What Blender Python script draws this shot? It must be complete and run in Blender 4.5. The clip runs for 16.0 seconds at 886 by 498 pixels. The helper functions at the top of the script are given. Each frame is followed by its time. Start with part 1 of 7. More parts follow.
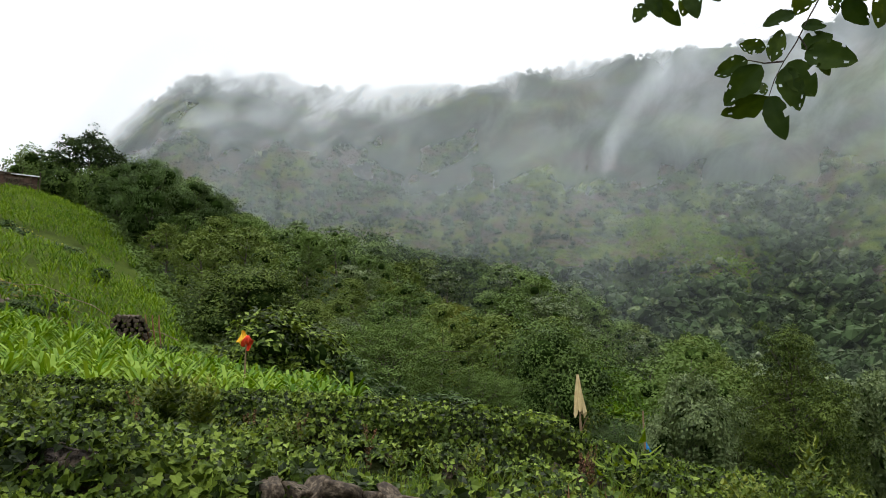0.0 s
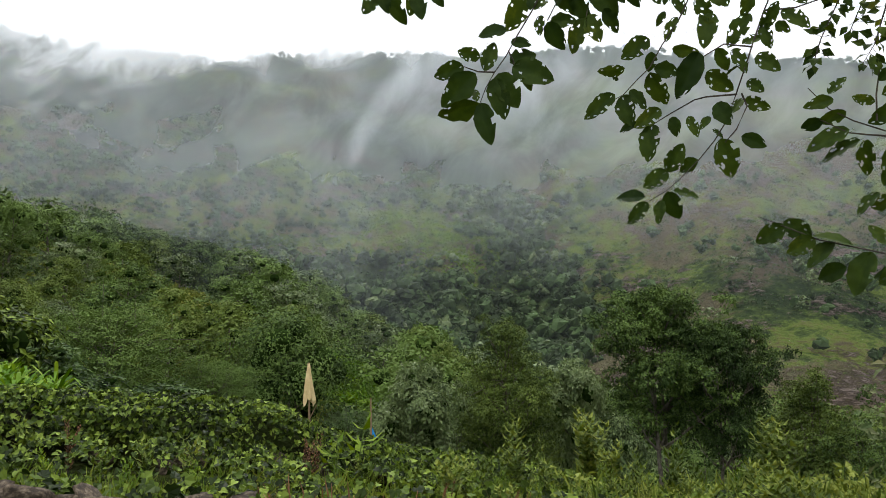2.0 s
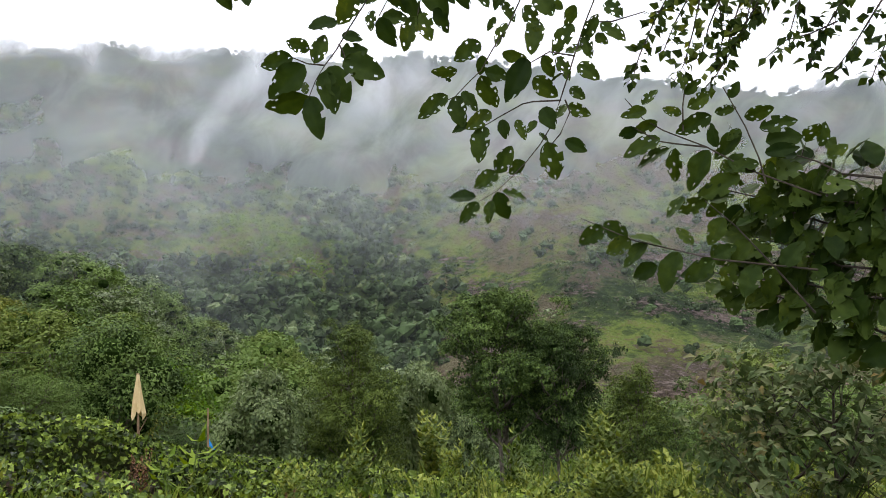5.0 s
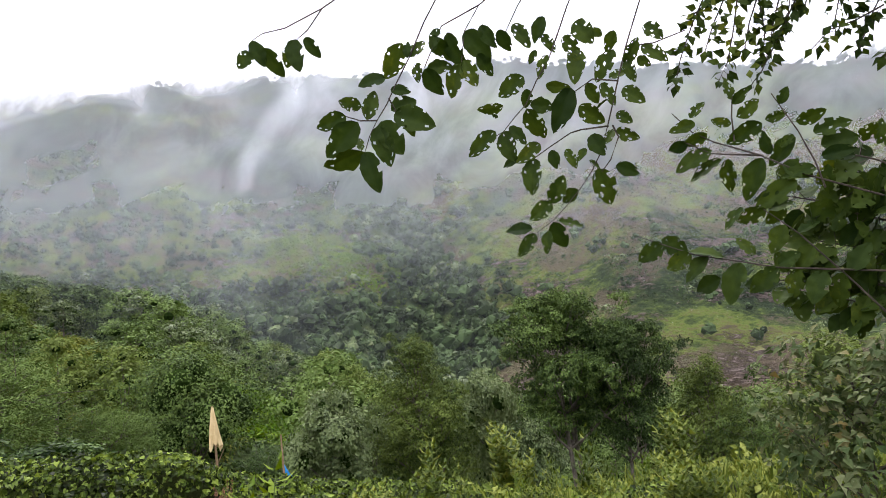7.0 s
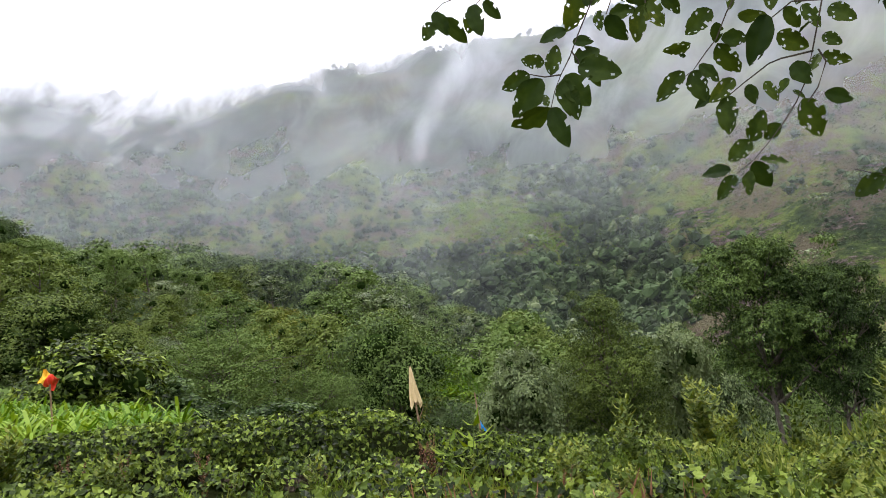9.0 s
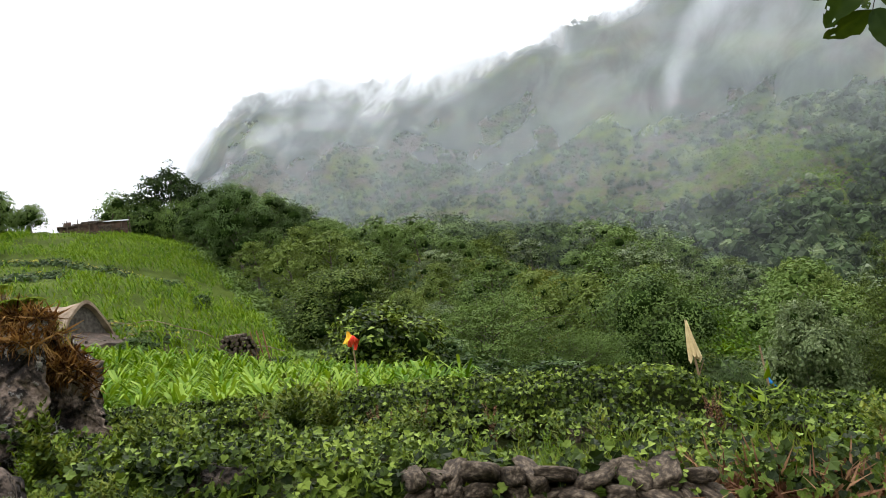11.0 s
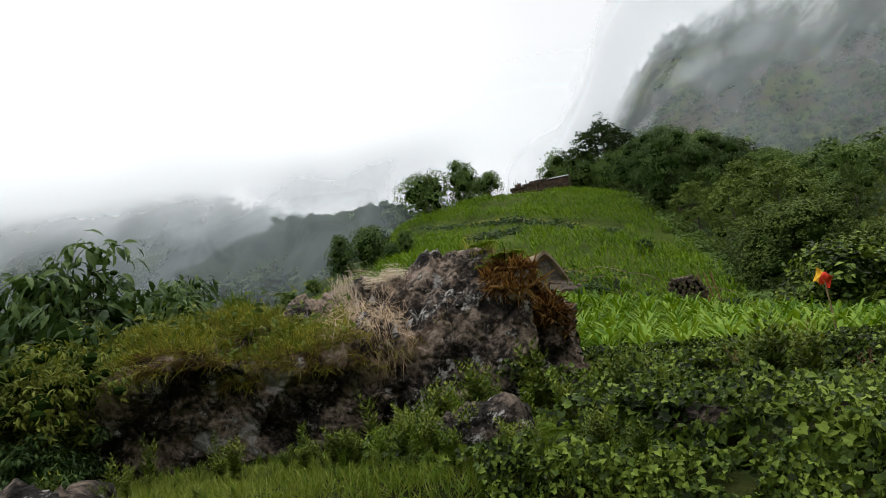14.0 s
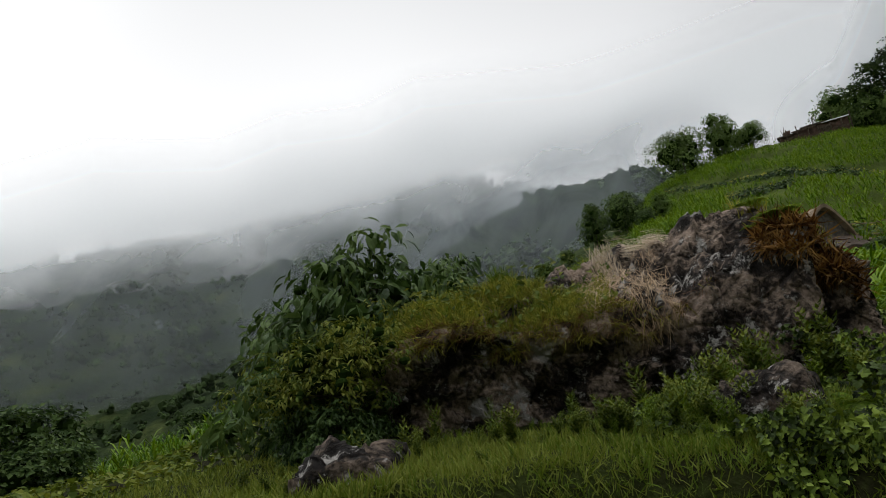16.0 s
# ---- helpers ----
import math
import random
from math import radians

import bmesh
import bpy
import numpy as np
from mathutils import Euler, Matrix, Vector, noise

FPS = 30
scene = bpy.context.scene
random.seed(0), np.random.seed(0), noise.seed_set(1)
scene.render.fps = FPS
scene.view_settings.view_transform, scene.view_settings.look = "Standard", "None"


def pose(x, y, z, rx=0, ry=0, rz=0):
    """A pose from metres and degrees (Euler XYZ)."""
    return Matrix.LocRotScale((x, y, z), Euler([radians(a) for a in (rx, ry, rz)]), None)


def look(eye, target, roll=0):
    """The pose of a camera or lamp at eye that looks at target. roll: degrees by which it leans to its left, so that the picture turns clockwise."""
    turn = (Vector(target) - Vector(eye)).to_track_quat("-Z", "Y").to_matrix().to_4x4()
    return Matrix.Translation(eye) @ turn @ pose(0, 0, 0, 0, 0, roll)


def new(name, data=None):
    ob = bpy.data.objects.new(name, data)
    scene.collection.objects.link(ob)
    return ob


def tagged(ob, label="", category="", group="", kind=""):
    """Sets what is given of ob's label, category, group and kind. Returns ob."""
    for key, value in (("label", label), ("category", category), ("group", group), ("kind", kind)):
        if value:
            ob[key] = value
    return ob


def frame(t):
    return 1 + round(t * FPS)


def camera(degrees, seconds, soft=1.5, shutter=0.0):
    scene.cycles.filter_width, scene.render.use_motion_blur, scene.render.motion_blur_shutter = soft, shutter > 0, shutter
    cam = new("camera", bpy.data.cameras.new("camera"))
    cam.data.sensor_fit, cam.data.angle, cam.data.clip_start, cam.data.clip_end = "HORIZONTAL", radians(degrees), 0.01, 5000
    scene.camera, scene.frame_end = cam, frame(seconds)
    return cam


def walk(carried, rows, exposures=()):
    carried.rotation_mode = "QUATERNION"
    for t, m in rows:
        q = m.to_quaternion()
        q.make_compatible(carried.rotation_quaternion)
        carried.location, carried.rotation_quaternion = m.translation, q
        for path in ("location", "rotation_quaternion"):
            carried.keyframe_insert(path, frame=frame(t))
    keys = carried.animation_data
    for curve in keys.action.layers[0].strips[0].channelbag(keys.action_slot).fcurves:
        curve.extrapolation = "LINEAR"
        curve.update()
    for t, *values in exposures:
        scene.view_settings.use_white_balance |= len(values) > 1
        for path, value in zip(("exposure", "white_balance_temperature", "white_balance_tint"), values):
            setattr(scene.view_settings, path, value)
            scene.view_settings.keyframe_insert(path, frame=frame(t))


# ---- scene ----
# ---- camera ----
cam = camera(63.44, 16.0, 0.9)
# seconds, x, y, z in metres, turn in degrees
ROWS = [
    (0.0, 0.0629, 0.024, 1.4378, 99.0, -0.0, -0.0),
    (0.5, 0.0748, 0.0264, 1.4374, 99.359, 0.245, -5.036),
    (1.0, 0.0904, 0.0331, 1.4407, 99.253, -0.284, -9.659),
    (1.5, 0.1102, 0.0368, 1.4396, 98.146, -0.649, -15.574),
    (2.0, 0.1244, 0.0396, 1.4381, 98.112, -0.012, -20.551),
    (2.5, 0.1353, 0.0292, 1.4412, 99.471, 0.478, -24.072),
    (3.0, 0.1421, 0.0269, 1.4379, 99.529, 1.328, -25.835),
    (3.5, 0.1466, 0.0332, 1.4332, 99.911, 1.96, -25.913),
    (4.0, 0.158, 0.0444, 1.4304, 99.208, 2.274, -27.384),
    (4.5, 0.1724, 0.0508, 1.425, 98.253, 1.098, -31.491),
    (4.7, 0.1738, 0.0535, 1.4246, 98.166, 1.075, -32.222),
    (6.8, 0.136, 0.0144, 1.5016, 99.84, 6.07, -29.323),
    (7.0, 0.1291, 0.0164, 1.4994, 99.11, 5.932, -27.727),
    (7.5, 0.1217, 0.022, 1.4959, 98.724, 5.536, -25.483),
    (8.0, 0.1008, 0.0123, 1.4916, 98.192, 5.876, -21.74),
    (8.2, 0.0962, 0.0166, 1.4918, 98.359, 6.212, -20.154),
    (10.3, 0.0186, -0.025, 1.4679, 96.929, 8.998, -0.327),
    (10.5, 0.0008, -0.0253, 1.4628, 97.144, 8.824, 1.64),
    (11.0, -0.0278, -0.0315, 1.4637, 97.662, 9.316, 7.669),
    (11.5, -0.0542, -0.0392, 1.463, 97.325, 9.794, 13.788),
    (12.0, -0.0749, -0.0396, 1.4643, 97.931, 9.746, 19.491),
    (12.5, -0.1012, -0.0513, 1.4644, 97.921, 9.837, 24.11),
    (13.0, -0.1227, -0.0785, 1.4708, 98.349, 9.18, 29.528),
    (13.5, -0.1547, -0.0906, 1.4725, 98.488, 9.606, 34.891),
    (14.0, -0.1932, -0.1121, 1.4771, 98.978, 9.399, 42.338),
    (14.5, -0.1876, -0.1326, 1.4785, 99.426, 9.877, 47.922),
    (15.0, -0.171, -0.1561, 1.4805, 100.36, 11.06, 52.802),
    (15.5, -0.166, -0.1765, 1.4765, 100.743, 11.009, 57.8),
    (16.0, -0.1657, -0.1868, 1.4776, 100.12, 9.863, 62.94),
]
EXPOSURES = [(0.0, -0.34, 6450, 11), (1.5, -0.34, 6450, 11), (2.5, -0.19, 6420, 12), (3.5, -0.1, 6400, 14), (4.7, 0.0, 6350, 17), (7.0, 0.28, 6280, 23), (8.2, 0.26, 6280, 23), (10.5, 0.1, 6400, 15), (11.5, 0.03, 6420, 13),
             (12.5, -0.22, 6450, 12), (13.5, -0.55, 6500, 10), (14.5, -0.9, 6500, 10), (15.2, -1.13, 6500, 10), (16.0, -1.3, 6500, 10)]
walk(cam, [(t, pose(*p)) for t, *p in ROWS], EXPOSURES)
EYE = 1.45

# ---- sky and sun ----
world = bpy.data.worlds.new("overcast_sky")
scene.world = world
world.use_nodes = True
wn, wl = world.node_tree.nodes, world.node_tree.links
wn.clear()
w_out, w_bg = wn.new("ShaderNodeOutputWorld"), wn.new("ShaderNodeBackground")
w_sky, w_mix = wn.new("ShaderNodeTexSky"), wn.new("ShaderNodeMix")
w_co, w_noise, w_ramp = wn.new("ShaderNodeTexCoord"), wn.new("ShaderNodeTexNoise"), wn.new("ShaderNodeValToRGB")
w_sky.sky_type, w_sky.sun_disc = "NISHITA", False
w_sky.sun_elevation, w_sky.sun_rotation = radians(70), radians(25)
w_noise.inputs["Scale"].default_value, w_noise.inputs["Detail"].default_value = 0.9, 1.5
w_ramp.color_ramp.elements[0].position, w_ramp.color_ramp.elements[1].position = 0.42, 0.85
w_ramp.color_ramp.interpolation = "EASE"
w_ramp.color_ramp.elements[0].color = (13.0, 13.2, 13.4, 1)
w_ramp.color_ramp.elements[1].color = (22.5, 22.6, 22.7, 1)
w_mix.data_type = "RGBA"
w_mix.inputs[0].default_value = 0.93
wl.new(w_co.outputs["Generated"], w_noise.inputs["Vector"])
# the cloud is thinner, and brighter, to one side of the valley
w_xyz, w_a, w_b = wn.new("ShaderNodeSeparateXYZ"), wn.new("ShaderNodeMath"), wn.new("ShaderNodeMath")
w_a.operation = w_b.operation = "MULTIPLY_ADD"
w_a.inputs[1].default_value, w_b.inputs[1].default_value = -0.5, -0.4
wl.new(w_co.outputs["Generated"], w_xyz.inputs[0])
wl.new(w_xyz.outputs[0], w_a.inputs[0])
wl.new(w_noise.outputs["Fac"], w_a.inputs[2])
wl.new(w_xyz.outputs[1], w_b.inputs[0])
wl.new(w_a.outputs[0], w_b.inputs[2])
wl.new(w_b.outputs[0], w_ramp.inputs["Fac"])
wl.new(w_sky.outputs["Color"], w_mix.inputs[6])
wl.new(w_ramp.outputs["Color"], w_mix.inputs[7])
wl.new(w_mix.outputs[2], w_bg.inputs["Color"])
w_bg.inputs["Strength"].default_value = 0.125
wl.new(w_bg.outputs["Background"], w_out.inputs["Surface"])
sun = new("sun", bpy.data.lights.new("sun", "SUN"))
sun.data.energy, sun.data.angle, sun.data.color = 2.3, radians(14), (1.0, 0.96, 0.9)
sun.matrix_world = look((0, 0, 60), (-9.2, -19.8, 0))


# ---- materials ----
def nodes_of(mat):
    mat.use_nodes = True
    nt = mat.node_tree
    nt.nodes.clear()
    return nt.nodes, nt.links


def ramp_node(N, stops):
    r = N.new("ShaderNodeValToRGB")
    el = r.color_ramp.elements
    while len(el) < len(stops):
        el.new(0.5)
    for e, (p, c) in zip(el, stops):
        e.position, e.color = p, (*c, 1)
    return r


def surface(name, stops, scale=4.0, fine=40.0, rough=0.85, bump=0.3, bump_scale=None, spec=0.3, metal=0.0, bump_dist=0.02, detail=6.0):
    """Two scales of noise run through a colour ramp, with relief."""
    mat = bpy.data.materials.new(name)
    N, L = nodes_of(mat)
    out, bs, co = N.new("ShaderNodeOutputMaterial"), N.new("ShaderNodeBsdfPrincipled"), N.new("ShaderNodeTexCoord")
    a, b, mx = N.new("ShaderNodeTexNoise"), N.new("ShaderNodeTexNoise"), N.new("ShaderNodeMath")
    a.inputs["Scale"].default_value, a.inputs["Detail"].default_value = scale, detail
    b.inputs["Scale"].default_value, b.inputs["Detail"].default_value = fine, 4.0
    mx.operation, mx.inputs[1].default_value = "MULTIPLY_ADD", 0.35
    L.new(co.outputs["Object"], a.inputs["Vector"])
    L.new(co.outputs["Object"], b.inputs["Vector"])
    off = N.new("ShaderNodeMath")
    off.operation, off.inputs[1].default_value = "SUBTRACT", 0.175
    L.new(b.outputs["Fac"], mx.inputs[0])
    L.new(a.outputs["Fac"], mx.inputs[2])
    L.new(mx.outputs[0], off.inputs[0])
    r = ramp_node(N, stops)
    L.new(off.outputs[0], r.inputs["Fac"])
    L.new(r.outputs["Color"], bs.inputs["Base Color"])
    bs.inputs["Roughness"].default_value, bs.inputs["Metallic"].default_value = rough, metal
    bs.inputs["Specular IOR Level"].default_value = spec
    if bump:
        bp, c = N.new("ShaderNodeBump"), N.new("ShaderNodeTexNoise")
        c.inputs["Scale"].default_value, c.inputs["Detail"].default_value = bump_scale or fine, 8.0
        bp.inputs["Strength"].default_value, bp.inputs["Distance"].default_value = bump, bump_dist
        L.new(co.outputs["Object"], c.inputs["Vector"])
        L.new(c.outputs["Fac"], bp.inputs["Height"])
        L.new(bp.outputs["Normal"], bs.inputs["Normal"])
    L.new(bs.outputs["BSDF"], out.inputs["Surface"])
    return mat


def foliage(name, dark, mid, light, rough=0.6, through_light=0.22, patch=0.6, spec=0.08, tint=None, vary=0.22, leafy=0.45):
    """Leaves: colour by leaf and by patches of the plant, some light passing through."""
    mat = bpy.data.materials.new(name)
    N, L = nodes_of(mat)
    out, bs, tr, mix = (N.new(k) for k in ("ShaderNodeOutputMaterial", "ShaderNodeBsdfPrincipled", "ShaderNodeBsdfTranslucent", "ShaderNodeMixShader"))
    geo, co, nz, ad, info = N.new("ShaderNodeNewGeometry"), N.new("ShaderNodeTexCoord"), N.new("ShaderNodeTexNoise"), N.new("ShaderNodeMath"), N.new("ShaderNodeObjectInfo")
    nz.inputs["Scale"].default_value, nz.inputs["Detail"].default_value = patch, 4.0
    L.new(co.outputs["Object"], nz.inputs["Vector"])
    ad.operation, ad.inputs[1].default_value = "MULTIPLY_ADD", leafy
    L.new(geo.outputs["Random Per Island"], ad.inputs[0])
    L.new(nz.outputs["Fac"], ad.inputs[2])
    ob = N.new("ShaderNodeMath")
    ob.operation, ob.inputs[1].default_value = "MULTIPLY_ADD", vary
    L.new(info.outputs["Random"], ob.inputs[0])
    L.new(ad.outputs[0], ob.inputs[2])
    low = 0.5 * (0.45 - leafy)
    stops = [(0.5, dark), (0.78, mid), (1.0, light)] + ([(1.14, tint)] if tint else [])
    top = 1.2
    r = ramp_node(N, [(min((p - low) / top, 1.0), c) for p, c in stops])
    sc = N.new("ShaderNodeMath")
    sc.operation, sc.inputs[1].default_value = "DIVIDE", top
    L.new(ob.outputs[0], sc.inputs[0])
    L.new(sc.outputs[0], r.inputs["Fac"])
    L.new(r.outputs["Color"], bs.inputs["Base Color"])
    hs = N.new("ShaderNodeHueSaturation")
    hs.inputs["Hue"].default_value, hs.inputs["Saturation"].default_value, hs.inputs["Value"].default_value = 0.485, 1.1, 1.3
    L.new(r.outputs["Color"], hs.inputs["Color"])
    L.new(hs.outputs["Color"], tr.inputs["Color"])
    bs.inputs["Roughness"].default_value, bs.inputs["Specular IOR Level"].default_value = rough, spec
    mix.inputs["Fac"].default_value = through_light
    L.new(bs.outputs["BSDF"], mix.inputs[1])
    L.new(tr.outputs["BSDF"], mix.inputs[2])
    L.new(mix.outputs[0], out.inputs["Surface"])
    return mat


def map_range(N, L, value, a, b, c=0.0, d=1.0):
    m = N.new("ShaderNodeMapRange")
    m.interpolation_type = "SMOOTHSTEP"
    for k, v in zip(("From Min", "From Max", "To Min", "To Max"), (a, b, c, d)):
        m.inputs[k].default_value = v
    L.new(value, m.inputs["Value"])
    return m.outputs[0]


def calc(N, L, op, a, b, clamp=False):
    m = N.new("ShaderNodeMath")
    m.operation, m.use_clamp = op, clamp
    for k, v in enumerate((a, b)):
        if isinstance(v, (int, float)):
            m.inputs[k].default_value = v
        else:
            L.new(v, m.inputs[k])
    return m.outputs[0]


def mist_material(name, ridge, haze, side, cloud, lift, streak, edges, fade=(4.0, 8.0), scale=0.2, tone=0.9, lean=40.0, tint=(0.83, 0.92, 1.0)):
    """Cloud of droplets that scatter light both ways, as a sheet before a hill.
    ridge: (bearing, rise) of the skyline in degrees; haze: two rises and the densities there; side: two bearings and the haze's share there;
    cloud: heights over the skyline between which the cloud closes, and its density; lift: two bearings and how far the cloud is raised there;
    streak: density of torn wisps, and the bearings between which they come in and go out; edges: bearings of the sheet's soft ends."""
    mat = bpy.data.materials.new(name)
    N, L = nodes_of(mat)
    out, tr, df, tl, m1, m2 = (N.new(k) for k in ("ShaderNodeOutputMaterial", "ShaderNodeBsdfTransparent", "ShaderNodeBsdfDiffuse",
                                                  "ShaderNodeBsdfTranslucent", "ShaderNodeAddShader", "ShaderNodeMixShader"))
    for sh in (df, tl):
        sh.inputs["Color"].default_value = (*(c * tone for c in tint), 1)
    co, xyz = N.new("ShaderNodeTexCoord"), N.new("ShaderNodeSeparateXYZ")
    L.new(co.outputs["Object"], xyz.inputs[0])

    x, y, z = xyz.outputs
    bearing = calc(N, L, "MULTIPLY", calc(N, L, "ARCTAN2", calc(N, L, "MULTIPLY", x, -1.0), y), 57.2958)
    flat = calc(N, L, "POWER", calc(N, L, "ADD", calc(N, L, "MULTIPLY", x, x), calc(N, L, "MULTIPLY", y, y)), 0.5)
    rise = calc(N, L, "MULTIPLY", calc(N, L, "ARCTAN2", calc(N, L, "SUBTRACT", z, EYE), flat), 57.2958)
    a0, a1 = ridge[0][0], ridge[-1][0]
    line = ramp_node(N, [((a - a0) / (a1 - a0), (e / 40, e / 40, e / 40)) for a, e in ridge])
    L.new(calc(N, L, "DIVIDE", calc(N, L, "SUBTRACT", bearing, a0), a1 - a0), line.inputs["Fac"])
    bw = N.new("ShaderNodeRGBToBW")
    L.new(line.outputs["Color"], bw.inputs[0])
    over = calc(N, L, "SUBTRACT", rise, calc(N, L, "MULTIPLY", bw.outputs[0], 40.0))
    tilt = radians(lean)

    def billow(sc, detail, thin_by=1.0, shift=0.0, rough=0.55):
        """Noise over bearing and rise, drawn out along the lean of the wisps."""
        vec, nz = N.new("ShaderNodeCombineXYZ"), N.new("ShaderNodeTexNoise")
        along = calc(N, L, "SUBTRACT", calc(N, L, "MULTIPLY", rise, math.sin(tilt)), calc(N, L, "MULTIPLY", bearing, math.cos(tilt)))
        across = calc(N, L, "ADD", calc(N, L, "MULTIPLY", rise, math.cos(tilt)), calc(N, L, "MULTIPLY", bearing, math.sin(tilt)))
        L.new(along, vec.inputs[0])
        L.new(calc(N, L, "MULTIPLY", across, thin_by), vec.inputs[1])
        vec.inputs[2].default_value = shift
        nz.inputs["Scale"].default_value, nz.inputs["Detail"].default_value, nz.inputs["Roughness"].default_value = sc, detail, rough
        nz.inputs["Distortion"].default_value = 0.5
        L.new(vec.outputs[0], nz.inputs["Vector"])
        return nz.outputs["Fac"]
    soft_n, torn_n = billow(scale, 5.0, 1.4), billow(scale * 1.5, 6.0, 2.4, 7.0, 0.58)
    rough_edge = calc(N, L, "ADD", over, calc(N, L, "MULTIPLY", calc(N, L, "SUBTRACT", soft_n, 0.5), 6.0))
    rough_edge = calc(N, L, "ADD", rough_edge, map_range(N, L, bearing, *lift))
    thin = calc(N, L, "MULTIPLY", map_range(N, L, rise, *haze), map_range(N, L, bearing, *side))
    thin = calc(N, L, "MULTIPLY", thin, map_range(N, L, soft_n, 0.25, 0.75, 0.72, 1.28))
    closed = map_range(N, L, rough_edge, cloud[0], cloud[1], 0.0, cloud[2])
    amount, b0, b1, b2, b3 = streak
    wisp = calc(N, L, "MULTIPLY", map_range(N, L, torn_n, 0.47, 0.68, 0.0, amount), calc(N, L, "MULTIPLY", map_range(N, L, bearing, b0, b1), map_range(N, L, bearing, b2, b3, 1.0, 0.0)))
    wisp = calc(N, L, "MULTIPLY", wisp, calc(N, L, "MULTIPLY", map_range(N, L, over, -6.5, -2.0), map_range(N, L, over, 1.0, 4.0, 1.0, 0.0)))
    # three layers one behind another
    clear = calc(N, L, "MULTIPLY", calc(N, L, "SUBTRACT", 1.0, closed), calc(N, L, "MULTIPLY", calc(N, L, "SUBTRACT", 1.0, thin), calc(N, L, "SUBTRACT", 1.0, wisp)))
    fac = calc(N, L, "SUBTRACT", 1.0, clear)
    ends = calc(N, L, "MULTIPLY", map_range(N, L, bearing, edges[0], edges[1]), map_range(N, L, bearing, edges[2], edges[3], 1.0, 0.0))
    fac = calc(N, L, "MULTIPLY", fac, calc(N, L, "MULTIPLY", ends, map_range(N, L, over, fade[0], fade[1], 1.0, 0.0)), True)
    droplets(N, L, df, tl, m1)
    L.new(fac, m2.inputs["Fac"])
    L.new(tr.outputs[0], m2.inputs[1])
    L.new(m1.outputs[0], m2.inputs[2])
    L.new(m2.outputs[0], out.inputs["Surface"])
    return mat


def droplets(N, L, df, tl, both):
    """Droplets are lit by the whole sky above, from either side of the sheet."""
    for sh, way in ((df, 1.0), (tl, -1.0)):
        up = N.new("ShaderNodeCombineXYZ")
        up.inputs[2].default_value = way
        L.new(up.outputs[0], sh.inputs["Normal"])
    L.new(df.outputs[0], both.inputs[0])
    L.new(tl.outputs[0], both.inputs[1])


def puff_material(name, density, scale, stretch, cut, turn=0.0, tone=0.97, detail=6.0):
    """A torn puff of cloud that thins out towards its rim."""
    mat = bpy.data.materials.new(name)
    N, L = nodes_of(mat)
    out, tr, df, tl, m1, m2 = (N.new(k) for k in ("ShaderNodeOutputMaterial", "ShaderNodeBsdfTransparent", "ShaderNodeBsdfDiffuse",
                                                  "ShaderNodeBsdfTranslucent", "ShaderNodeAddShader", "ShaderNodeMixShader"))
    for sh in (df, tl):
        sh.inputs["Color"].default_value = (0.88 * tone, 0.945 * tone, tone, 1)
    co, mp, nz, gen, info = (N.new(k) for k in ("ShaderNodeTexCoord", "ShaderNodeMapping", "ShaderNodeTexNoise", "ShaderNodeSeparateXYZ", "ShaderNodeObjectInfo"))
    mp.inputs["Scale"].default_value, mp.inputs["Rotation"].default_value = stretch, (0, radians(turn), 0)
    nz.noise_dimensions = "4D"
    nz.inputs["Scale"].default_value, nz.inputs["Detail"].default_value, nz.inputs["Distortion"].default_value = scale, detail, 0.5
    L.new(co.outputs["Object"], mp.inputs["Vector"])
    L.new(mp.outputs["Vector"], nz.inputs["Vector"])
    L.new(calc(N, L, "MULTIPLY", info.outputs["Random"], 9.0), nz.inputs["W"])
    L.new(co.outputs["Generated"], gen.inputs[0])
    dx = calc(N, L, "MULTIPLY", calc(N, L, "SUBTRACT", gen.outputs[0], 0.5), 2.0)
    dz = calc(N, L, "MULTIPLY", calc(N, L, "SUBTRACT", gen.outputs[2], 0.5), 2.0)
    rad = calc(N, L, "ADD", calc(N, L, "MULTIPLY", dx, dx), calc(N, L, "MULTIPLY", dz, dz))
    fade = map_range(N, L, calc(N, L, "ADD", rad, calc(N, L, "MULTIPLY", calc(N, L, "SUBTRACT", nz.outputs["Fac"], 0.5), -0.9)), 0.0, 0.8, 1.0, 0.0)
    fade = calc(N, L, "MULTIPLY", fade, map_range(N, L, rad, 0.7, 1.0, 1.0, 0.0))
    fac = calc(N, L, "MULTIPLY", map_range(N, L, nz.outputs["Fac"], cut[0], cut[1], 0.0, density), fade, True)
    droplets(N, L, df, tl, m1)
    L.new(fac, m2.inputs["Fac"])
    L.new(tr.outputs[0], m2.inputs[1])
    L.new(m1.outputs[0], m2.inputs[2])
    L.new(m2.outputs[0], out.inputs["Surface"])
    return mat


G = foliage  # short name for the many leaf kinds below
M_VINE = G("vine_leaf", (0.01, 0.02, 0.003), (0.068, 0.112, 0.015), (0.21, 0.29, 0.045), patch=1.3, spec=0.12, rough=0.48, through_light=0.15, vary=0.0, leafy=0.6)
M_HEDGE = G("creeper_leaf", (0.01, 0.018, 0.003), (0.066, 0.11, 0.015), (0.21, 0.29, 0.045), patch=1.4, spec=0.12, rough=0.48, through_light=0.15, vary=0.0, leafy=0.6)
M_MAIZE = G("maize_leaf", (0.028, 0.075, 0.005), (0.085, 0.18, 0.012), (0.2, 0.31, 0.04), patch=0.3, spec=0.08, rough=0.5)
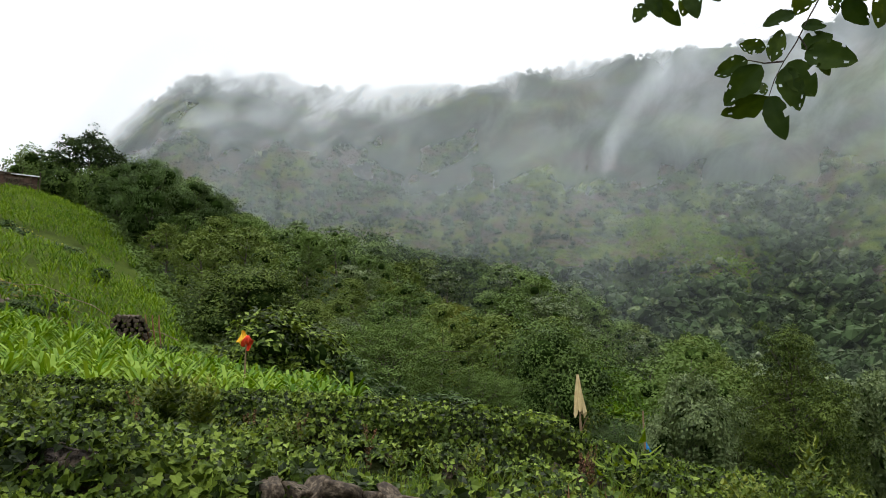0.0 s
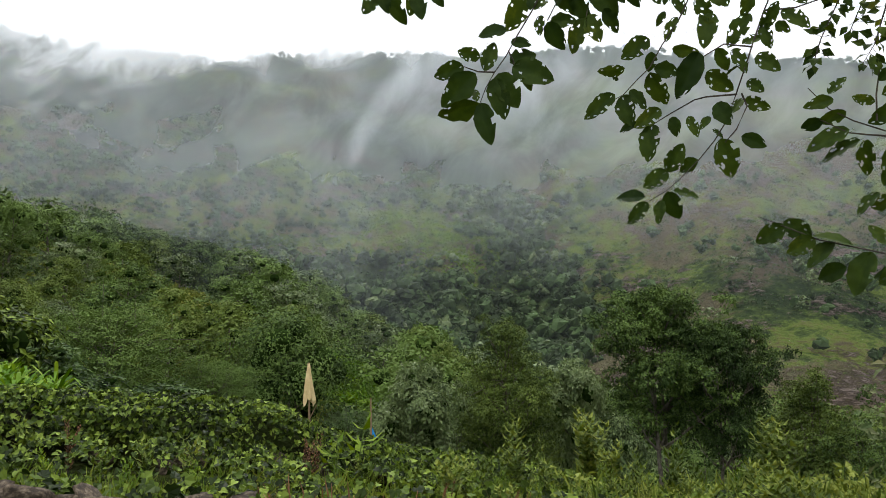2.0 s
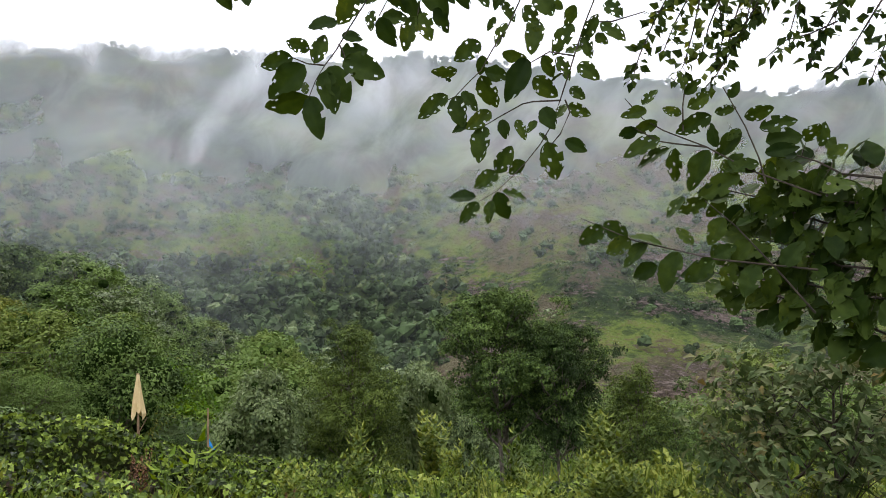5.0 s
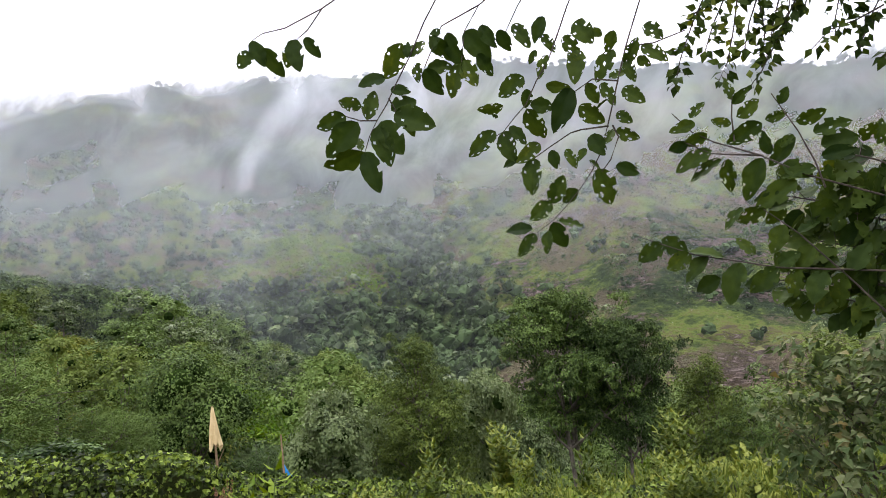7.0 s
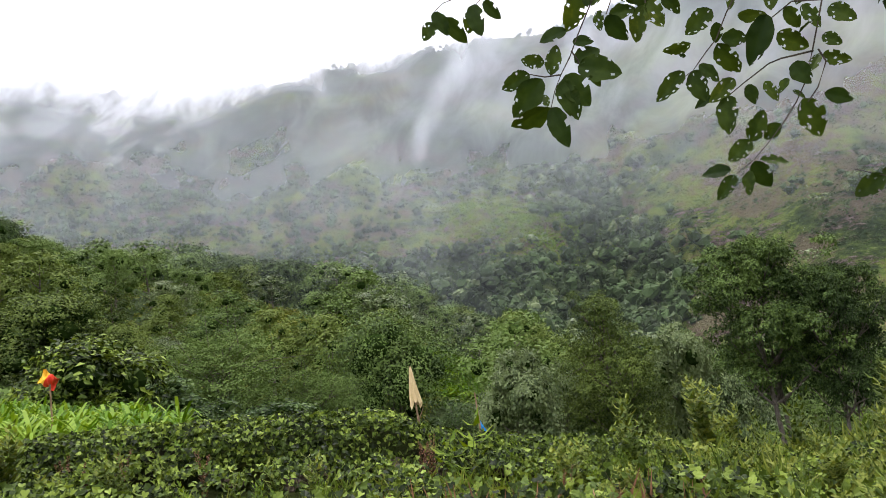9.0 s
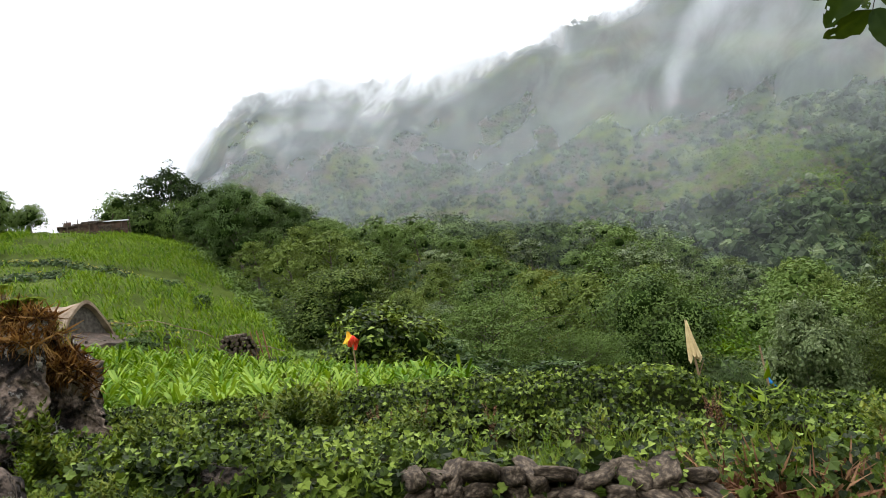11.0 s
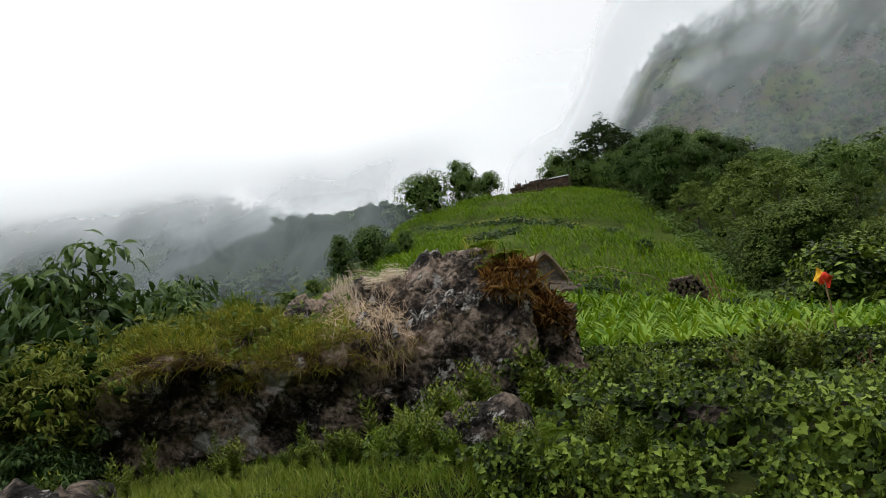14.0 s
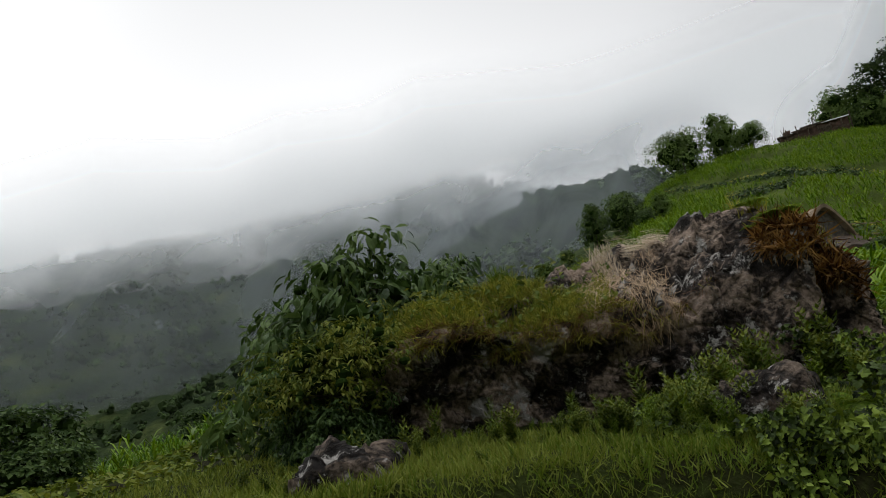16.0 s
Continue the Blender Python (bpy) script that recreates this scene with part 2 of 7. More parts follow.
M_FIELD = G("field_maize_leaf", (0.026, 0.068, 0.0045), (0.07, 0.15, 0.009), (0.15, 0.24, 0.022), patch=0.25)
M_WEED = G("weed_leaf", (0.02668, 0.04766, 0.0078), (0.0815, 0.1226, 0.01716), (0.1853, 0.2213, 0.04056), patch=0.8, spec=0.08, rough=0.5)
M_FERN = G("fern_leaf", (0.046, 0.092, 0.0069), (0.0978, 0.161, 0.0115), (0.161, 0.23, 0.023))
M_GRASS = G("meadow_grass", (0.05203, 0.09797, 0.01053), (0.104, 0.1639, 0.01937), (0.1936, 0.2289, 0.04394), patch=0.7)
M_OCHRE = G("yellowing_grass", (0.1, 0.08, 0.02), (0.22, 0.21, 0.035), (0.4, 0.39, 0.07), patch=1.6)
M_RUST = G("rusty_fern", (0.03, 0.014, 0.0045), (0.105, 0.05, 0.015), (0.28, 0.165, 0.05), patch=2.0, leafy=0.6)
M_STRAW = G("dry_straw", (0.208, 0.1365, 0.078), (0.416, 0.299, 0.1885), (0.65, 0.507, 0.351), through_light=0.15)
M_DRY = G("dead_stem", (0.09, 0.045, 0.025), (0.17, 0.085, 0.045), (0.26, 0.15, 0.08), through_light=0.1)
M_BRANCH = G("broad_leaf", (0.01185, 0.027, 0.00432), (0.0243, 0.0459, 0.00648), (0.05, 0.08, 0.0108), through_light=0.2, patch=1.5, tint=(0.135, 0.162, 0.0162))
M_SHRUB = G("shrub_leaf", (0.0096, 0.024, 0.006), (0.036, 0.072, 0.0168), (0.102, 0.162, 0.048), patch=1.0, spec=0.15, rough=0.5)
M_FRESH = G("young_shrub_leaf", (0.03, 0.052, 0.01), (0.085, 0.118, 0.018), (0.18, 0.2, 0.038), patch=1.0)
M_TREE = G("tree_leaf", (0.012, 0.022, 0.007), (0.038, 0.068, 0.019), (0.108, 0.17, 0.04), patch=0.35, vary=0.62, leafy=0.34, through_light=0.12)
M_OLIVE = G("olive_tree_leaf", (0.014, 0.024, 0.006), (0.044, 0.073, 0.016), (0.12, 0.168, 0.034), patch=0.35, vary=0.62, leafy=0.34, through_light=0.12)
M_PALE = G("pale_tree_leaf", (0.02, 0.038, 0.011), (0.06, 0.095, 0.03), (0.14, 0.19, 0.07), patch=0.8, vary=0.3, leafy=0.4, through_light=0.15, spec=0.2, rough=0.45)
M_FAR = G("far_wood_leaf", (0.01971, 0.03324, 0.01082), (0.03583, 0.06043, 0.01968), (0.06271, 0.1058, 0.03444), patch=0.05, leafy=0.5, through_light=0.15)
M_BAMBOO = G("bamboo_leaf", (0.0253, 0.0425, 0.012), (0.0506, 0.085, 0.024), (0.08855, 0.1488, 0.042), patch=0.3, leafy=0.14, through_light=0.15)
M_BARK = surface("grey_bark", [(0.3, (0.05, 0.042, 0.034)), (0.7, (0.16, 0.14, 0.115))], 6, 60, bump=0.5)
M_TWIG = surface("brown_twig", [(0.3, (0.022, 0.017, 0.013)), (0.7, (0.07, 0.055, 0.04))], 20, 150, bump=0.4, bump_dist=0.003)
M_STALK = surface("green_stalk", [(0.3, (0.07, 0.12, 0.025)), (0.7, (0.15, 0.2, 0.05))], 20, 100, bump=0)
M_SOIL = surface("soil_and_grass", [(0.3, (0.012, 0.01, 0.006)), (0.45, (0.018, 0.02, 0.007)), (0.6, (0.03, 0.042, 0.01)), (0.75, (0.05, 0.055, 0.016))], 0.7, 14, bump=0.8, bump_scale=25, bump_dist=0.05, spec=0.03)
M_FIELDSOIL = surface("field_ground", [(0.3, (0.03825, 0.0544, 0.0102)), (0.5, (0.05738, 0.08496, 0.0136)), (0.7, (0.08415, 0.1122, 0.02125))], 0.25, 5, bump=0.8, bump_scale=6, bump_dist=0.15, spec=0.03)
# dark colour for the crown cores: shade painted behind the leaves
M_CROWN_SHADE = surface("inner_leaves", [(0.3, (0.008, 0.016, 0.004)), (0.7, (0.032, 0.06, 0.012))], 1.5, 9, bump=0, spec=0.0)


def mountain_material():
    """Grass slopes, brown scrub and broken bands of rock."""
    mat = bpy.data.materials.new("mountain_side")
    N, L = nodes_of(mat)
    out, bs, co = N.new("ShaderNodeOutputMaterial"), N.new("ShaderNodeBsdfPrincipled"), N.new("ShaderNodeTexCoord")

    def tex(scale, detail, stretch=(1, 1, 1), rough=0.55):
        mp, t = N.new("ShaderNodeMapping"), N.new("ShaderNodeTexNoise")
        mp.inputs["Scale"].default_value = stretch
        t.inputs["Scale"].default_value, t.inputs["Detail"].default_value, t.inputs["Roughness"].default_value = scale, detail, rough
        L.new(co.outputs["Object"], mp.inputs["Vector"])
        L.new(mp.outputs["Vector"], t.inputs["Vector"])
        return t.outputs["Fac"]
    patch, fine, bands, grain = tex(0.014, 6), tex(0.16, 8, rough=0.65), tex(0.03, 9, (1, 1, 2.4), 0.7), tex(0.5, 6, rough=0.7)
    grass = ramp_node(N, [(0.36, (0.016, 0.03, 0.01)), (0.44, (0.04, 0.064, 0.016)), (0.51, (0.098, 0.14, 0.025)), (0.57, (0.108, 0.12, 0.032)), (0.63, (0.08, 0.066, 0.04)), (0.75, (0.06, 0.048, 0.034))])
    L.new(calc(N, L, "ADD", calc(N, L, "ADD", calc(N, L, "MULTIPLY", fine, 0.5), calc(N, L, "MULTIPLY", grain, 0.4)), calc(N, L, "SUBTRACT", patch, 0.45)), grass.inputs["Fac"])
    rock = ramp_node(N, [(0.35, (0.03, 0.024, 0.02)), (0.5, (0.085, 0.066, 0.054)), (0.7, (0.2, 0.165, 0.14))])
    L.new(grain, rock.inputs["Fac"])
    mask = map_range(N, L, calc(N, L, "ADD", bands, calc(N, L, "MULTIPLY", calc(N, L, "SUBTRACT", grain, 0.5), 0.35)), 0.53, 0.6)
    mx = N.new("ShaderNodeMix")
    mx.data_type = "RGBA"
    scrub = N.new("ShaderNodeMix")
    scrub.data_type = "RGBA"
    L.new(map_range(N, L, calc(N, L, "ADD", tex(0.026, 8, (1, 1, 1.8), 0.66), calc(N, L, "MULTIPLY", calc(N, L, "SUBTRACT", grain, 0.5), 0.3)), 0.5, 0.58, 0.0, 0.8), scrub.inputs[0])
    L.new(grass.outputs["Color"], scrub.inputs[6])
    scrub.inputs[7].default_value = (0.085, 0.066, 0.045, 1)
    L.new(mask, mx.inputs[0])
    L.new(scrub.outputs[2], mx.inputs[6])
    L.new(rock.outputs["Color"], mx.inputs[7])
    L.new(mx.outputs[2], bs.inputs["Base Color"])
    bs.inputs["Roughness"].default_value, bs.inputs["Specular IOR Level"].default_value = 0.95, 0.05
    bp = N.new("ShaderNodeBump")
    bp.inputs["Strength"].default_value, bp.inputs["Distance"].default_value = 1.0, 3.5
    L.new(calc(N, L, "ADD", calc(N, L, "MULTIPLY", grain, 0.5), calc(N, L, "ADD", calc(N, L, "MULTIPLY", fine, 1.2), calc(N, L, "MULTIPLY", mask, 0.35))), bp.inputs["Height"])
    L.new(bp.outputs["Normal"], bs.inputs["Normal"])
    L.new(bs.outputs["BSDF"], out.inputs["Surface"])
    return mat


M_MOUNT = mountain_material()
# far wooded hillside: darker wood floor copy, shade put into its colour
M_FOREST_SHADE = surface("distant_forest", [(0.3, (0.008, 0.015, 0.008)), (0.5, (0.02, 0.033, 0.014)), (0.62, (0.034, 0.05, 0.018)), (0.74, (0.07, 0.085, 0.03))], 0.02, 0.25, bump=1.0, bump_scale=0.3, bump_dist=2.0, spec=0.02)
M_WOODFLOOR = surface("wood_floor", [(0.3, (0.0154, 0.0252, 0.01109)), (0.5, (0.03465, 0.05355, 0.01848)), (0.7, (0.0693, 0.0882, 0.02772))], 0.15, 2.5, bump=1.0, bump_scale=1.2, bump_dist=0.6, spec=0.03)


# ---- mesh tools ----
def mesh_of(name, verts, faces, mat, smooth=False):
    me = bpy.data.meshes.new(name)
    verts = np.asarray(verts, dtype=np.float32)
    faces = np.asarray(faces, dtype=np.int32)
    k = faces.shape[1]
    me.vertices.add(len(verts))
    me.vertices.foreach_set("co", verts.ravel())
    me.loops.add(faces.size)
    me.loops.foreach_set("vertex_index", faces.ravel())
    me.polygons.add(len(faces))
    me.polygons.foreach_set("loop_start", np.arange(0, faces.size, k, dtype=np.int32))
    me.polygons.foreach_set("use_smooth", np.full(len(faces), smooth))
    for m in (mat if isinstance(mat, (list, tuple)) else [mat]):
        me.materials.append(m)
    me.update(calc_edges=True)
    return me


def unit(v):
    v = np.asarray(v, dtype=float)
    return v / np.maximum(np.linalg.norm(v, axis=-1, keepdims=True), 1e-9)


def stamp(shape, pos, along, normal, size):
    """Copies of a small shape (verts, quads) laid at pos, their y along 'along', their z along 'normal'."""
    sv, sf = shape
    pos, size = np.asarray(pos, float), np.asarray(size, float)
    if size.ndim == 1:
        size = np.stack([size] * 3, 1)
    y = unit(along)
    x = unit(np.cross(y, normal))
    z = np.cross(x, y)
    v = sv[None] * size[:, None, :]
    out = pos[:, None] + v[..., 0:1] * x[:, None] + v[..., 1:2] * y[:, None] + v[..., 2:3] * z[:, None]
    f = sf[None] + (np.arange(len(pos)) * len(sv))[:, None, None]
    return out.reshape(-1, 3), f.reshape(-1, sf.shape[1])


def merge(parts):
    vs, fs, n = [], [], 0
    for v, f in parts:
        vs.append(v)
        fs.append(f + n)
        n += len(v)
    return np.concatenate(vs), np.concatenate(fs)


def tubes(lines, sides=5):
    """Tapered tubes along lines of (point, radius)."""
    vs, fs, n = [], [], 0
    for line in lines:
        p = np.array([q[:3] for q in line], float)
        r = np.array([q[3] for q in line])
        d = unit(np.gradient(p, axis=0))
        side = unit(np.cross(d, np.where(np.abs(d[:, 2:3]) > 0.9, [[1.0, 0, 0]], [[0, 0, 1.0]])))
        up = np.cross(d, side)
        a = np.linspace(0, 2 * np.pi, sides, endpoint=False)
        ring = p[:, None] + r[:, None, None] * (np.cos(a)[None, :, None] * side[:, None] + np.sin(a)[None, :, None] * up[:, None])
        vs.append(ring.reshape(-1, 3))
        i = np.arange(len(p) - 1)[:, None] * sides + np.arange(sides)[None]
        j = np.arange(len(p) - 1)[:, None] * sides + (np.arange(sides) + 1)[None] % sides
        fs.append(np.stack([i, j, j + sides, i + sides], -1).reshape(-1, 4) + n)
        n += len(p) * sides
    return np.concatenate(vs), np.concatenate(fs)


def strip(points, widths, fold=True):
    """A leaf blade: a band along points in the y-z plane, folded along its rib if asked, quads."""
    p, w = np.asarray(points, float), np.asarray(widths, float)
    n, k = len(p), 3 if fold else 2
    v = np.zeros((n, k, 3))
    v[:, 0, 0], v[:, -1, 0] = -w, w
    v[:, :, 1], v[:, :, 2] = p[:, 0:1], p[:, 1:2]
    if fold:
        v[:, 0, 2] += 0.3 * w
        v[:, 2, 2] += 0.3 * w
    f = [(i * k + j, i * k + j + 1, i * k + j + k + 1, i * k + j + k) for i in range(n - 1) for j in range(k - 1)]
    return v.reshape(-1, 3), np.array(f)


HEART = (np.array([(0, 0, 0), (-0.36, -0.12, 0.1), (-0.5, 0.22, 0.12), (0, 0.3, -0.02), (0.5, 0.22, 0.12), (0.36, -0.12, 0.1), (-0.27, 0.58, 0.05), (0, 0.95, -0.12), (0.27, 0.58, 0.05)], float),
         np.array([(0, 3, 2, 1), (0, 5, 4, 3), (2, 3, 7, 6), (3, 4, 8, 7)]))
LOBED = (np.array([(0, 0, 0), (-0.4, -0.18, 0.06), (-0.58, 0.12, 0.1), (-0.42, 0.32, 0.02), (-0.45, 0.58, 0.06), (-0.22, 0.66, 0.0), (0, 0.95, -0.1), (0.22, 0.66, 0.0), (0.45, 0.58, 0.06), (0.42, 0.32, 0.02), (0.58, 0.12, 0.1), (0.4, -0.18, 0.06)], float),
         np.array([(0, 3, 2, 1), (0, 11, 10, 9), (0, 5, 4, 3), (0, 9, 8, 7), (0, 7, 6, 5)]))
OVATE = strip([(0, 0), (0.38, 0.05), (1.0, -0.1)], [0.04, 0.26, 0.01])
LANCE = strip([(0, 0), (0.42, 0.06), (1.0, -0.12)], [0.03, 0.15, 0.008])
LAUREL = strip([(0, 0), (0.4, 0.05), (0.75, -0.02), (1.0, -0.14)], [0.03, 0.17, 0.12, 0.008])
BLADE = strip([(0, 0), (0.6, 0.05), (1.0, -0.1)], [0.03, 0.024, 0.003], False)
TRI = (np.array([(0, 0, 0), (0.42, 0.55, 0.12), (-0.26, 0.95, 0.0)], float), np.array([(0, 1, 2)]))
CHIP = (np.array([(0, 0, 0), (0.36, 0.45, 0.12), (0, 1.0, -0.06), (-0.36, 0.4, 0.1)], float), np.array([(0, 1, 2, 3)]))


def part(name, data, mat, parent, label=""):
    """One mesh object under a thing or a part. data: mesh, or (verts, faces)."""
    me = data if isinstance(data, bpy.types.Mesh) else mesh_of(name, *data, mat)
    ob = new(name, me)
    ob.parent = parent
    return tagged(ob, label)


def thing(name, label, category, group="", at_place=None, kind=""):
    ob = new(name)
    ob.empty_display_size = 0.2
    if at_place is not None:
        ob.matrix_basis = at_place
    return tagged(ob, label, category, group, kind)


def stuff(name, data, mat, label, category, smooth=False):
    return tagged(new(name, mesh_of(name, *data, mat, smooth)), label, category, kind="stuff")


rng = np.random.default_rng(7)


def fbm(p, scale, octaves=4):
    p = np.asarray(p, float)
    return np.array([noise.fractal((a * scale, b * scale, c * scale), 0.9, 2.0, octaves) for a, b, c in p])


# ---- the land ----
AZ = [-180, -100, -70, -50, -35, -20, -8, 5, 15, 22, 30, 38, 44, 50, 60, 75, 95, 120, 180]
# height in metres, or rise in degrees seen from the eye, ring by ring outwards
RINGS = [
    (12, "m", [1, 0, -1, -1.6, -1.3, -0.6, -0.2, 0.05, 0.3, 0.5, 0.75, 0.95, 1.1, 1.1, 1.0, 1.1, 0.6, 0.5, 1]),
    (25, "m", [3, 0, -4, -5.5, -5, -4, -3, -1.5, 0.3, 1.2, 2.2, 2.7, 3, 2.5, 2, 1.6, -0.8, 0, 3]),
    (45, "m", [8, -2, -9, -10, -9, -6.5, -4.4, -1.8, 1.8, 4.6, 7.8, 8.4, 7.9, 7.6, 3.0, -2, -8, -4, 8]),
    (88, "m", [20, -4, -14, -14, -12, -4.0, 4.5, 10.5, 15, 16, 20, 21.2, 18.5, 13.5, 7, -6, -18, -10, 20]),
    (125, "m", [30, -4, -18, -18, -17, -8, 5.5, 15.5, 19, 18, 17, 16, 10, 5, -2, -14, -25, -12, 30]),
    (190, "m", [50, 0, -10, -8, -10, -14, -8, -4, 0, 4, 6, 8, 22, 20, 12, -12, -30, -10, 50]),
    (270, "d", [14, 4, 3, 3.5, 5, 6, 6, 6, 6, 6, 5, 9, 12.9, 11.6, 9.6, 2, -5, 0, 14]),
    (390, "d", [18, 10, 10, 11, 13.5, 14, 14, 14, 14, 13, 6, 7, 10, 9.5, 8, 4, 1, 6, 18]),
    (520, "d", [20, 15, 16.5, 19.5, 23.2, 23.5, 22.4, 20.6, 21.7, 20.9, 11, 6, 8, 9, 9.5, 8, 6, 8, 20]),
    (620, "d", [18, 13, 14, 17, 20, 20, 19, 17, 17.5, 14, 6, 6, 8, 10, 12, 10, 9, 9, 18]),
    (850, "d", [12, 10, 10, 12, 14, 14, 13, 12, 12, 10, 6, 7, 10, 12.5, 15.5, 14.2, 12, 10, 12]),
    (1500, "d", [3, 3, 3, 3, 3, 3, 3, 3, 3, 3, 2, 3, 4, 5, 5, 5, 4, 3, 3]),
    (4000, "d", [0, 0, 0, 0, 0, 0, 0, 0, 0, 0, 0, 0, 0, 0, 0, 0, 0, 0, 0]),
]


def smooth(a, b, x):
    t = np.clip((x - a) / (b - a), 0, 1)
    return t * t * (3 - 2 * t)


def near_height(x, y):
    r = np.hypot(x, y)
    q = np.sqrt(np.maximum(y, 0) ** 2 + np.where(x < 0, 1.0, 0.3) * x * x)
    low = 0.42 - 0.12 * np.clip(x, -4, 5)
    high = -0.1 - 0.1 * np.clip(x, -12, 8) + 0.01 * y
    z = low * smooth(3.7, 4.3, q)
    return z + (high - z) * smooth(7.4, 8.6, q) * smooth(-0.5, 0.3, y / np.maximum(r, 0.1))


def land(x, y):
    """Height of the land, without its roughness."""
    x, y = np.asarray(x, float), np.asarray(y, float)
    r, az = np.hypot(x, y), np.degrees(np.arctan2(-x, y))
    zs = []
    for rr, how, vals in RINGS:
        # softened between the knots
        v = sum(np.interp((az + o + 180) % 360 - 180, AZ, vals) for o in (-3, -1, 1, 3)) / 4
        zs.append(v if how == "m" else EYE + rr * np.tan(np.radians(v)))
    rs = np.array([k[0] for k in RINGS], float)
    i = np.clip(np.searchsorted(rs, r) - 1, 0, len(rs) - 2)
    zs = np.stack(zs)
    t = np.clip((r - rs[i]) / (rs[i + 1] - rs[i]), 0, 1)
    ax = np.arange(len(r)) if r.ndim else None
    a, b = (zs[i, ax], zs[i + 1, ax]) if r.ndim else (zs[i], zs[i + 1])
    far = a + (b - a) * t
    k = smooth(9.5, 13, r)
    return near_height(x, y) * (1 - k) + far * k


def rough_land(x, y):
    """Height with gullies, terraces and humps."""
    x, y = np.atleast_1d(np.asarray(x, float)), np.atleast_1d(np.asarray(y, float))
    z = land(x, y)
    r, az = np.hypot(x, y), np.degrees(np.arctan2(-x, y))
    far = smooth(140, 300, r) * (1 - smooth(1000, 1500, r))
    p = np.stack([x, y, 0 * x], 1)
    big, mid_n, small = fbm(p, 1 / 130, 5), fbm(p + 50, 1 / 28, 4), fbm(p + 9, 1 / 1.4, 3)
    z = z + far * (big * 11 + mid_n * 3.2)
    # a spur of the mountain that comes down towards the valley
    z = z + far * 16 * np.exp(-((az + 41 - 0.035 * (r - 390)) / 6.5) ** 2) * (1 - smooth(430, 520, r))
    z = z - far * 14 * np.exp(-((az + 27) / 5.0) ** 2) * (1 - smooth(400, 500, r))
    hill = smooth(22, 40, r) * (1 - smooth(100, 150, r))
    z = z + hill * mid_n * 0.8
    return z + small * np.clip(0.012 * r, 0.03, 0.25) * smooth(2, 5, r)


def build_ground():
    az = np.radians(np.concatenate([np.arange(-180, -76, 4), np.arange(-76, 100, 0.45), np.arange(100, 180, 4)]))
    r = np.concatenate([[0.02], 0.5 * (4200 / 0.5) ** (np.arange(269) / 268)])
    A, Rr = np.meshgrid(az, r, indexing="ij")
    x, y = (-np.sin(A) * Rr).ravel(), (np.cos(A) * Rr).ravel()
    z = rough_land(x, y)
    n, m = len(az), len(r)
    i = np.arange(n)[:, None] * m + np.arange(m - 1)[None]
    j = ((np.arange(n) + 1) % n)[:, None] * m + np.arange(m - 1)[None]
    f = np.stack([i, i + 1, j + 1, j], -1).reshape(-1, 4)
    me = mesh_of("ground", np.stack([x, y, z], 1), f, [M_SOIL, M_FIELDSOIL, M_MOUNT, M_WOODFLOOR, M_FOREST_SHADE], True)
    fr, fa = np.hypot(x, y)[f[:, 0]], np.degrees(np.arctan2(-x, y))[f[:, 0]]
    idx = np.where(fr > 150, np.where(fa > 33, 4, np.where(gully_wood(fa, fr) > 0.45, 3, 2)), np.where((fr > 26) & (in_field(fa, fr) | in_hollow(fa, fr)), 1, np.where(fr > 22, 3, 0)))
    me.polygons.foreach_set("material_index", idx.astype(np.int32))
    # the middle is closed under the camera's feet
    c = new("ground", me)
    return tagged(c, "green valley floor and mountain side, grassy and wooded", "ground", kind="structure")


def in_hollow(az, r):
    """A small bright field on the low side of the wooded spur."""
    return (az > -16.5) & (az < -10.3) & (r > 60) & (r < 88)


def in_field(az, r):
    """The sloping maize field: its right edge draws in towards the foot."""
    right = np.interp(r, [26, 34, 60, 88], [18.5, 19.5, 23.5, 27.5])
    left = np.interp(r, [26, 45, 88], [47, 46.5, 44.5])
    return (az > right) & (az < left) & (r < 90)


def gully_wood(az, r):
    """Woods that fill the gully and the foot of the mountain, round an open wedge of grass."""
    mid = np.interp(r, [250, 265, 296, 342, 372, 398, 410, 420], [-29.5, -28.6, -27.4, -26, -25, -23, -19, -15])
    gully = np.exp(-((az - mid) / 2.8) ** 2) * (r > 235) * (r < 428)
    foot = (1 - smooth(255, 300, r + 0.9 * np.maximum(0, az + 14))) * smooth(-33, -29, az)
    return np.clip(1.1 * gully + 1.1 * foot, 0, 1)


GROUND = build_ground()


# ---- mist ----
def mist_puff(name, az, el, r, wide, high, lean, mat, label):
    n = 12
    u, v = np.meshgrid(np.linspace(-1, 1, n), np.linspace(-1, 1, n), indexing="ij")
    p = np.stack([u * wide, 0.15 * wide * np.sin(2.2 * v + u), v * high], -1).reshape(-1, 3)
    i = np.arange(n - 1)[:, None] * n + np.arange(n - 1)[None]
    f = np.stack([i, i + n, i + n + 1, i + 1], -1).reshape(-1, 4)
    a, e = radians(az), radians(el)
    ob = new(name, mesh_of(name, p, f, mat, True))
    ob.matrix_basis = pose(-math.sin(a) * r, math.cos(a) * r, EYE + r * math.tan(e), 0, 0, az) @ pose(0, 0, 0, 0, lean, 0)
    return tagged(ob, label, "mist", kind="stuff")


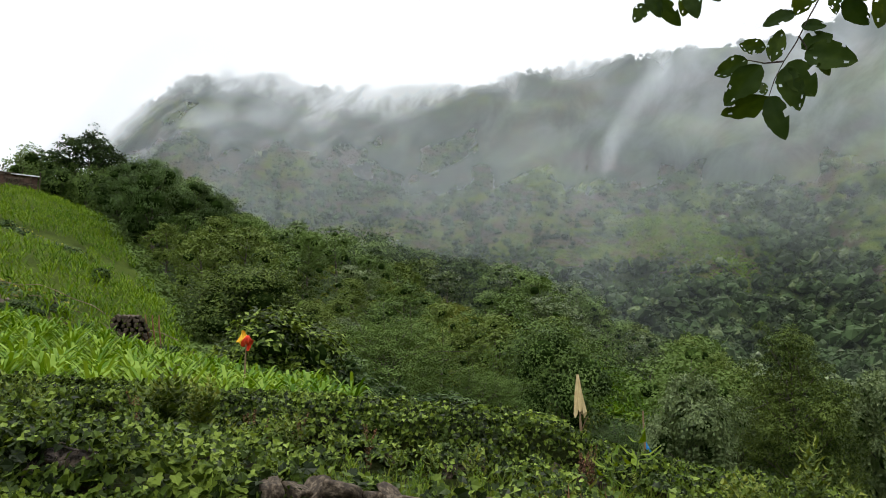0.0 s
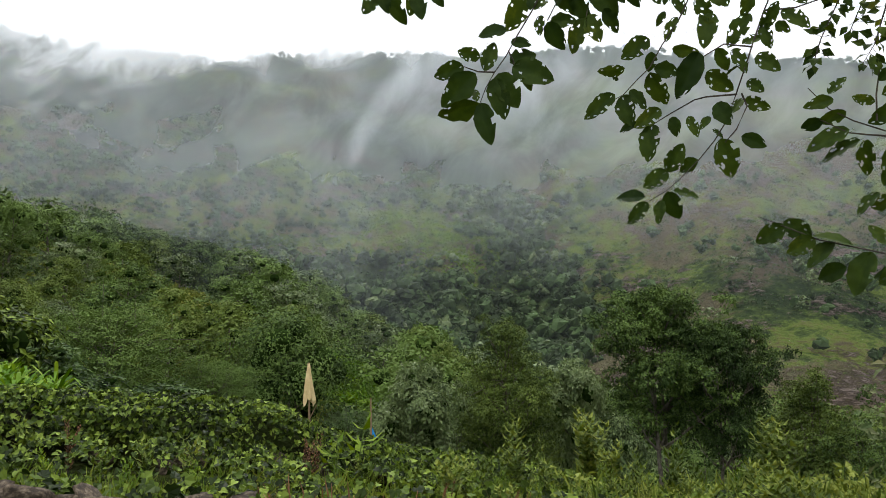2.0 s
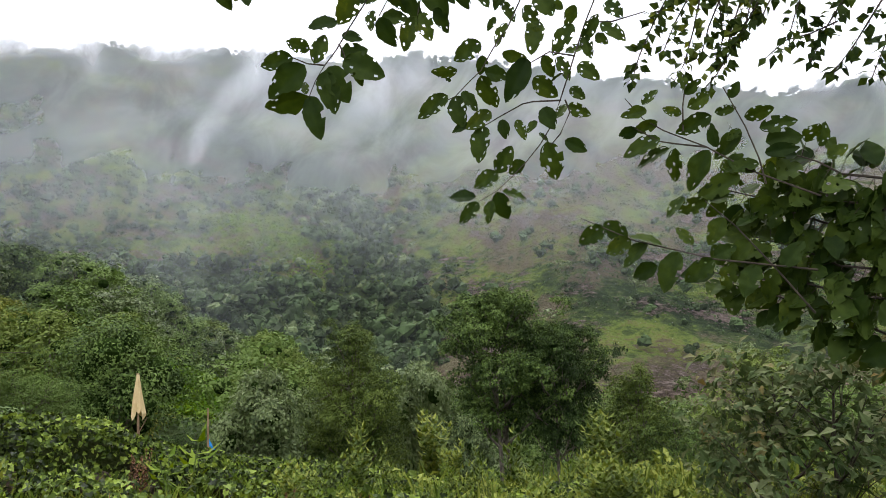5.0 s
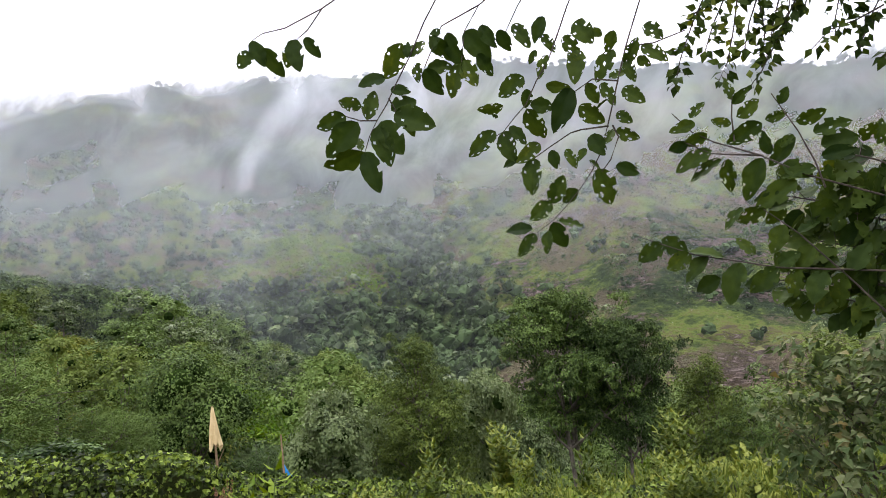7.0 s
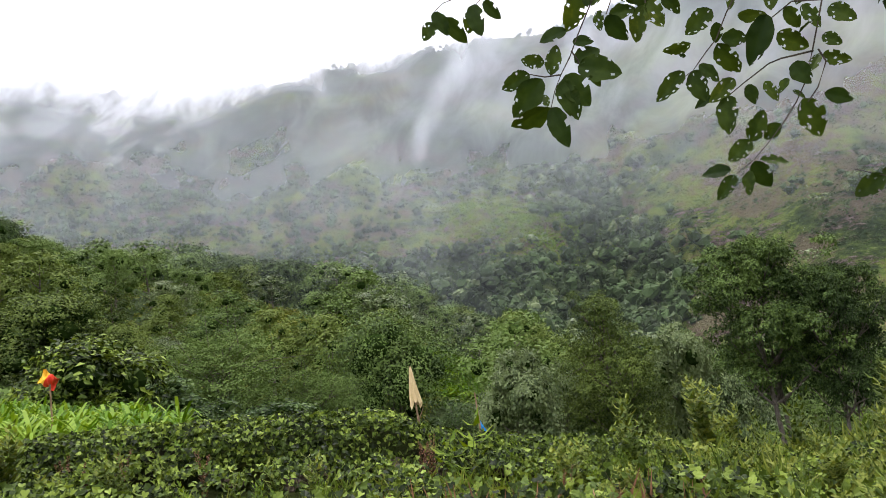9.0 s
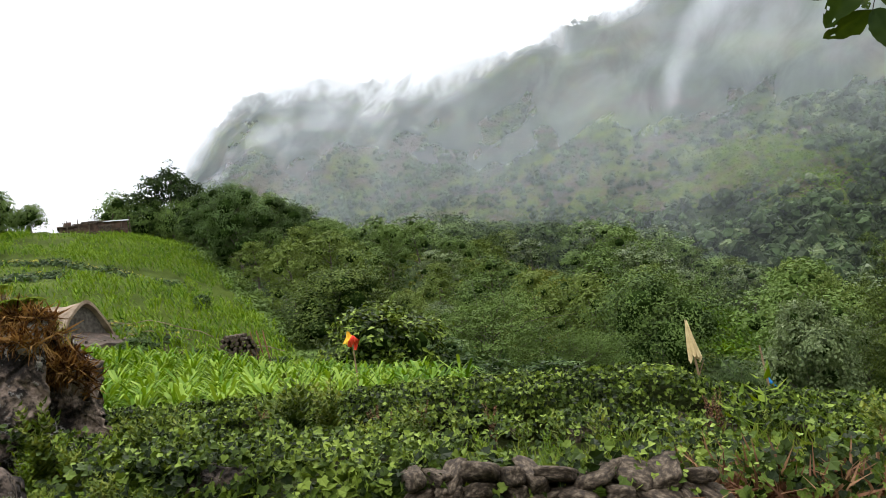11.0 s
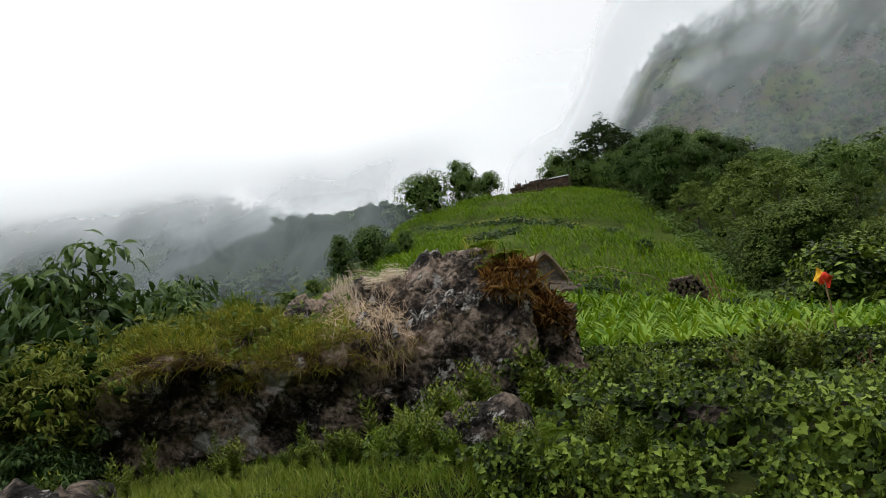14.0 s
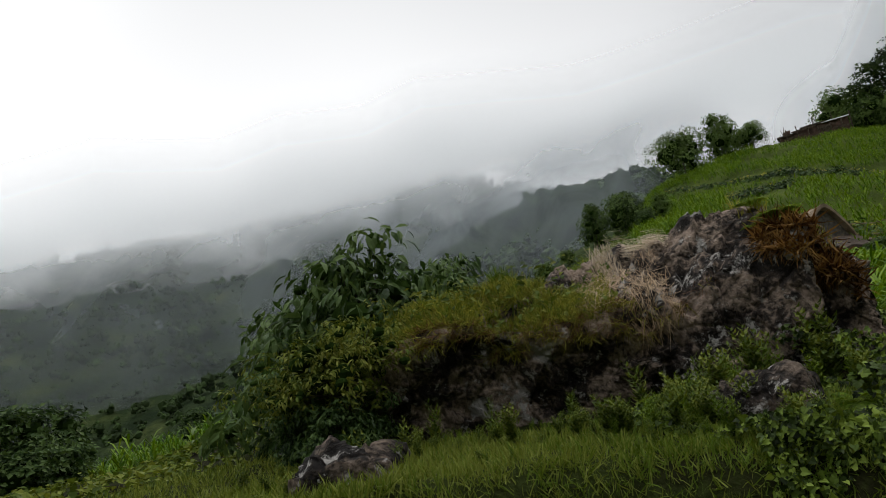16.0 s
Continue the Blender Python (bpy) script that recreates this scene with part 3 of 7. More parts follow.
def mist_curtain(name, az0, az1, r, z0, z1, mat, label):
    """A bank of mist across the valley, bowed round the place."""
    az, z = np.radians(np.linspace(az0, az1, 60)), np.linspace(z0, z1, 30)
    A, Z = np.meshgrid(az, z, indexing="ij")
    rr = r * (1 + 0.05 * np.sin(5 * A) + 0.0006 * (Z - z0))
    i = np.arange(59)[:, None] * 30 + np.arange(29)[None]
    ob = new(name, mesh_of(name, np.stack([-np.sin(A) * rr, np.cos(A) * rr, Z], -1).reshape(-1, 3), np.stack([i, i + 30, i + 31, i + 1], -1).reshape(-1, 4), mat, True))
    return tagged(ob, label, "mist", kind="stuff")


RIDGE = [(-70, 15.5), (-61, 17.6), (-51, 20.8), (-38, 23.6), (-29, 24.4), (-18, 23.4), (-9, 22.8), (-1, 22.2), (5, 20.6), (9, 20.6), (13, 21.4), (17, 22.0), (22, 20.2), (25, 17.4), (27, 13.8), (30, 10.0), (36, 9.0)]
NONE = (0.0, 4.0, 0.0)
LEVEL = (-40, 40, 0.0, 0.0)
NO_WISP = (0.0, 2, 9, 30, 36)
M_HAZE = mist_material("mountain_haze", RIDGE, (3.0, 23.0, 0.012, 0.32), (-30, 14, 0.85, 0.68), NONE, LEVEL, NO_WISP, (-84, -72, 29, 37), (3.0, 7.0), 0.2, 1.0)
mist_curtain("mist_bank", -84, 38, 172, -25, 100, M_HAZE, "thin grey haze lying along the mountain side")
M_CLOUD = mist_material("ridge_cloud", RIDGE, (0.0, 40.0, 0.0, 0.0), (-46, 0, 1.0, 1.0), (-2.2, 2.0, 0.92), (-40, 2, -1.9, -0.1), (0.24, 3, 9, 30, 36), (-84, -72, 29, 37), (3.0, 8.0), 0.2, 1.0, tint=(0.93, 0.97, 1.0))
mist_curtain("cloud_bank", -84, 38, 164, -25, 100, M_CLOUD, "white cloud closing over the ridge of the mountain")
FAR_RIDGE = [(36, 15.0), (48, 14.6), (55, 15.6), (61, 16.2), (66, 14.8), (73, 14.8), (78, 13.4), (87, 13.8), (94, 11.8), (110, 11), (130, 10)]
M_FARCLOUD = mist_material("far_valley_cloud", FAR_RIDGE, (4.0, 15.0, 0.02, 0.15), (48, 60, 0.75, 1.0), (-3.4, 1.6, 0.95), (40, 90, 0.8, 0.2), (0.25, 52, 62, 100, 115), (18, 32, 118, 130), (1.0, 9.5), 0.13, 1.0, 25.0, (0.94, 0.975, 1.0))
mist_curtain("cloud_bank", 17, 130, 560, -60, 300, M_FARCLOUD, "drifting cloud over the far side of the valley")
VALLEY = [(36, 13.5), (44, 13.4), (50, 12.8), (59, 12.0), (63, 11.6), (75, 10.5), (95, 9), (130, 8)]
M_VALLEY = mist_material("valley_haze", VALLEY, (-4.0, 14.0, 0.07, 0.34), (60, 80, 1.0, 1.0), NONE, LEVEL, NO_WISP, (36, 42, 118, 130), (2.0, 6.0), 0.2, 0.42)
mist_curtain("mist_bank", 36, 130, 340, -70, 200, M_VALLEY, "grey haze lying in the deep valley")
M_NEARHAZE = mist_material("near_valley_haze", VALLEY, (2.0, 14.0, 0.08, 0.3), (60, 75, 1.0, 0.3), NONE, LEVEL, NO_WISP, (41, 48, 70, 84), (0.5, 4.0), 0.2, 0.62)
mist_curtain("mist_bank", 39, 90, 140, -40, 110, M_NEARHAZE, "thin haze over the wooded edge of the valley")
SPUR = [(-80, 0), (-22, 6), (0, 14), (25, 18)]
M_SLOPE = mist_material("slope_haze", SPUR, (-2.0, 14.0, 0.01, 0.03), (-40, -20, 0.3, 1.0), NONE, LEVEL, NO_WISP, (-24, -12, 17, 24), (3.0, 8.0), 0.2, 0.7)
mist_curtain("mist_bank", -74, 25, 92, -30, 75, M_SLOPE, "faint haze hanging between the trees of the spur")
mist_curtain("mist_bank", -74, 25, 128, -30, 75, M_SLOPE, "faint haze hanging over the back of the spur")
M_PLUME = puff_material("rising_vapour", 0.2, 0.06, (1.3, 1, 0.4), (0.3, 0.7), detail=4.0)
M_PUFF = puff_material("torn_cloud", 0.26, 0.03, (1.4, 1, 0.5), (0.3, 0.75), detail=4.0)
for az, el, r, wide, high, lean, m in ((-13.0, 16.6, 315, 9, 18, 14, M_PLUME), (-14.2, 19.0, 318, 15, 24, 30, M_PLUME), (-16.2, 21.6, 322, 22, 20, 42, M_PLUME), (-19.0, 22.6, 430, 34, 30, 52, M_PUFF),
                                       (-26.5, 21.5, 430, 34, 34, 35, M_PUFF), (-29.5, 22.5, 430, 40, 26, 25, M_PUFF), (8, 20.2, 430, 52, 18, -24, M_PUFF), (15, 18.6, 425, 44, 15, -34, M_PUFF), (20, 17.6, 425, 34, 13, -40, M_PUFF)):
    mist_puff("mist_wisp", az, el, r, wide, high, lean, m, "torn wisp of white cloud against the mountain")


# ---- trees ----
def polar(az, r):
    return -math.sin(radians(az)) * r, math.cos(radians(az)) * r


def crown_leaves(lobes, count, size, shape, g, droop=0.3, spray=24, dome=False):
    """Leaves over the shells of the lobes (x, y, z, radius, flatness): in flat sprays, or as rounded domes."""
    lobes = np.asarray(lobes, float)
    m = max(12, count // spray)
    k = g.choice(len(lobes), m, p=lobes[:, 3] ** 2 / np.sum(lobes[:, 3] ** 2))
    d = unit(g.normal(size=(m, 3)) + [0, 0, 0.55 if dome else 0.4])
    c = lobes[k]
    rad = c[:, 3] * ((0.74 + 0.3 * g.random(m) ** 0.6) if dome else (0.6 + 0.45 * g.random(m)))
    mid = c[:, :3] + d * rad[:, None] * np.stack([np.ones(m), np.ones(m), c[:, 4]], 1)
    wide = np.maximum(0.2 * c[:, 3] * (0.7 + 0.7 * g.random(m)), 1.3 * size)
    q = np.repeat(np.arange(m), spray)
    n = len(q)
    off = g.normal(size=(n, 3)) * [0.6, 0.6, 0.3 if dome else 0.2]
    pos = mid[q] + off * wide[q][:, None] - d[q] * (np.linalg.norm(off[:, :2], axis=1) ** 2 * 0.12 * wide[q])[:, None]
    normal = unit(d[q] * (0.95 if dome else 0.6) + g.normal(size=(n, 3)) * (0.17 if dome else 0.3) + [0, 0, 0.35 if dome else 0.6])
    along = unit(np.cross(normal, g.normal(size=(n, 3))) + off * 0.7 + d[q] * 0.3 - np.array([0, 0, droop]))
    return stamp(shape, pos, along, normal, size * (0.6 + 0.8 * g.random(n)))


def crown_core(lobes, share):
    """Shade inside the crown, added as a rough low dark ball in every lobe."""
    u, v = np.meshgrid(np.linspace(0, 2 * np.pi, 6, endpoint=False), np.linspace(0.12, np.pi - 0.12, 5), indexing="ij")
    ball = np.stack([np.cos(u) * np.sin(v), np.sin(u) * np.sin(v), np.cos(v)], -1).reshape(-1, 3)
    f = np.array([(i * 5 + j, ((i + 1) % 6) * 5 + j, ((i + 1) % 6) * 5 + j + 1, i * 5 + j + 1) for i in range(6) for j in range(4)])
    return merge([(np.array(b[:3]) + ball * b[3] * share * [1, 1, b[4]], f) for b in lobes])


def make_tree(height, width, leaves, leaf, mat, seed, clear=0.3, lobes=9, conic=0.0, shape=CHIP, trunks=1, full=1.0, sparse=0.0, bark=None, spray=24, dome=False, core=0, droop=0.3):
    g = np.random.default_rng(seed)
    lines, balls = [], []
    for tnk in range(trunks):
        off = (tnk - (trunks - 1) / 2) * width * 0.12
        r0 = 0.022 * height * (1 if trunks == 1 else 0.8)
        lean = g.normal(size=2) * 0.03 * height
        spine = [(off + lean[0] * s * s + 0.02 * height * math.sin(5 * s + seed), lean[1] * s * s, height * 0.92 * s, r0 * (1 - 0.85 * s)) for s in np.linspace(0, 1, 8)]
        lines.append(spine)
        n = max(3, lobes // trunks)
        for i in range(n):
            s = clear + (0.94 - clear) * (i + 0.5 * g.random()) / n
            b = np.array(spine[min(7, int(s * 7.5))][:3])
            a = i * 2.4 + g.random()
            u = (s - clear) / (1 - clear)
            spread = width * 0.5 * ((1 - conic) * math.sin(math.pi * min(0.97, 0.22 + 0.72 * u)) + conic * (1.05 - u))
            out = spread * (0.45 + 0.4 * g.random())
            end = b + [math.cos(a) * out, math.sin(a) * out, height * 0.08 + out * 0.35]
            mid = (b + end) / 2 + [0, 0, -0.02 * height]
            lines.append([(*b, r0 * (0.5 - 0.3 * s)), (*mid, r0 * (0.34 - 0.2 * s)), (*end, r0 * 0.08)])
            rad = max(0.12 * width, full * spread * (0.42 + 0.22 * g.random()) * (1 - sparse * 0.4))
            balls.append((*end, rad, 0.62 + 0.25 * g.random()))
            for k in range(0 if dome else 2):
                e2 = end + g.normal(size=3) * rad * 0.75
                lines.append([(*mid, r0 * 0.15), (*((mid + e2) / 2 + [0, 0, 0.05 * rad]), r0 * 0.1), (*e2, r0 * 0.04)])
                balls.append((*e2, rad * (0.45 + 0.25 * g.random()), 0.7))
        top = np.array(spine[-1][:3])
        balls.append((*top, width * (0.2 - 0.06 * conic), 0.75))
    cv, cf = crown_leaves(balls, leaves, leaf, shape, g, droop, spray, dome)
    squeeze = np.array([1, 1, height / np.percentile(cv[:, 2], 99.8)])
    tv, tf = tubes(lines, 5 if leaves > 2000 else 3)
    n_leaf = len(cf)
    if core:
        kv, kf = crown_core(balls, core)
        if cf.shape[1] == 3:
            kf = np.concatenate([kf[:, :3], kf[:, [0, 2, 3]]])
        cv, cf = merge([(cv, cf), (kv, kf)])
    crown = mesh_of("crown", cv * squeeze, cf, [mat, M_CROWN_SHADE])
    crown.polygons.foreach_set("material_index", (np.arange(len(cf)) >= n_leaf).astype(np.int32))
    return mesh_of("trunk", tv * squeeze, tf, bark or M_BARK, True), crown


def plant(kind, x, y, scale=1.0, turn=0.0, label="", group="", z=None, sink=0.15, wide=1.0):
    trunk, crown, name, text, cat = kind
    z = float(rough_land(x, y)[0]) - sink if z is None else z
    ob = thing(name, label or text, cat, group, pose(x, y, z, 0, 0, turn) @ Matrix.Diagonal((scale * wide, scale * wide, scale, 1)))
    if name == "bamboo":
        tagged(part("culm", trunk, None, ob), kind="stuff")
    else:
        part("trunk", trunk, None, ob)
    part("crown", crown, None, ob)
    return ob


def tree_kind(name, text, cat, *args, **kw):
    return (*make_tree(*args, **kw), name, text, cat)


def wood_kinds(leaves, leaf):
    """The kinds of tree on the wooded slope, with coarser leaf clumps for the far ones."""
    ks = [tree_kind("tree", "dark green broadleaf tree on the wooded slope", "tree", 8, 6.5, leaves, leaf, M_TREE, 20 + i, clear=0.25, lobes=9, spray=10, dome=True, core=0.3, shape=TRI, full=1.02) for i in range(4)]
    ks += [tree_kind("tree", "olive green broadleaf tree on the wooded slope", "tree", 7, 5.5, leaves, leaf, M_OLIVE, 30 + i, clear=0.2, conic=0.4, lobes=9, spray=10, dome=True, core=0.3, shape=TRI, full=1.02) for i in range(2)]
    return ks + [tree_kind("tree", "pale green tree with clumped leaves on the slope", "tree", 7, 6.5, leaves, leaf, M_PALE, 40 + i, clear=0.25, lobes=10, spray=10, dome=True, core=0.3, shape=TRI, full=1.02) for i in range(2)]


K_WOOD, K_WOOD_FAR = wood_kinds(6000, 0.21), wood_kinds(2200, 0.34)
K_ALDER = tree_kind("tree", "slender alder with fine olive green leaves", "tree", 9, 6.6, 52000, 0.115, M_OLIVE, 51, clear=0.06, conic=0.35, lobes=30, sparse=0.2, core=0, shape=CHIP, full=1.0, spray=16)
K_DARK = tree_kind("tree", "tall dark green tree with several bare lower trunks", "tree", 10, 6.8, 50000, 0.125, M_TREE, 52, clear=0.42, lobes=34, trunks=2, sparse=0.5, core=0, shape=CHIP, full=0.7, spray=18)
K_BROAD = tree_kind("tree", "broad bushy tree with small dark green leaves", "tree", 8, 9.0, 34000, 0.13, M_TREE, 53, clear=0.08, lobes=30, sparse=0.1, spray=16, core=0, shape=CHIP, full=1.1)
K_PALE = tree_kind("tree", "pale green tree with layered clumps of large leaves", "tree", 6, 5.0, 15000, 0.17, M_PALE, 54, clear=0.12, lobes=24, spray=12, dome=True, core=0.3, shape=CHIP, full=0.95)
K_OLIVE = tree_kind("tree", "olive green spreading tree with brownish leaves", "tree", 7, 6.5, 20000, 0.19, M_OLIVE, 55, clear=0.2, lobes=16, spray=10, dome=True, core=0.4, shape=TRI, full=1.35)
K_MID = tree_kind("tree", "layered dark green tree beside the field", "tree", 8, 7.5, 20000, 0.2, M_TREE, 56, clear=0.18, lobes=18, spray=10, dome=True, core=0.4, shape=TRI, full=1.35)
K_BUSH = tree_kind("bush", "round dense dark green bush", "bush", 3, 2.8, 4200, 0.145, M_SHRUB, 57, clear=0.05, lobes=12, spray=8, dome=True, core=0.55)
K_BAMBOO = tree_kind("bamboo", "tall feathery bamboo clump at the edge of the field", "bamboo", 11, 8.5, 12000, 0.32, M_BAMBOO, 58, clear=0.05, lobes=26, dome=True, core=0.45, shape=LANCE, droop=1.2, spray=14)
K_SPARSE = tree_kind("tree", "tall open tree with thin flat layers of leaves", "tree", 7, 6.0, 7000, 0.2, M_TREE, 59, clear=0.45, lobes=14, sparse=0.6, core=0, spray=18)
K_ROUND = tree_kind("tree", "rounded dark tree standing on the skyline of the field", "tree", 6, 6.2, 6000, 0.36, M_TREE, 60, clear=0.2, lobes=10, spray=8, dome=True, core=0.45, shape=TRI, full=1.6)
K_TALL = tree_kind("tree", "narrow dark tree standing on the skyline of the field", "tree", 6, 4.2, 5200, 0.32, M_TREE, 61, clear=0.1, lobes=10, spray=8, dome=True, core=0.45, shape=TRI, full=1.6)

# tall trees along the crest of the spur: azimuth, distance, rise of the top in degrees
for k, (az, r, el, kind, own, wide) in enumerate(((19.4, 88, 13.9, K_TALL, 6, 0.75), (17.6, 90, 12.7, K_ROUND, 6, 0.7), (24.0, 86, 14.3, K_ROUND, 6, 0.7), (21.4, 84, 13.6, K_ROUND, 6, 0.6), (15.2, 92, 11.5, K_ROUND, 6, 0.7),
                                                   (12.8, 96, 10.3, K_ROUND, 6, 0.7), (10.4, 100, 10.2, K_ROUND, 6, 0.75), (7.8, 104, 10.0, K_ROUND, 6, 0.7), (5.0, 104, 9.7, K_ROUND, 6, 0.8), (2.2, 108, 9.2, K_ROUND, 6, 0.8),
                                                   (-0.8, 108, 8.6, K_ROUND, 6, 0.8), (-3.4, 106, 8.0, K_ROUND, 6, 0.8), (-6.0, 102, 7.2, K_ROUND, 6, 0.8), (30.6, 95, 14.8, K_ROUND, 6, 0.7), (28.6, 92, 14.6, K_TALL, 6, 0.8), (26.0, 88, 14.2, K_ROUND, 6, 0.6))):
    x, y = polar(az, r)
    g0 = float(rough_land(x, y)[0])
    plant(kind, x, y, max(0.6, (EYE + r * math.tan(radians(el)) - g0) / own), 47 * k, "dark leafy tree along the crest of the wooded spur", "trees of the crest", z=g0 - 0.2, wide=wide)
# trees that stand out, as azimuth, distance, kind, height over the kind's own
for az, r, kind, top, own, turn, wide in (
        (3.8, 31, K_BROAD, 4.3, 8, 20, 0.86), (-3.2, 34, K_BROAD, 1.9, 8, 140, 0.7), (16.0, 36, K_OLIVE, 6.1, 7, 60, 1.0), (10.5, 37, K_OLIVE, 4.6, 7, 200, 0.7),
        (-9.2, 45, K_MID, 3.9, 8, 0, 0.8), (-18.8, 28, K_PALE, 0.9, 6, 0, 0.72), (-25.9, 31, K_ALDER, 2.75, 9, 0, 0.74), (-37.4, 29.6, K_DARK, 3.8, 10, 25, 0.74),
        (-41.6, 29.4, K_DARK, 2.4, 10, 170, 0.6), (-33.8, 24, K_PALE, -0.7, 6, 90, 0.55), (-31.0, 36, K_PALE, 0.9, 6, 200, 0.6), (-22.0, 42, K_PALE, -0.4, 6, 40, 0.7),
        (-47, 31, K_ALDER, 0.6, 9, 90, 0.8), (-51, 30, K_BROAD, 0.0, 8, 10, 0.6), (-56, 30, K_ALDER, 1.1, 9, 200, 1.0), (-62, 30, K_BROAD, 1.3, 8, 80, 0.9),
        (-13.5, 33, K_BROAD, -1.0, 8, 100, 0.6), (8.5, 24, K_BUSH, 1.6, 3, 33, 1.2), (0.5, 26, K_BUSH, 0.3, 3, 12, 1.5), (5.2, 23, K_BUSH, 0.7, 3, 80, 1.3)):
    x, y = polar(az, r)
    g0 = float(rough_land(x, y)[0])
    plant(kind, x, y, max(0.35, (top - g0 + 0.3) / own), turn, wide=wide, z=g0 - 0.2)
K_GLOSS = tree_kind("bush", "round glossy green bush with clustered leaves", "bush", 3, 2.9, 5200, 0.19, M_VINE, 62, clear=0.04, lobes=12, spray=7, dome=True, core=0.5, shape=OVATE, full=1.3)
plant(K_GLOSS, *polar(13.1, 21.6), 1.0, 40, "round glossy dark green bush behind the maize")
for az, r, kind, s, turn in ((22.4, 68, K_BAMBOO, 0.78, 0), (19.2, 72, K_BAMBOO, 0.66, 70), (24.6, 80, K_BAMBOO, 0.62, 150), (26.9, 92, K_SPARSE, 1.6, 0), (30.3, 96, K_ROUND, 0.8, 50), (28.4, 94, K_ROUND, 0.75, 150),
                             (41.5, 81, K_ROUND, 0.95, 20), (38.6, 84, K_TALL, 0.95, 0), (36.4, 87, K_ROUND, 0.55, 90), (37.2, 88, K_ROUND, 0.45, 9),
                             (49.2, 60, K_TALL, 0.64, 40), (46.8, 56, K_ROUND, 0.62, 70), (53.6, 62, K_ROUND, 0.28, 0), (51.7, 62, K_ROUND, 0.25, 30), (44.0, 52, K_TALL, 0.35, 5), (45.2, 50, K_ROUND, 0.3, 77)):
    plant(kind, *polar(az, r), s, turn, wide=0.72 if az > 34 else 1.0)
plant(K_BUSH, *polar(25.6, 40), 0.32, 0, "small dark bush standing in the sloping maize field")


# ---- the wooded spur ----
def open_scrub(az, r):
    """Openings among the trees, grown with low yellow-green scrub."""
    return (((az - 6) / 4.5) ** 2 + ((r - 96) / 13) ** 2 < 1) | (((az + 3.5) / 5.5) ** 2 + ((r - 78) / 15) ** 2 < 1) | (((az - 1) / 4) ** 2 + ((r - 62) / 9) ** 2 < 1)


g = np.random.default_rng(11)
placed = []
tries = 0
while len(placed) < 270 and tries < 12000:
    tries += 1
    az, r = g.uniform(-62, 29), 34 + 105 * g.random() ** 0.8
    edge = np.interp(r, [26, 34, 60, 88, 100], [17.0, 18.0, 21.5, 25.5, 31])
    if az > edge or (r < 48 and az > -18) or (r < 40):
        continue
    if -17.5 < az < -9.5 and r < 92:      # a small field in the hollow
        continue
    if open_scrub(az, r):
        continue
    x, y = polar(az, r)
    if any((x - a) ** 2 + (y - b) ** 2 < (0.045 * r + 0.8) ** 2 for a, b in placed):
        continue
    placed.append((x, y))
    k = (K_WOOD if r < 74 else K_WOOD_FAR)[int(g.choice(8, p=[0.15, 0.14, 0.12, 0.1, 0.15, 0.12, 0.11, 0.11]))]
    # none rises over the crest of the spur
    room = EYE + r * math.tan(radians(float(np.interp(az, [-14, -3, 6, 13, 18, 25], [5.6, 7.7, 9.2, 9.9, 12.0, 13.6])))) - float(rough_land(x, y)[0])
    size = (0.5 + 0.65 * g.random() ** 1.4) * (0.8 + 0.004 * r)
    plant(k, x, y, size if az < -14 else max(0.3, min(size, room / 7.6 * g.uniform(0.9, 1.45))), g.uniform(0, 360), group="trees of the wooded slope")


def shrubs(name, xs, ys, size, per, leaf, mat, label, g, sink=0.3, flat=0.7, shape=CHIP):
    """Low clumps of leaves over a stretch of land."""
    n = len(xs)
    zs = rough_land(xs, ys)
    k = np.repeat(np.arange(n), per)
    d = unit(g.normal(size=(len(k), 3)) + [0, 0, 0.5])
    d[:, 2] = np.abs(d[:, 2])
    base = np.stack([xs, ys, zs - sink * size * 0.5], 1)
    lump = 1 + 0.35 * np.sin(5 * d[:, 0] + k) * np.cos(4 * d[:, 1] + 2 * k)
    pos = base[k] + d * (size[k] * lump * (0.7 + 0.3 * g.random(len(k))))[:, None] * [1, 1, flat]
    nrm = unit(d + g.normal(size=d.shape) * 0.4 + [0, 0, 0.5])
    al = np.cross(nrm, g.normal(size=d.shape))
    return stuff(name, stamp(shape, pos, al, nrm, leaf * (0.6 + 0.8 * g.random(len(k)))), mat, label, "undergrowth")


n = 1700
az, r = g.uniform(-65, 27, n), 24 + 116 * g.random(n) ** 0.75
ok = (az < np.interp(r, [26, 34, 60, 88, 100], [16.0, 17.5, 21.0, 25.0, 30])) & ~in_hollow(az, r) & ~open_scrub(az, r) & ~((r < 31) & (az < -32) & (az > -46)) & ~((r < 30) & (az > 8))
az, r = az[ok], r[ok]
# the darker leaf puts the shade between the crowns into the colour
shrubs("undergrowth", -np.sin(np.radians(az)) * r, np.cos(np.radians(az)) * r, 0.6 + 0.012 * r * (0.6 + 0.8 * g.random(len(r))), 34, 0.42, M_SHRUB, "green undergrowth, darkened to stand for shade between the trees of the slope", g)
n = 2600
az, r = g.uniform(-12, 12, n), 48 + 62 * g.random(n)
ok = ~in_hollow(az, r) & (open_scrub(az, r) | (g.random(n) < 0.2))
az, r = az[ok], r[ok]
n = len(az)
shrubs("undergrowth", -np.sin(np.radians(az)) * r, np.cos(np.radians(az)) * r, 0.5 + 0.7 * g.random(n), 30, 0.34, M_FRESH, "yellow-green scrub and tall grass on the slope", g)


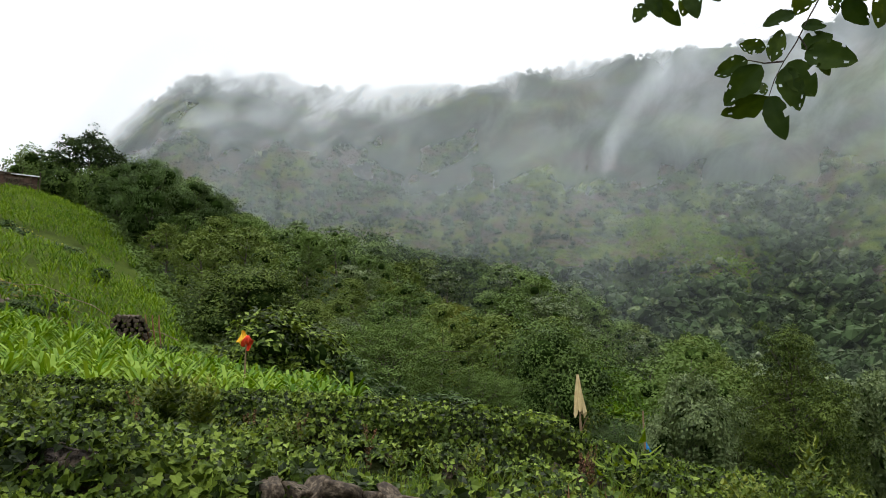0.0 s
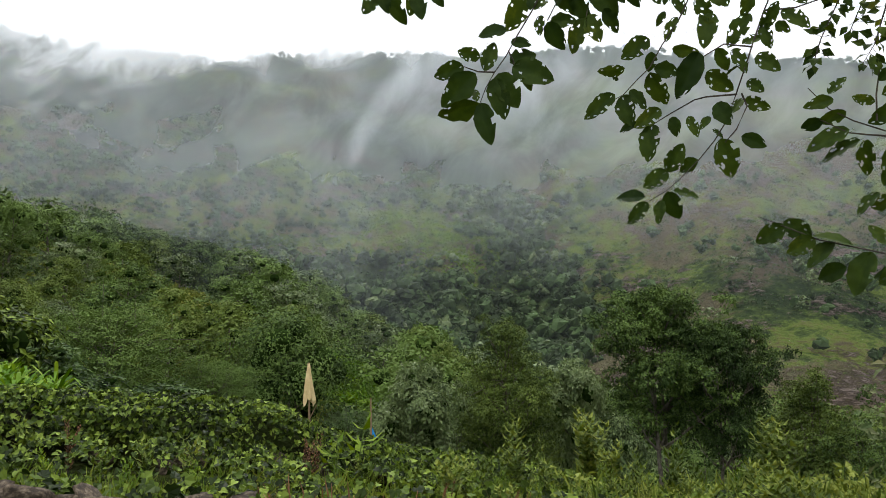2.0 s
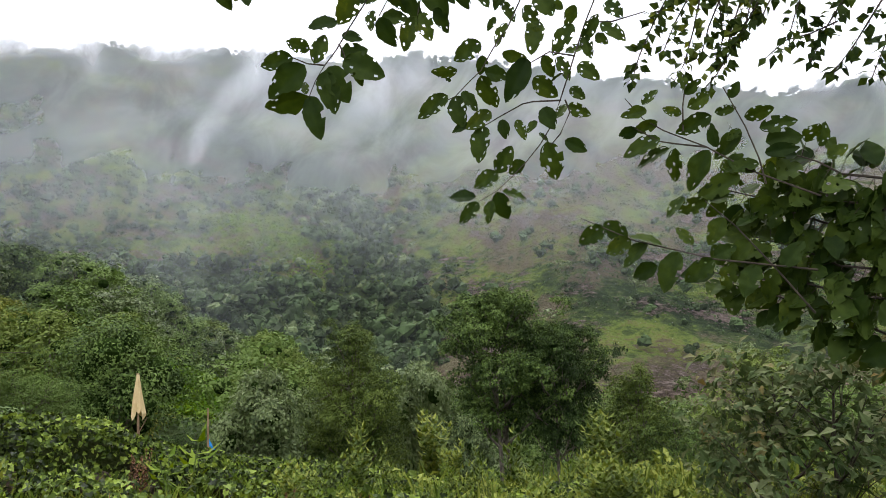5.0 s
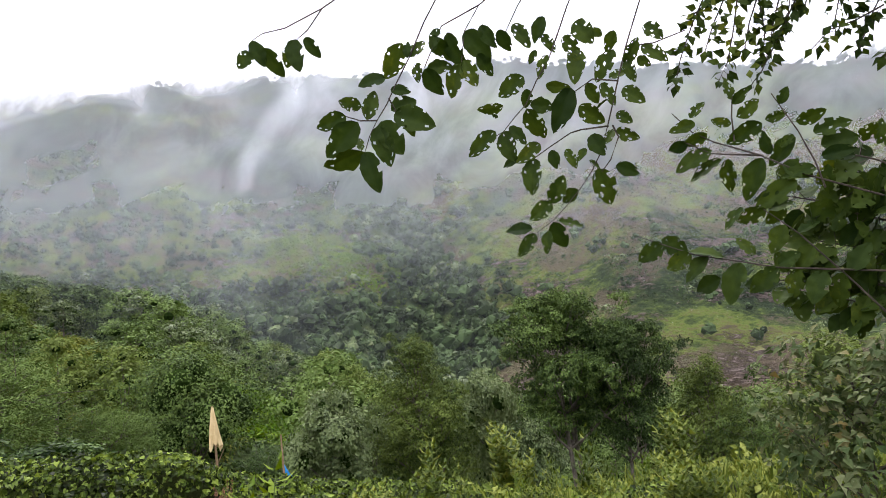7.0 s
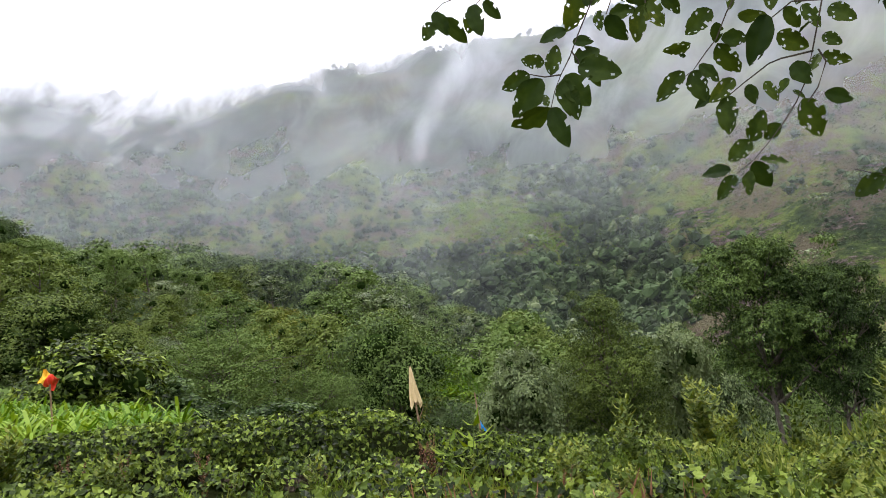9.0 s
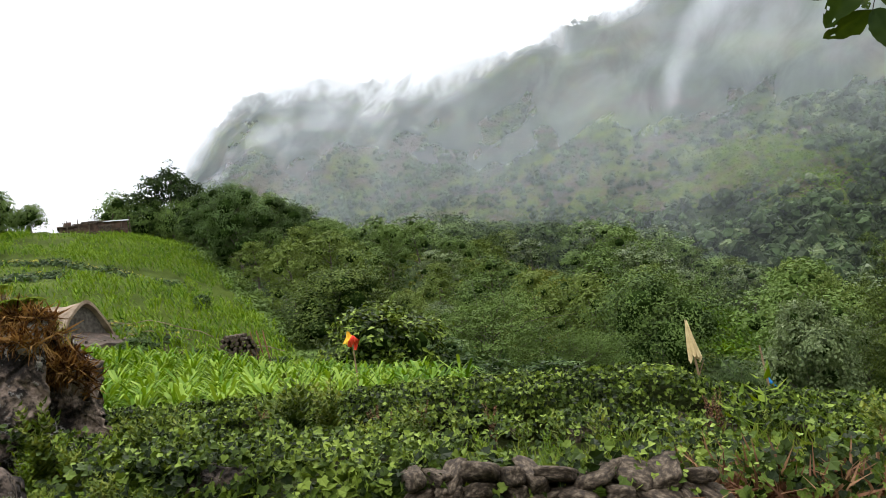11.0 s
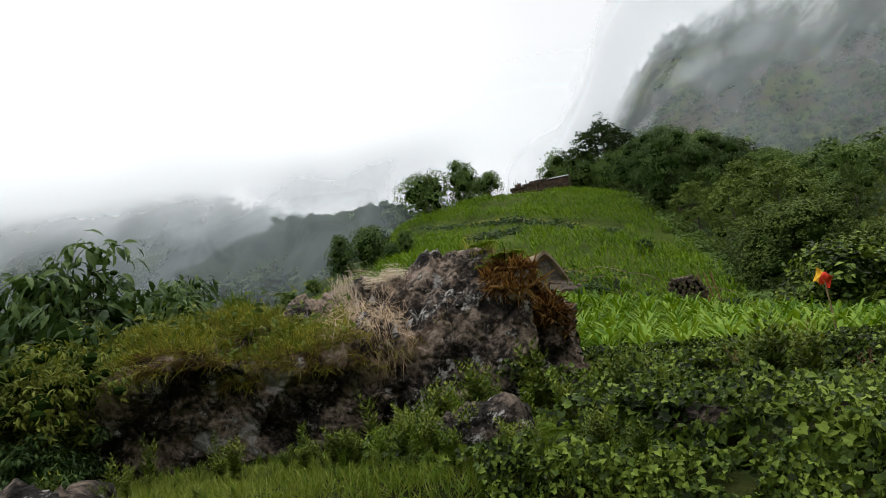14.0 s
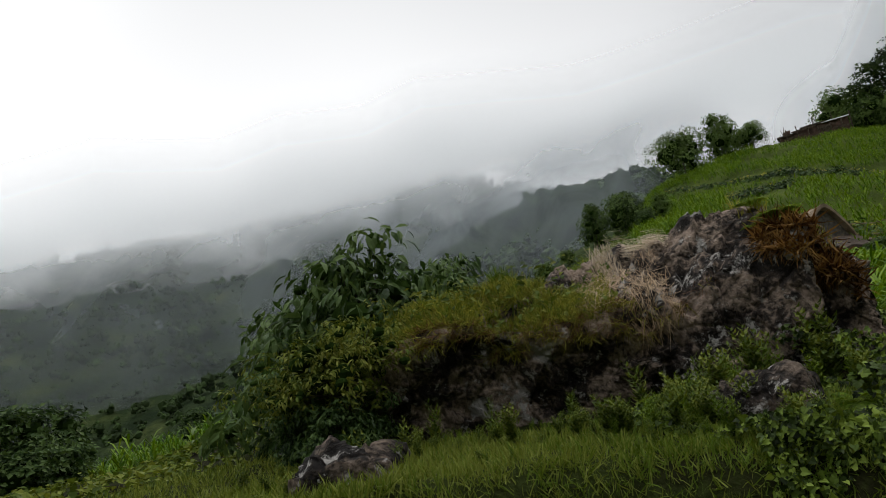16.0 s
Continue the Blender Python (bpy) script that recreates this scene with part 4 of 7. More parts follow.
# ---- small field in the hollow ----
az, r = g.uniform(-16.2, -10.5, 1500), g.uniform(61, 87, 1500)
shrubs("hollow_field", -np.sin(np.radians(az)) * r, np.cos(np.radians(az)) * r, 0.3 + 0.25 * g.random(1500), 14, 0.4, M_FIELD, "bright green crop in a small field below the woods", g, flat=1.1, shape=TRI)


# ---- woods on the mountain ----
def far_wood(name, xs, ys, size, per, leaf, mat, label, g, solid=False, lobes=3):
    n = len(xs)
    zs = rough_land(xs, ys)
    parts_p, parts_n, parts_s, centres = [], [], [], []
    for lobe in range(lobes):
        off = g.normal(size=(n, 3)) * [0.45, 0.45, 0.25] * size[:, None]
        c = np.stack([xs, ys, zs + size * 0.75], 1) + off
        centres.append(c)
        k = np.repeat(np.arange(n), per)
        d = unit(g.normal(size=(len(k), 3)) + [0, 0, 0.5])
        parts_p.append(c[k] + d * (size[k] * (0.5 + 0.24 * g.random(len(k))))[:, None] * [1, 1, 0.85])
        parts_n.append(unit(d + g.normal(size=d.shape) * 0.25 + [0, 0, 0.2]))
        parts_s.append(size[k])
    p, nn, s = (np.concatenate(q) for q in (parts_p, parts_n, parts_s))
    leaves = stamp(TRI, p, np.cross(nn, g.normal(size=nn.shape)), nn, leaf * s * (0.6 + 0.8 * g.random(len(s))))
    if not solid:
        return stuff(name, leaves, mat, label, "woods")
    # the leaf masses of every crown, lumpy and uneven
    u, v = np.meshgrid(np.linspace(0, 2 * np.pi, 6, endpoint=False), np.linspace(0.2, np.pi - 0.5, 4), indexing="ij")
    ball = np.concatenate([np.stack([np.cos(u) * np.sin(v), np.sin(u) * np.sin(v), np.cos(v)], -1).reshape(-1, 3), [(0, 0, 1.0)]])
    f = [(a * 4 + b, a * 4 + b + 1, ((a + 1) % 6) * 4 + b) for a in range(6) for b in range(3)] + [(((a + 1) % 6) * 4 + b, a * 4 + b + 1, ((a + 1) % 6) * 4 + b + 1) for a in range(6) for b in range(3)] + [(24, a * 4, ((a + 1) % 6) * 4) for a in range(6)]
    mids, rads = np.concatenate(centres), np.tile(size, lobes) * g.uniform(0.46, 0.64, lobes * n)
    turn = g.uniform(0, 6.3, lobes * n)
    bv, bf = stamp((ball, np.array(f)), mids, np.stack([np.cos(turn), np.sin(turn), 0 * turn], 1), np.tile([0, 0, 1.0], (lobes * n, 1)), np.stack([rads, rads * g.uniform(0.8, 1.2, lobes * n), rads * 0.85], 1))
    bv = bv + g.normal(size=bv.shape) * np.repeat(rads, 25)[:, None] * 0.2
    return stuff(name, merge([leaves, (bv, bf)]), mat, label, "woods")


def mountain_points(n, az0, az1, r0, r1, dense, g):
    az, r = g.uniform(az0, az1, n), np.sqrt(g.uniform(r0 * r0, r1 * r1, n))
    x, y = -np.sin(np.radians(az)) * r, np.cos(np.radians(az)) * r
    d = fbm(np.stack([x, y, 0 * x], 1), 1 / 60, 4)
    keep = dense(az, r, d) > g.random(n)
    return x[keep], y[keep]


def dense_main(az, r, d):
    """Loose trees elsewhere: thicker to the left and along the ridge, few on the open spur."""
    wedge = np.exp(-((az + 21) / 4.5) ** 2 - ((r - 312) / 24) ** 2)
    open_side = 0.26 * (1 - smooth(-38, -30, az))
    return np.clip(0.3 + 0.7 * d - open_side - wedge + 0.4 * smooth(470, 520, r) + 0.4 * smooth(-16, 6, az), 0.02, 1)


x, y = mountain_points(7600, -34, 24, 185, 430, lambda az, r, d: gully_wood(az, r), g)
far_wood("mountain_woods", x, y, 1.0 + 4.2 * g.random(len(x)) ** 2.0, 16, 0.32, M_FAR, "billowing blue-green woods in the gully and at the foot of the mountain", g, True, 2)
x, y = mountain_points(1100, -34, 24, 185, 430, lambda az, r, d: gully_wood(az, r), g)
far_wood("mountain_woods", x, y, 1.9 + 1.8 * g.random(len(x)), 16, 0.26, M_PALE, "pale crowned trees standing among the gully woods", g, True)
x, y = mountain_points(14000, -66, 32, 200, 560, dense_main, g)
far_wood("mountain_woods", x, y, 1.0 + 2.5 * g.random(len(x)) ** 1.8, 6, 0.32, M_FAR, "dark broadleaf trees scattered over the steep mountain side", g, True, 2)
az, r = g.normal(-21, 3.4, 2600), g.normal(308, 16, 2600)
x, y = -np.sin(np.radians(az)) * r, np.cos(np.radians(az)) * r
shrubs("mountain_grass", x, y, 0.5 + 0.6 * g.random(2600), 7, 0.9, M_FIELD, "bright green grass on an open shoulder of the mountain", g, flat=0.5, shape=TRI)
x, y = mountain_points(12000, -62, 30, 230, 520, lambda az, r, d: 0.9 + 0 * az, g)
far_wood("mountain_scrub", x, y, 0.5 + 0.9 * g.random(len(x)) ** 2, 4, 0.9, M_FAR, "low dark scrub dotted over the steep mountain side", g)
x, y = mountain_points(520, -66, 24, 498, 528, lambda az, r, d: 0.5 + 0.9 * d, g)
far_wood("mountain_woods", x, y, 2.0 + 3.2 * g.random(len(x)) ** 1.6, 14, 0.5, M_FAR, "tall trees standing along the ridge in the mist", g, True, 3)
x, y = mountain_points(380, -66, 30, 170, 500, lambda az, r, d: 0.5 + 0 * az, g)
far_wood("mountain_woods", x, y, 1.6 + 2.0 * g.random(len(x)), 24, 0.42, M_PALE, "pale crowned trees scattered over the mountain side", g)
az, r = g.uniform(64, 102, 300), 40 + 110 * g.random(300)
x, y = -np.sin(np.radians(az)) * r, np.cos(np.radians(az)) * r
far_wood("valley_woods", x, y, 1.0 + 1.4 * g.random(300), 40, 0.34, M_TREE, "dark trees and scrub falling away into the valley", g)
x, y = mountain_points(3000, 37, 72, 165, 300, lambda az, r, d: np.clip(0.85 + d, 0.3, 1), g)
far_wood("mountain_woods", x, y, 1.4 + 2.6 * g.random(len(x)) ** 1.5, 10, 0.3, M_FAR, "dark woods on the misty shoulder beside the valley", g, True, 2)
x, y = mountain_points(5600, 40, 104, 300, 900, lambda az, r, d: np.clip(0.6 + d, 0.15, 1), g)
far_wood("mountain_woods", x, y, (1.6 + 3.4 * g.random(len(x)) ** 1.5) * (0.6 + 0.0009 * np.hypot(x, y)), 8, 0.3, M_FAR, "dark woods on the misty hills across the valley", g, True, 2)


# ---- near ground: stone wall, creepers, weeds ----
M_STONE = surface("wall_stone", [(0.32, (0.018, 0.013, 0.008)), (0.46, (0.036, 0.026, 0.016)), (0.56, (0.078, 0.058, 0.037)), (0.68, (0.15, 0.122, 0.088))], 7, 50, bump=0.5, bump_scale=30, bump_dist=0.015)


def stone_mesh(seed):
    g = np.random.default_rng(seed)
    bm = bmesh.new()
    bmesh.ops.create_icosphere(bm, subdivisions=3, radius=0.5)
    o = Vector(g.normal(size=3) * 9)
    for v in bm.verts:
        c = v.co.copy()
        m = max(abs(c.x), abs(c.y), abs(c.z))
        c = c.lerp(c * (0.5 / max(m, 1e-3)), 0.72)
        v.co = c * (1 + 0.2 * noise.noise(c * 2.0 + o) + 0.04 * noise.fractal(c * 5 + o, 0.8, 2.0, 3))
    me = bpy.data.meshes.new("stone")
    bm.to_mesh(me)
    bm.free()
    me.materials.append(M_STONE)
    me.polygons.foreach_set("use_smooth", np.full(len(me.polygons), True))
    return me


STONES = [stone_mesh(100 + i) for i in range(9)]


def hedge_top(x):
    return np.interp(x, [-5.5, -4.2, -2.7, -1.3, 0, 1.2, 1.55, 2.3, 3.1, 4.5, 6], [1.34, 1.16, 1.06, 1.0, 0.91, 0.8, 0.55, 0.36, 0.18, -0.1, -0.4])


def wall_top(x):
    return 0.66 - 0.13 * x


WALL = thing("stone_wall", "dry stone retaining wall of rough grey-brown stones, partly overgrown", "stone wall")
g = np.random.default_rng(3)
for row in range(8):
    x = -0.95 + 0.05 * row + 0.04 * g.random()
    while x < (2.7 if row == 0 else 0.75 - 0.06 * row):
        w, h = g.uniform(0.09, 0.23), g.uniform(0.075, 0.125)
        if x > 0.7 and g.random() < 0.85:
            x += w
            continue
        ob = part("stone", STONES[int(g.integers(9))], None, WALL)
        ob.matrix_basis = pose(x + w / 2, 4.12 + 0.09 * g.random() - 0.03 * row, wall_top(x) - 0.05 - 0.092 * row + 0.03 * g.random(), g.uniform(-25, 25), g.uniform(-16, 16), g.uniform(-40, 40)) @ Matrix.Diagonal((w * 0.98, 0.34, h, 1))
        x += w * 0.98
# the pale stones that show through the creeper wall
BACKWALL = thing("stone_wall", "old terrace wall of pale stones hidden under creepers", "stone wall")
for x, z, w in ((0.35, 0.5, 0.3), (1.05, 0.42, 0.26), (0.15, 0.42, 0.22), (-0.4, 0.55, 0.2), (1.5, 0.3, 0.3), (2.2, 0.25, 0.3)):
    ob = part("stone", STONES[int(g.integers(9))], None, BACKWALL)
    ob.matrix_basis = pose(x, 7.02, z, 5, 8, g.uniform(-30, 30)) @ Matrix.Diagonal((w, 0.3, w * 0.62, 1))


def bank_mesh():
    """The earth bank that carries the creepers."""
    xs, a = np.linspace(-5.6, 6, 150), np.linspace(0, 1, 14)
    X, A = np.meshgrid(xs, a, indexing="ij")
    low = near_height(X.ravel(), np.full(X.size, 6.8)).reshape(X.shape) - 0.2
    top = hedge_top(X) - 0.08
    ang = A * np.pi
    y = 7.5 - 0.45 * np.cos(ang) * (1 + 0.25 * np.sin(3 * X + 4 * A))
    z = low + (top - low) * np.sin(ang) ** 0.4 + 0.03 * np.sin(9 * X) * np.sin(ang)
    i = np.arange(149)[:, None] * 14 + np.arange(13)[None]
    return np.stack([X, y, z], -1).reshape(-1, 3), np.stack([i, i + 14, i + 15, i + 1], -1).reshape(-1, 4)


tagged(new("terrace_bank", mesh_of("terrace_bank", *bank_mesh(), M_SOIL, True)), "earth terrace bank under a thick cover of creepers", "bank", kind="structure")


def lay_leaves(name, shape, pos, nrm, size, mat, label, g, down=0.35, cat="creeper", messy=0.75):
    nrm = unit(nrm + g.normal(size=nrm.shape) * messy)
    al = unit(np.cross(nrm, g.normal(size=nrm.shape)) - np.array([0, 0, down]) + [0, -0.25, 0])
    return stuff(name, stamp(shape, pos, al, nrm, size), mat, label, cat)


g = np.random.default_rng(5)
n = 46000
x = g.uniform(-5.3, 5.6, n)
a = np.pi * np.clip(g.beta(1.3, 1.7, n), 0.02, 0.95)
low = near_height(x, np.full(n, 6.8))
lump = fbm(np.stack([x, 2 * a, 0 * x], 1), 1.3, 3)
clump = fbm(np.stack([x * 1.6, 5 * a, 0 * x], 1), 2.6, 3)
thick = 0.06 + 0.14 * np.maximum(0, lump + 0.4) + 0.13 * np.maximum(0, clump + 0.3) + 0.05 * g.random(n)
y = 7.5 - (0.45 + thick) * np.cos(a)
z = low + (hedge_top(x) + 0.5 * thick - low) * np.sin(a) ** 0.4
gap = (lump < -0.28) & (np.abs(a - 0.6) < 0.45) & (g.random(n) < 0.8)
keep = ~gap & ((clump > -0.22) | (g.random(n) < 0.25))
nrm = np.stack([0 * x, -1.0 * np.cos(a), 0.2 + np.sin(a)], 1)
lay_leaves("creeper", HEART, np.stack([x, y, z], 1)[keep], nrm[keep], (0.028 + 0.026 * g.random(n))[keep], M_HEDGE, "thick green heart-leaved creeper over the terrace wall", g)

# vines over the near terrace
n = 42000
x, y = g.uniform(-4.2, 5.5, n), g.uniform(4.0, 7.2, n)
h = near_height(x, y)
mound = fbm(np.stack([x, y, 0 * x], 1), 0.9, 3)
clump = fbm(np.stack([x, y, 0 * x], 1), 3.2, 3)
keep = ((clump > -0.08) | (g.random(n) < 0.25)) & (mound > -0.42) & ((x < -0.8) | (g.random(n) < 0.5)) & ~((x < -2.6) & (y < 4.9)) & ~((x > 0.4) & (x < 2.4) & (mound < 0.05))
x, y, h, mound, clump = x[keep], y[keep], h[keep], mound[keep], clump[keep]
n = len(x)
z = h + 0.03 + 0.22 * np.maximum(0, mound + 0.35) + 0.16 * np.maximum(0, clump + 0.3) + 0.05 * g.random(n) + 0.2 * smooth(-0.2, -1.5, x) * smooth(5.6, 4.4, y)
lay_leaves("vine", HEART, np.stack([x, y, z], 1), np.tile([0, -0.45, 1.0], (n, 1)), 0.022 + 0.03 * g.random(n), M_VINE, "trailing green vine leaves covering the ground", g, 0.25)
# big lobed leaves that hang over the edge of the wall
n = 6200
x = np.where(g.random(n) < 0.68, g.uniform(-3.1, -0.65, n), np.where(g.random(n) < 0.12, g.uniform(-0.65, 0.6, n), g.uniform(0.6, 3.2, n)))
t = g.random(n)
over = np.where(x < -0.7, 1.0, 0.62)
y = 4.5 - 0.55 * np.sqrt(t) - 0.12 * g.random(n) + 0.9 * (g.random(n) < 0.35) * g.random(n)
z = near_height(x, np.full(n, 4.5)) + 0.3 - 0.75 * t ** 1.4 * over + 0.1 * fbm(np.stack([x, t, 0 * x], 1), 2.2, 2)
hole = fbm(np.stack([x, z, 0 * x], 1), 1.9, 3) > -0.3
lay_leaves("gourd_vine", LOBED, np.stack([x, y, z], 1)[hole], np.stack([0 * x, -0.4 - 0.7 * t, 1.1 - 0.5 * t], 1)[hole], (0.035 + 0.045 * g.random(n))[hole], M_VINE, "large lobed gourd leaves hanging over the bank", g, 0.4)
n = 16000
x = g.uniform(-4.6, -2.2, n)
y = g.uniform(3.2, 5.6, n)
keep = (np.hypot(x, y) > 4.35) & (np.hypot(x + 3.5, y - 4.0) > 0.6) & (np.hypot(x, y) < 6.4)
x, y = x[keep], y[keep]
z = near_height(x, y) - 0.02 + 0.16 * np.maximum(0, fbm(np.stack([x, y, 0 * x], 1), 1.1, 3) + 0.35) + 0.06 * g.random(len(x))
lay_leaves("vine", HEART, np.stack([x, y, z], 1), np.tile([0.2, -0.5, 1.0], (len(x), 1)), 0.025 + 0.03 * g.random(len(x)), M_VINE, "small-leaved vines between the boulders", g, 0.25)


n = 13000
az, r = np.radians(g.uniform(12, 44, n)), g.uniform(3.3, 4.4, n)
x, y = -np.sin(az) * r, np.cos(az) * r
heap = fbm(np.stack([x, y, 0 * x], 1), 2.4, 3)
keep = ~((x > -1.0) & (y > 3.6)) & (heap > -0.16) & (np.hypot(x + 3.5, y - 3.85) > 0.62)
x, y, heap = x[keep], y[keep], heap[keep]
lay_leaves("vine", HEART, np.stack([x, y, near_height(x, y) + 0.02 + (0.08 + 0.3 * np.maximum(0, heap + 0.1)) * g.random(len(x)) ** 0.6], 1), np.tile([0.1, -0.7, 0.8], (len(x), 1)), 0.022 + 0.03 * g.random(len(x)), M_VINE, "vine leaves spilling down the low bank by the path", g, 0.4)


def tufts(name, pos, per, length, mat, label, g, spread=0.6, shape=BLADE, lean=(0, 0, 0), cat="grass", wide=1.0):
    """Grass: 'per' blades from every place."""
    k = np.repeat(np.arange(len(pos)), per)
    d = unit(g.normal(size=(len(k), 3)) * spread + [0, 0, 1] + np.asarray(lean))
    p = pos[k] + g.normal(size=(len(k), 3)) * [0.03, 0.03, 0.0]
    ln = (length[k] if np.ndim(length) else length) * (0.5 + 0.8 * g.random(len(k)))
    side = np.cross(d, g.normal(size=d.shape))
    up = unit(np.cross(side, d) + [0, 0, 0.3])
    return stuff(name, stamp(shape, p, d, up, np.stack([ln * wide, ln, ln], 1)), mat, label, cat)


def on_ground(x, y, dz=-0.02):
    return np.stack([x, y, rough_land(x, y) + dz], 1)


x, y = g.uniform(-0.9, 0.5, 170), g.uniform(4.35, 5.3, 170)
tufts("grass", on_ground(x, y), 8, 0.26, M_GRASS, "tufts of fresh grass on top of the stone wall", g, 0.35)
x, y = g.uniform(0.3, 5.5, 520), g.uniform(4.3, 7.0, 520)
tufts("grass", on_ground(x, y), 7, 0.24, M_GRASS, "short green grass and weeds on the terrace", g, 0.7)
az, r = np.radians(g.uniform(31, 98, 5700)), g.uniform(4.0, 6.1, 5700)
x, y = -np.sin(az) * r, np.cos(az) * r
tufts("grass", on_ground(x, y), 7, 0.1, M_GRASS, "short meadow grass in front of the boulder", g, 0.7, wide=1.3)
az, r = np.radians(g.uniform(-75, -27, 2200)), g.uniform(3.3, 4.3, 2200)
x, y = -np.sin(az) * r, np.cos(az) * r
keep = ~((x > -1.0) & (x < 2.6) & (y > 3.75))
tufts("grass", on_ground(x[keep], y[keep]), 7, 0.22, M_GRASS, "rough green grass along the path", g, 0.7, wide=1.2)
az, r = np.radians(g.uniform(-75, -28, 1100)), g.uniform(4.2, 11, 1100)
x, y = -np.sin(az) * r, np.cos(az) * r
tufts("grass", on_ground(x, y), 7, 0.32, M_WEED, "tall green grass on the falling bank", g, 0.6, wide=1.3)
x, y = g.uniform(0.6, 2.6, 260), g.uniform(4.05, 4.5, 260)
tufts("dead_grass", on_ground(x, y, 0.05), 6, 0.3, M_DRY, "dry brown roots and stems over the wall", g, 1.0, lean=(0, -0.5, -1.0), cat="dry grass")


# ---- weeds ----
def herb(height, seed, leaf, mat, per=26, shape=LANCE, branches=3, out=0.8, stalk=None):
    g = np.random.default_rng(seed)
    lines, P, Dv = [], [], []
    for b in range(branches):
        a = g.uniform(0, 6.3)
        lean = g.uniform(0.05, 0.35)
        h = height * g.uniform(0.65, 1.0)
        s = np.linspace(0, 1, 6)
        line = np.stack([math.cos(a) * lean * h * s ** 1.5, math.sin(a) * lean * h * s ** 1.5, h * s], 1)
        lines.append([(*p, 0.006 * (1.15 - q) * (height / 0.6)) for p, q in zip(line, s)])
        for i in range(per):
            q = 0.12 + 0.88 * (i + g.random()) / per
            p = np.array([np.interp(q, s, line[:, k]) for k in range(3)])
            an = i * 2.4
            P.append(p)
            Dv.append((math.cos(an) * out, math.sin(an) * out, 0.55 if q > 0.85 else 0.3))
    P, Dv = np.array(P), unit(Dv)
    rel = 1.1 - 0.6 * P[:, 2] / height
    v = stamp(shape, P, Dv, unit(np.cross(Dv, np.cross([[0, 0, 1.0]], Dv)) * -1 + [0, 0, 0.6]), leaf * rel * (0.7 + 0.5 * g.random(len(P))))
    return [mesh_of("stem", *tubes([l], 4), stalk or M_STALK) for l in lines] + [mesh_of("leaves", *v, mat)]


def fern_meshes(size, fronds, seed, mat):
    g = np.random.default_rng(seed)
    P, Dv, Nn, S, lines = [], [], [], [], []
    for k in range(fronds):
        a = 6.283 * k / fronds + g.uniform(-0.3, 0.3)
        L = size * g.uniform(0.7, 1.1)
        o = np.array([math.cos(a), math.sin(a), 0])
        s = np.linspace(0, 1, 8)
        line = [o * L * 0.85 * q + [0, 0, L * (0.9 * q - 0.75 * q * q)] for q in s]
        lines.append([(*p, 0.004 * (1.1 - q)) for p, q in zip(line, s)])
        line = np.array(line)
        tan = unit(np.gradient(line, axis=0))
        for q in np.linspace(0.12, 0.98, 17):
            p = np.array([np.interp(q, s, line[:, i]) for i in range(3)])
            t = np.array([np.interp(q, s, tan[:, i]) for i in range(3)])
            side = np.cross(t, [0, 0, 1.0])
            for sg in (-1, 1):
                P.append(p)
                Dv.append(side * sg + t * 0.45)
                Nn.append(np.cross(side, t))
                S.append(L * 0.34 * math.sin(math.pi * (0.12 + 0.83 * q)))
    S = np.array(S)
    return mesh_of("stem", *tubes(lines, 4), M_STALK), mesh_of("fronds", *stamp(LANCE, np.array(P), np.array(Dv), np.array(Nn), np.stack([S * 0.75, S, S], 1)), mat)


def set_plant(name, meshes, x, y, scale, turn, label, cat, z=None, group=""):
    z = float(rough_land(x, y)[0]) - 0.02 if z is None else z
    ob = thing(name, label, cat, group, pose(x, y, z, 0, 0, turn) @ Matrix.Diagonal((scale, scale, scale, 1)))
    for me in meshes:
        part(me.name.split(".")[0], me, None, ob)
    return ob


HERBS = [herb(0.7, 200 + i, 0.14, M_WEED, 24, LANCE, 4) for i in range(4)]
HERB_BUSHY = [herb(0.8, 210 + i, 0.13, M_WEED, 34, OVATE, 9, 0.9) for i in range(2)]
HERB_FINE = [herb(0.55, 214 + i, 0.1, M_FERN, 30, LANCE, 7) for i in range(2)]
DOCK = [herb(0.5, 220 + i, 0.045, M_DRY, 46, OVATE, 4, 0.5, M_TWIG) for i in range(2)]
GINGER = herb(0.75, 230, 0.3, M_FERN, 9, LANCE, 2, 1.0)
FERNS = [fern_meshes(0.45, 9, 240 + i, M_FERN) for i in range(2)]
g = np.random.default_rng(8)
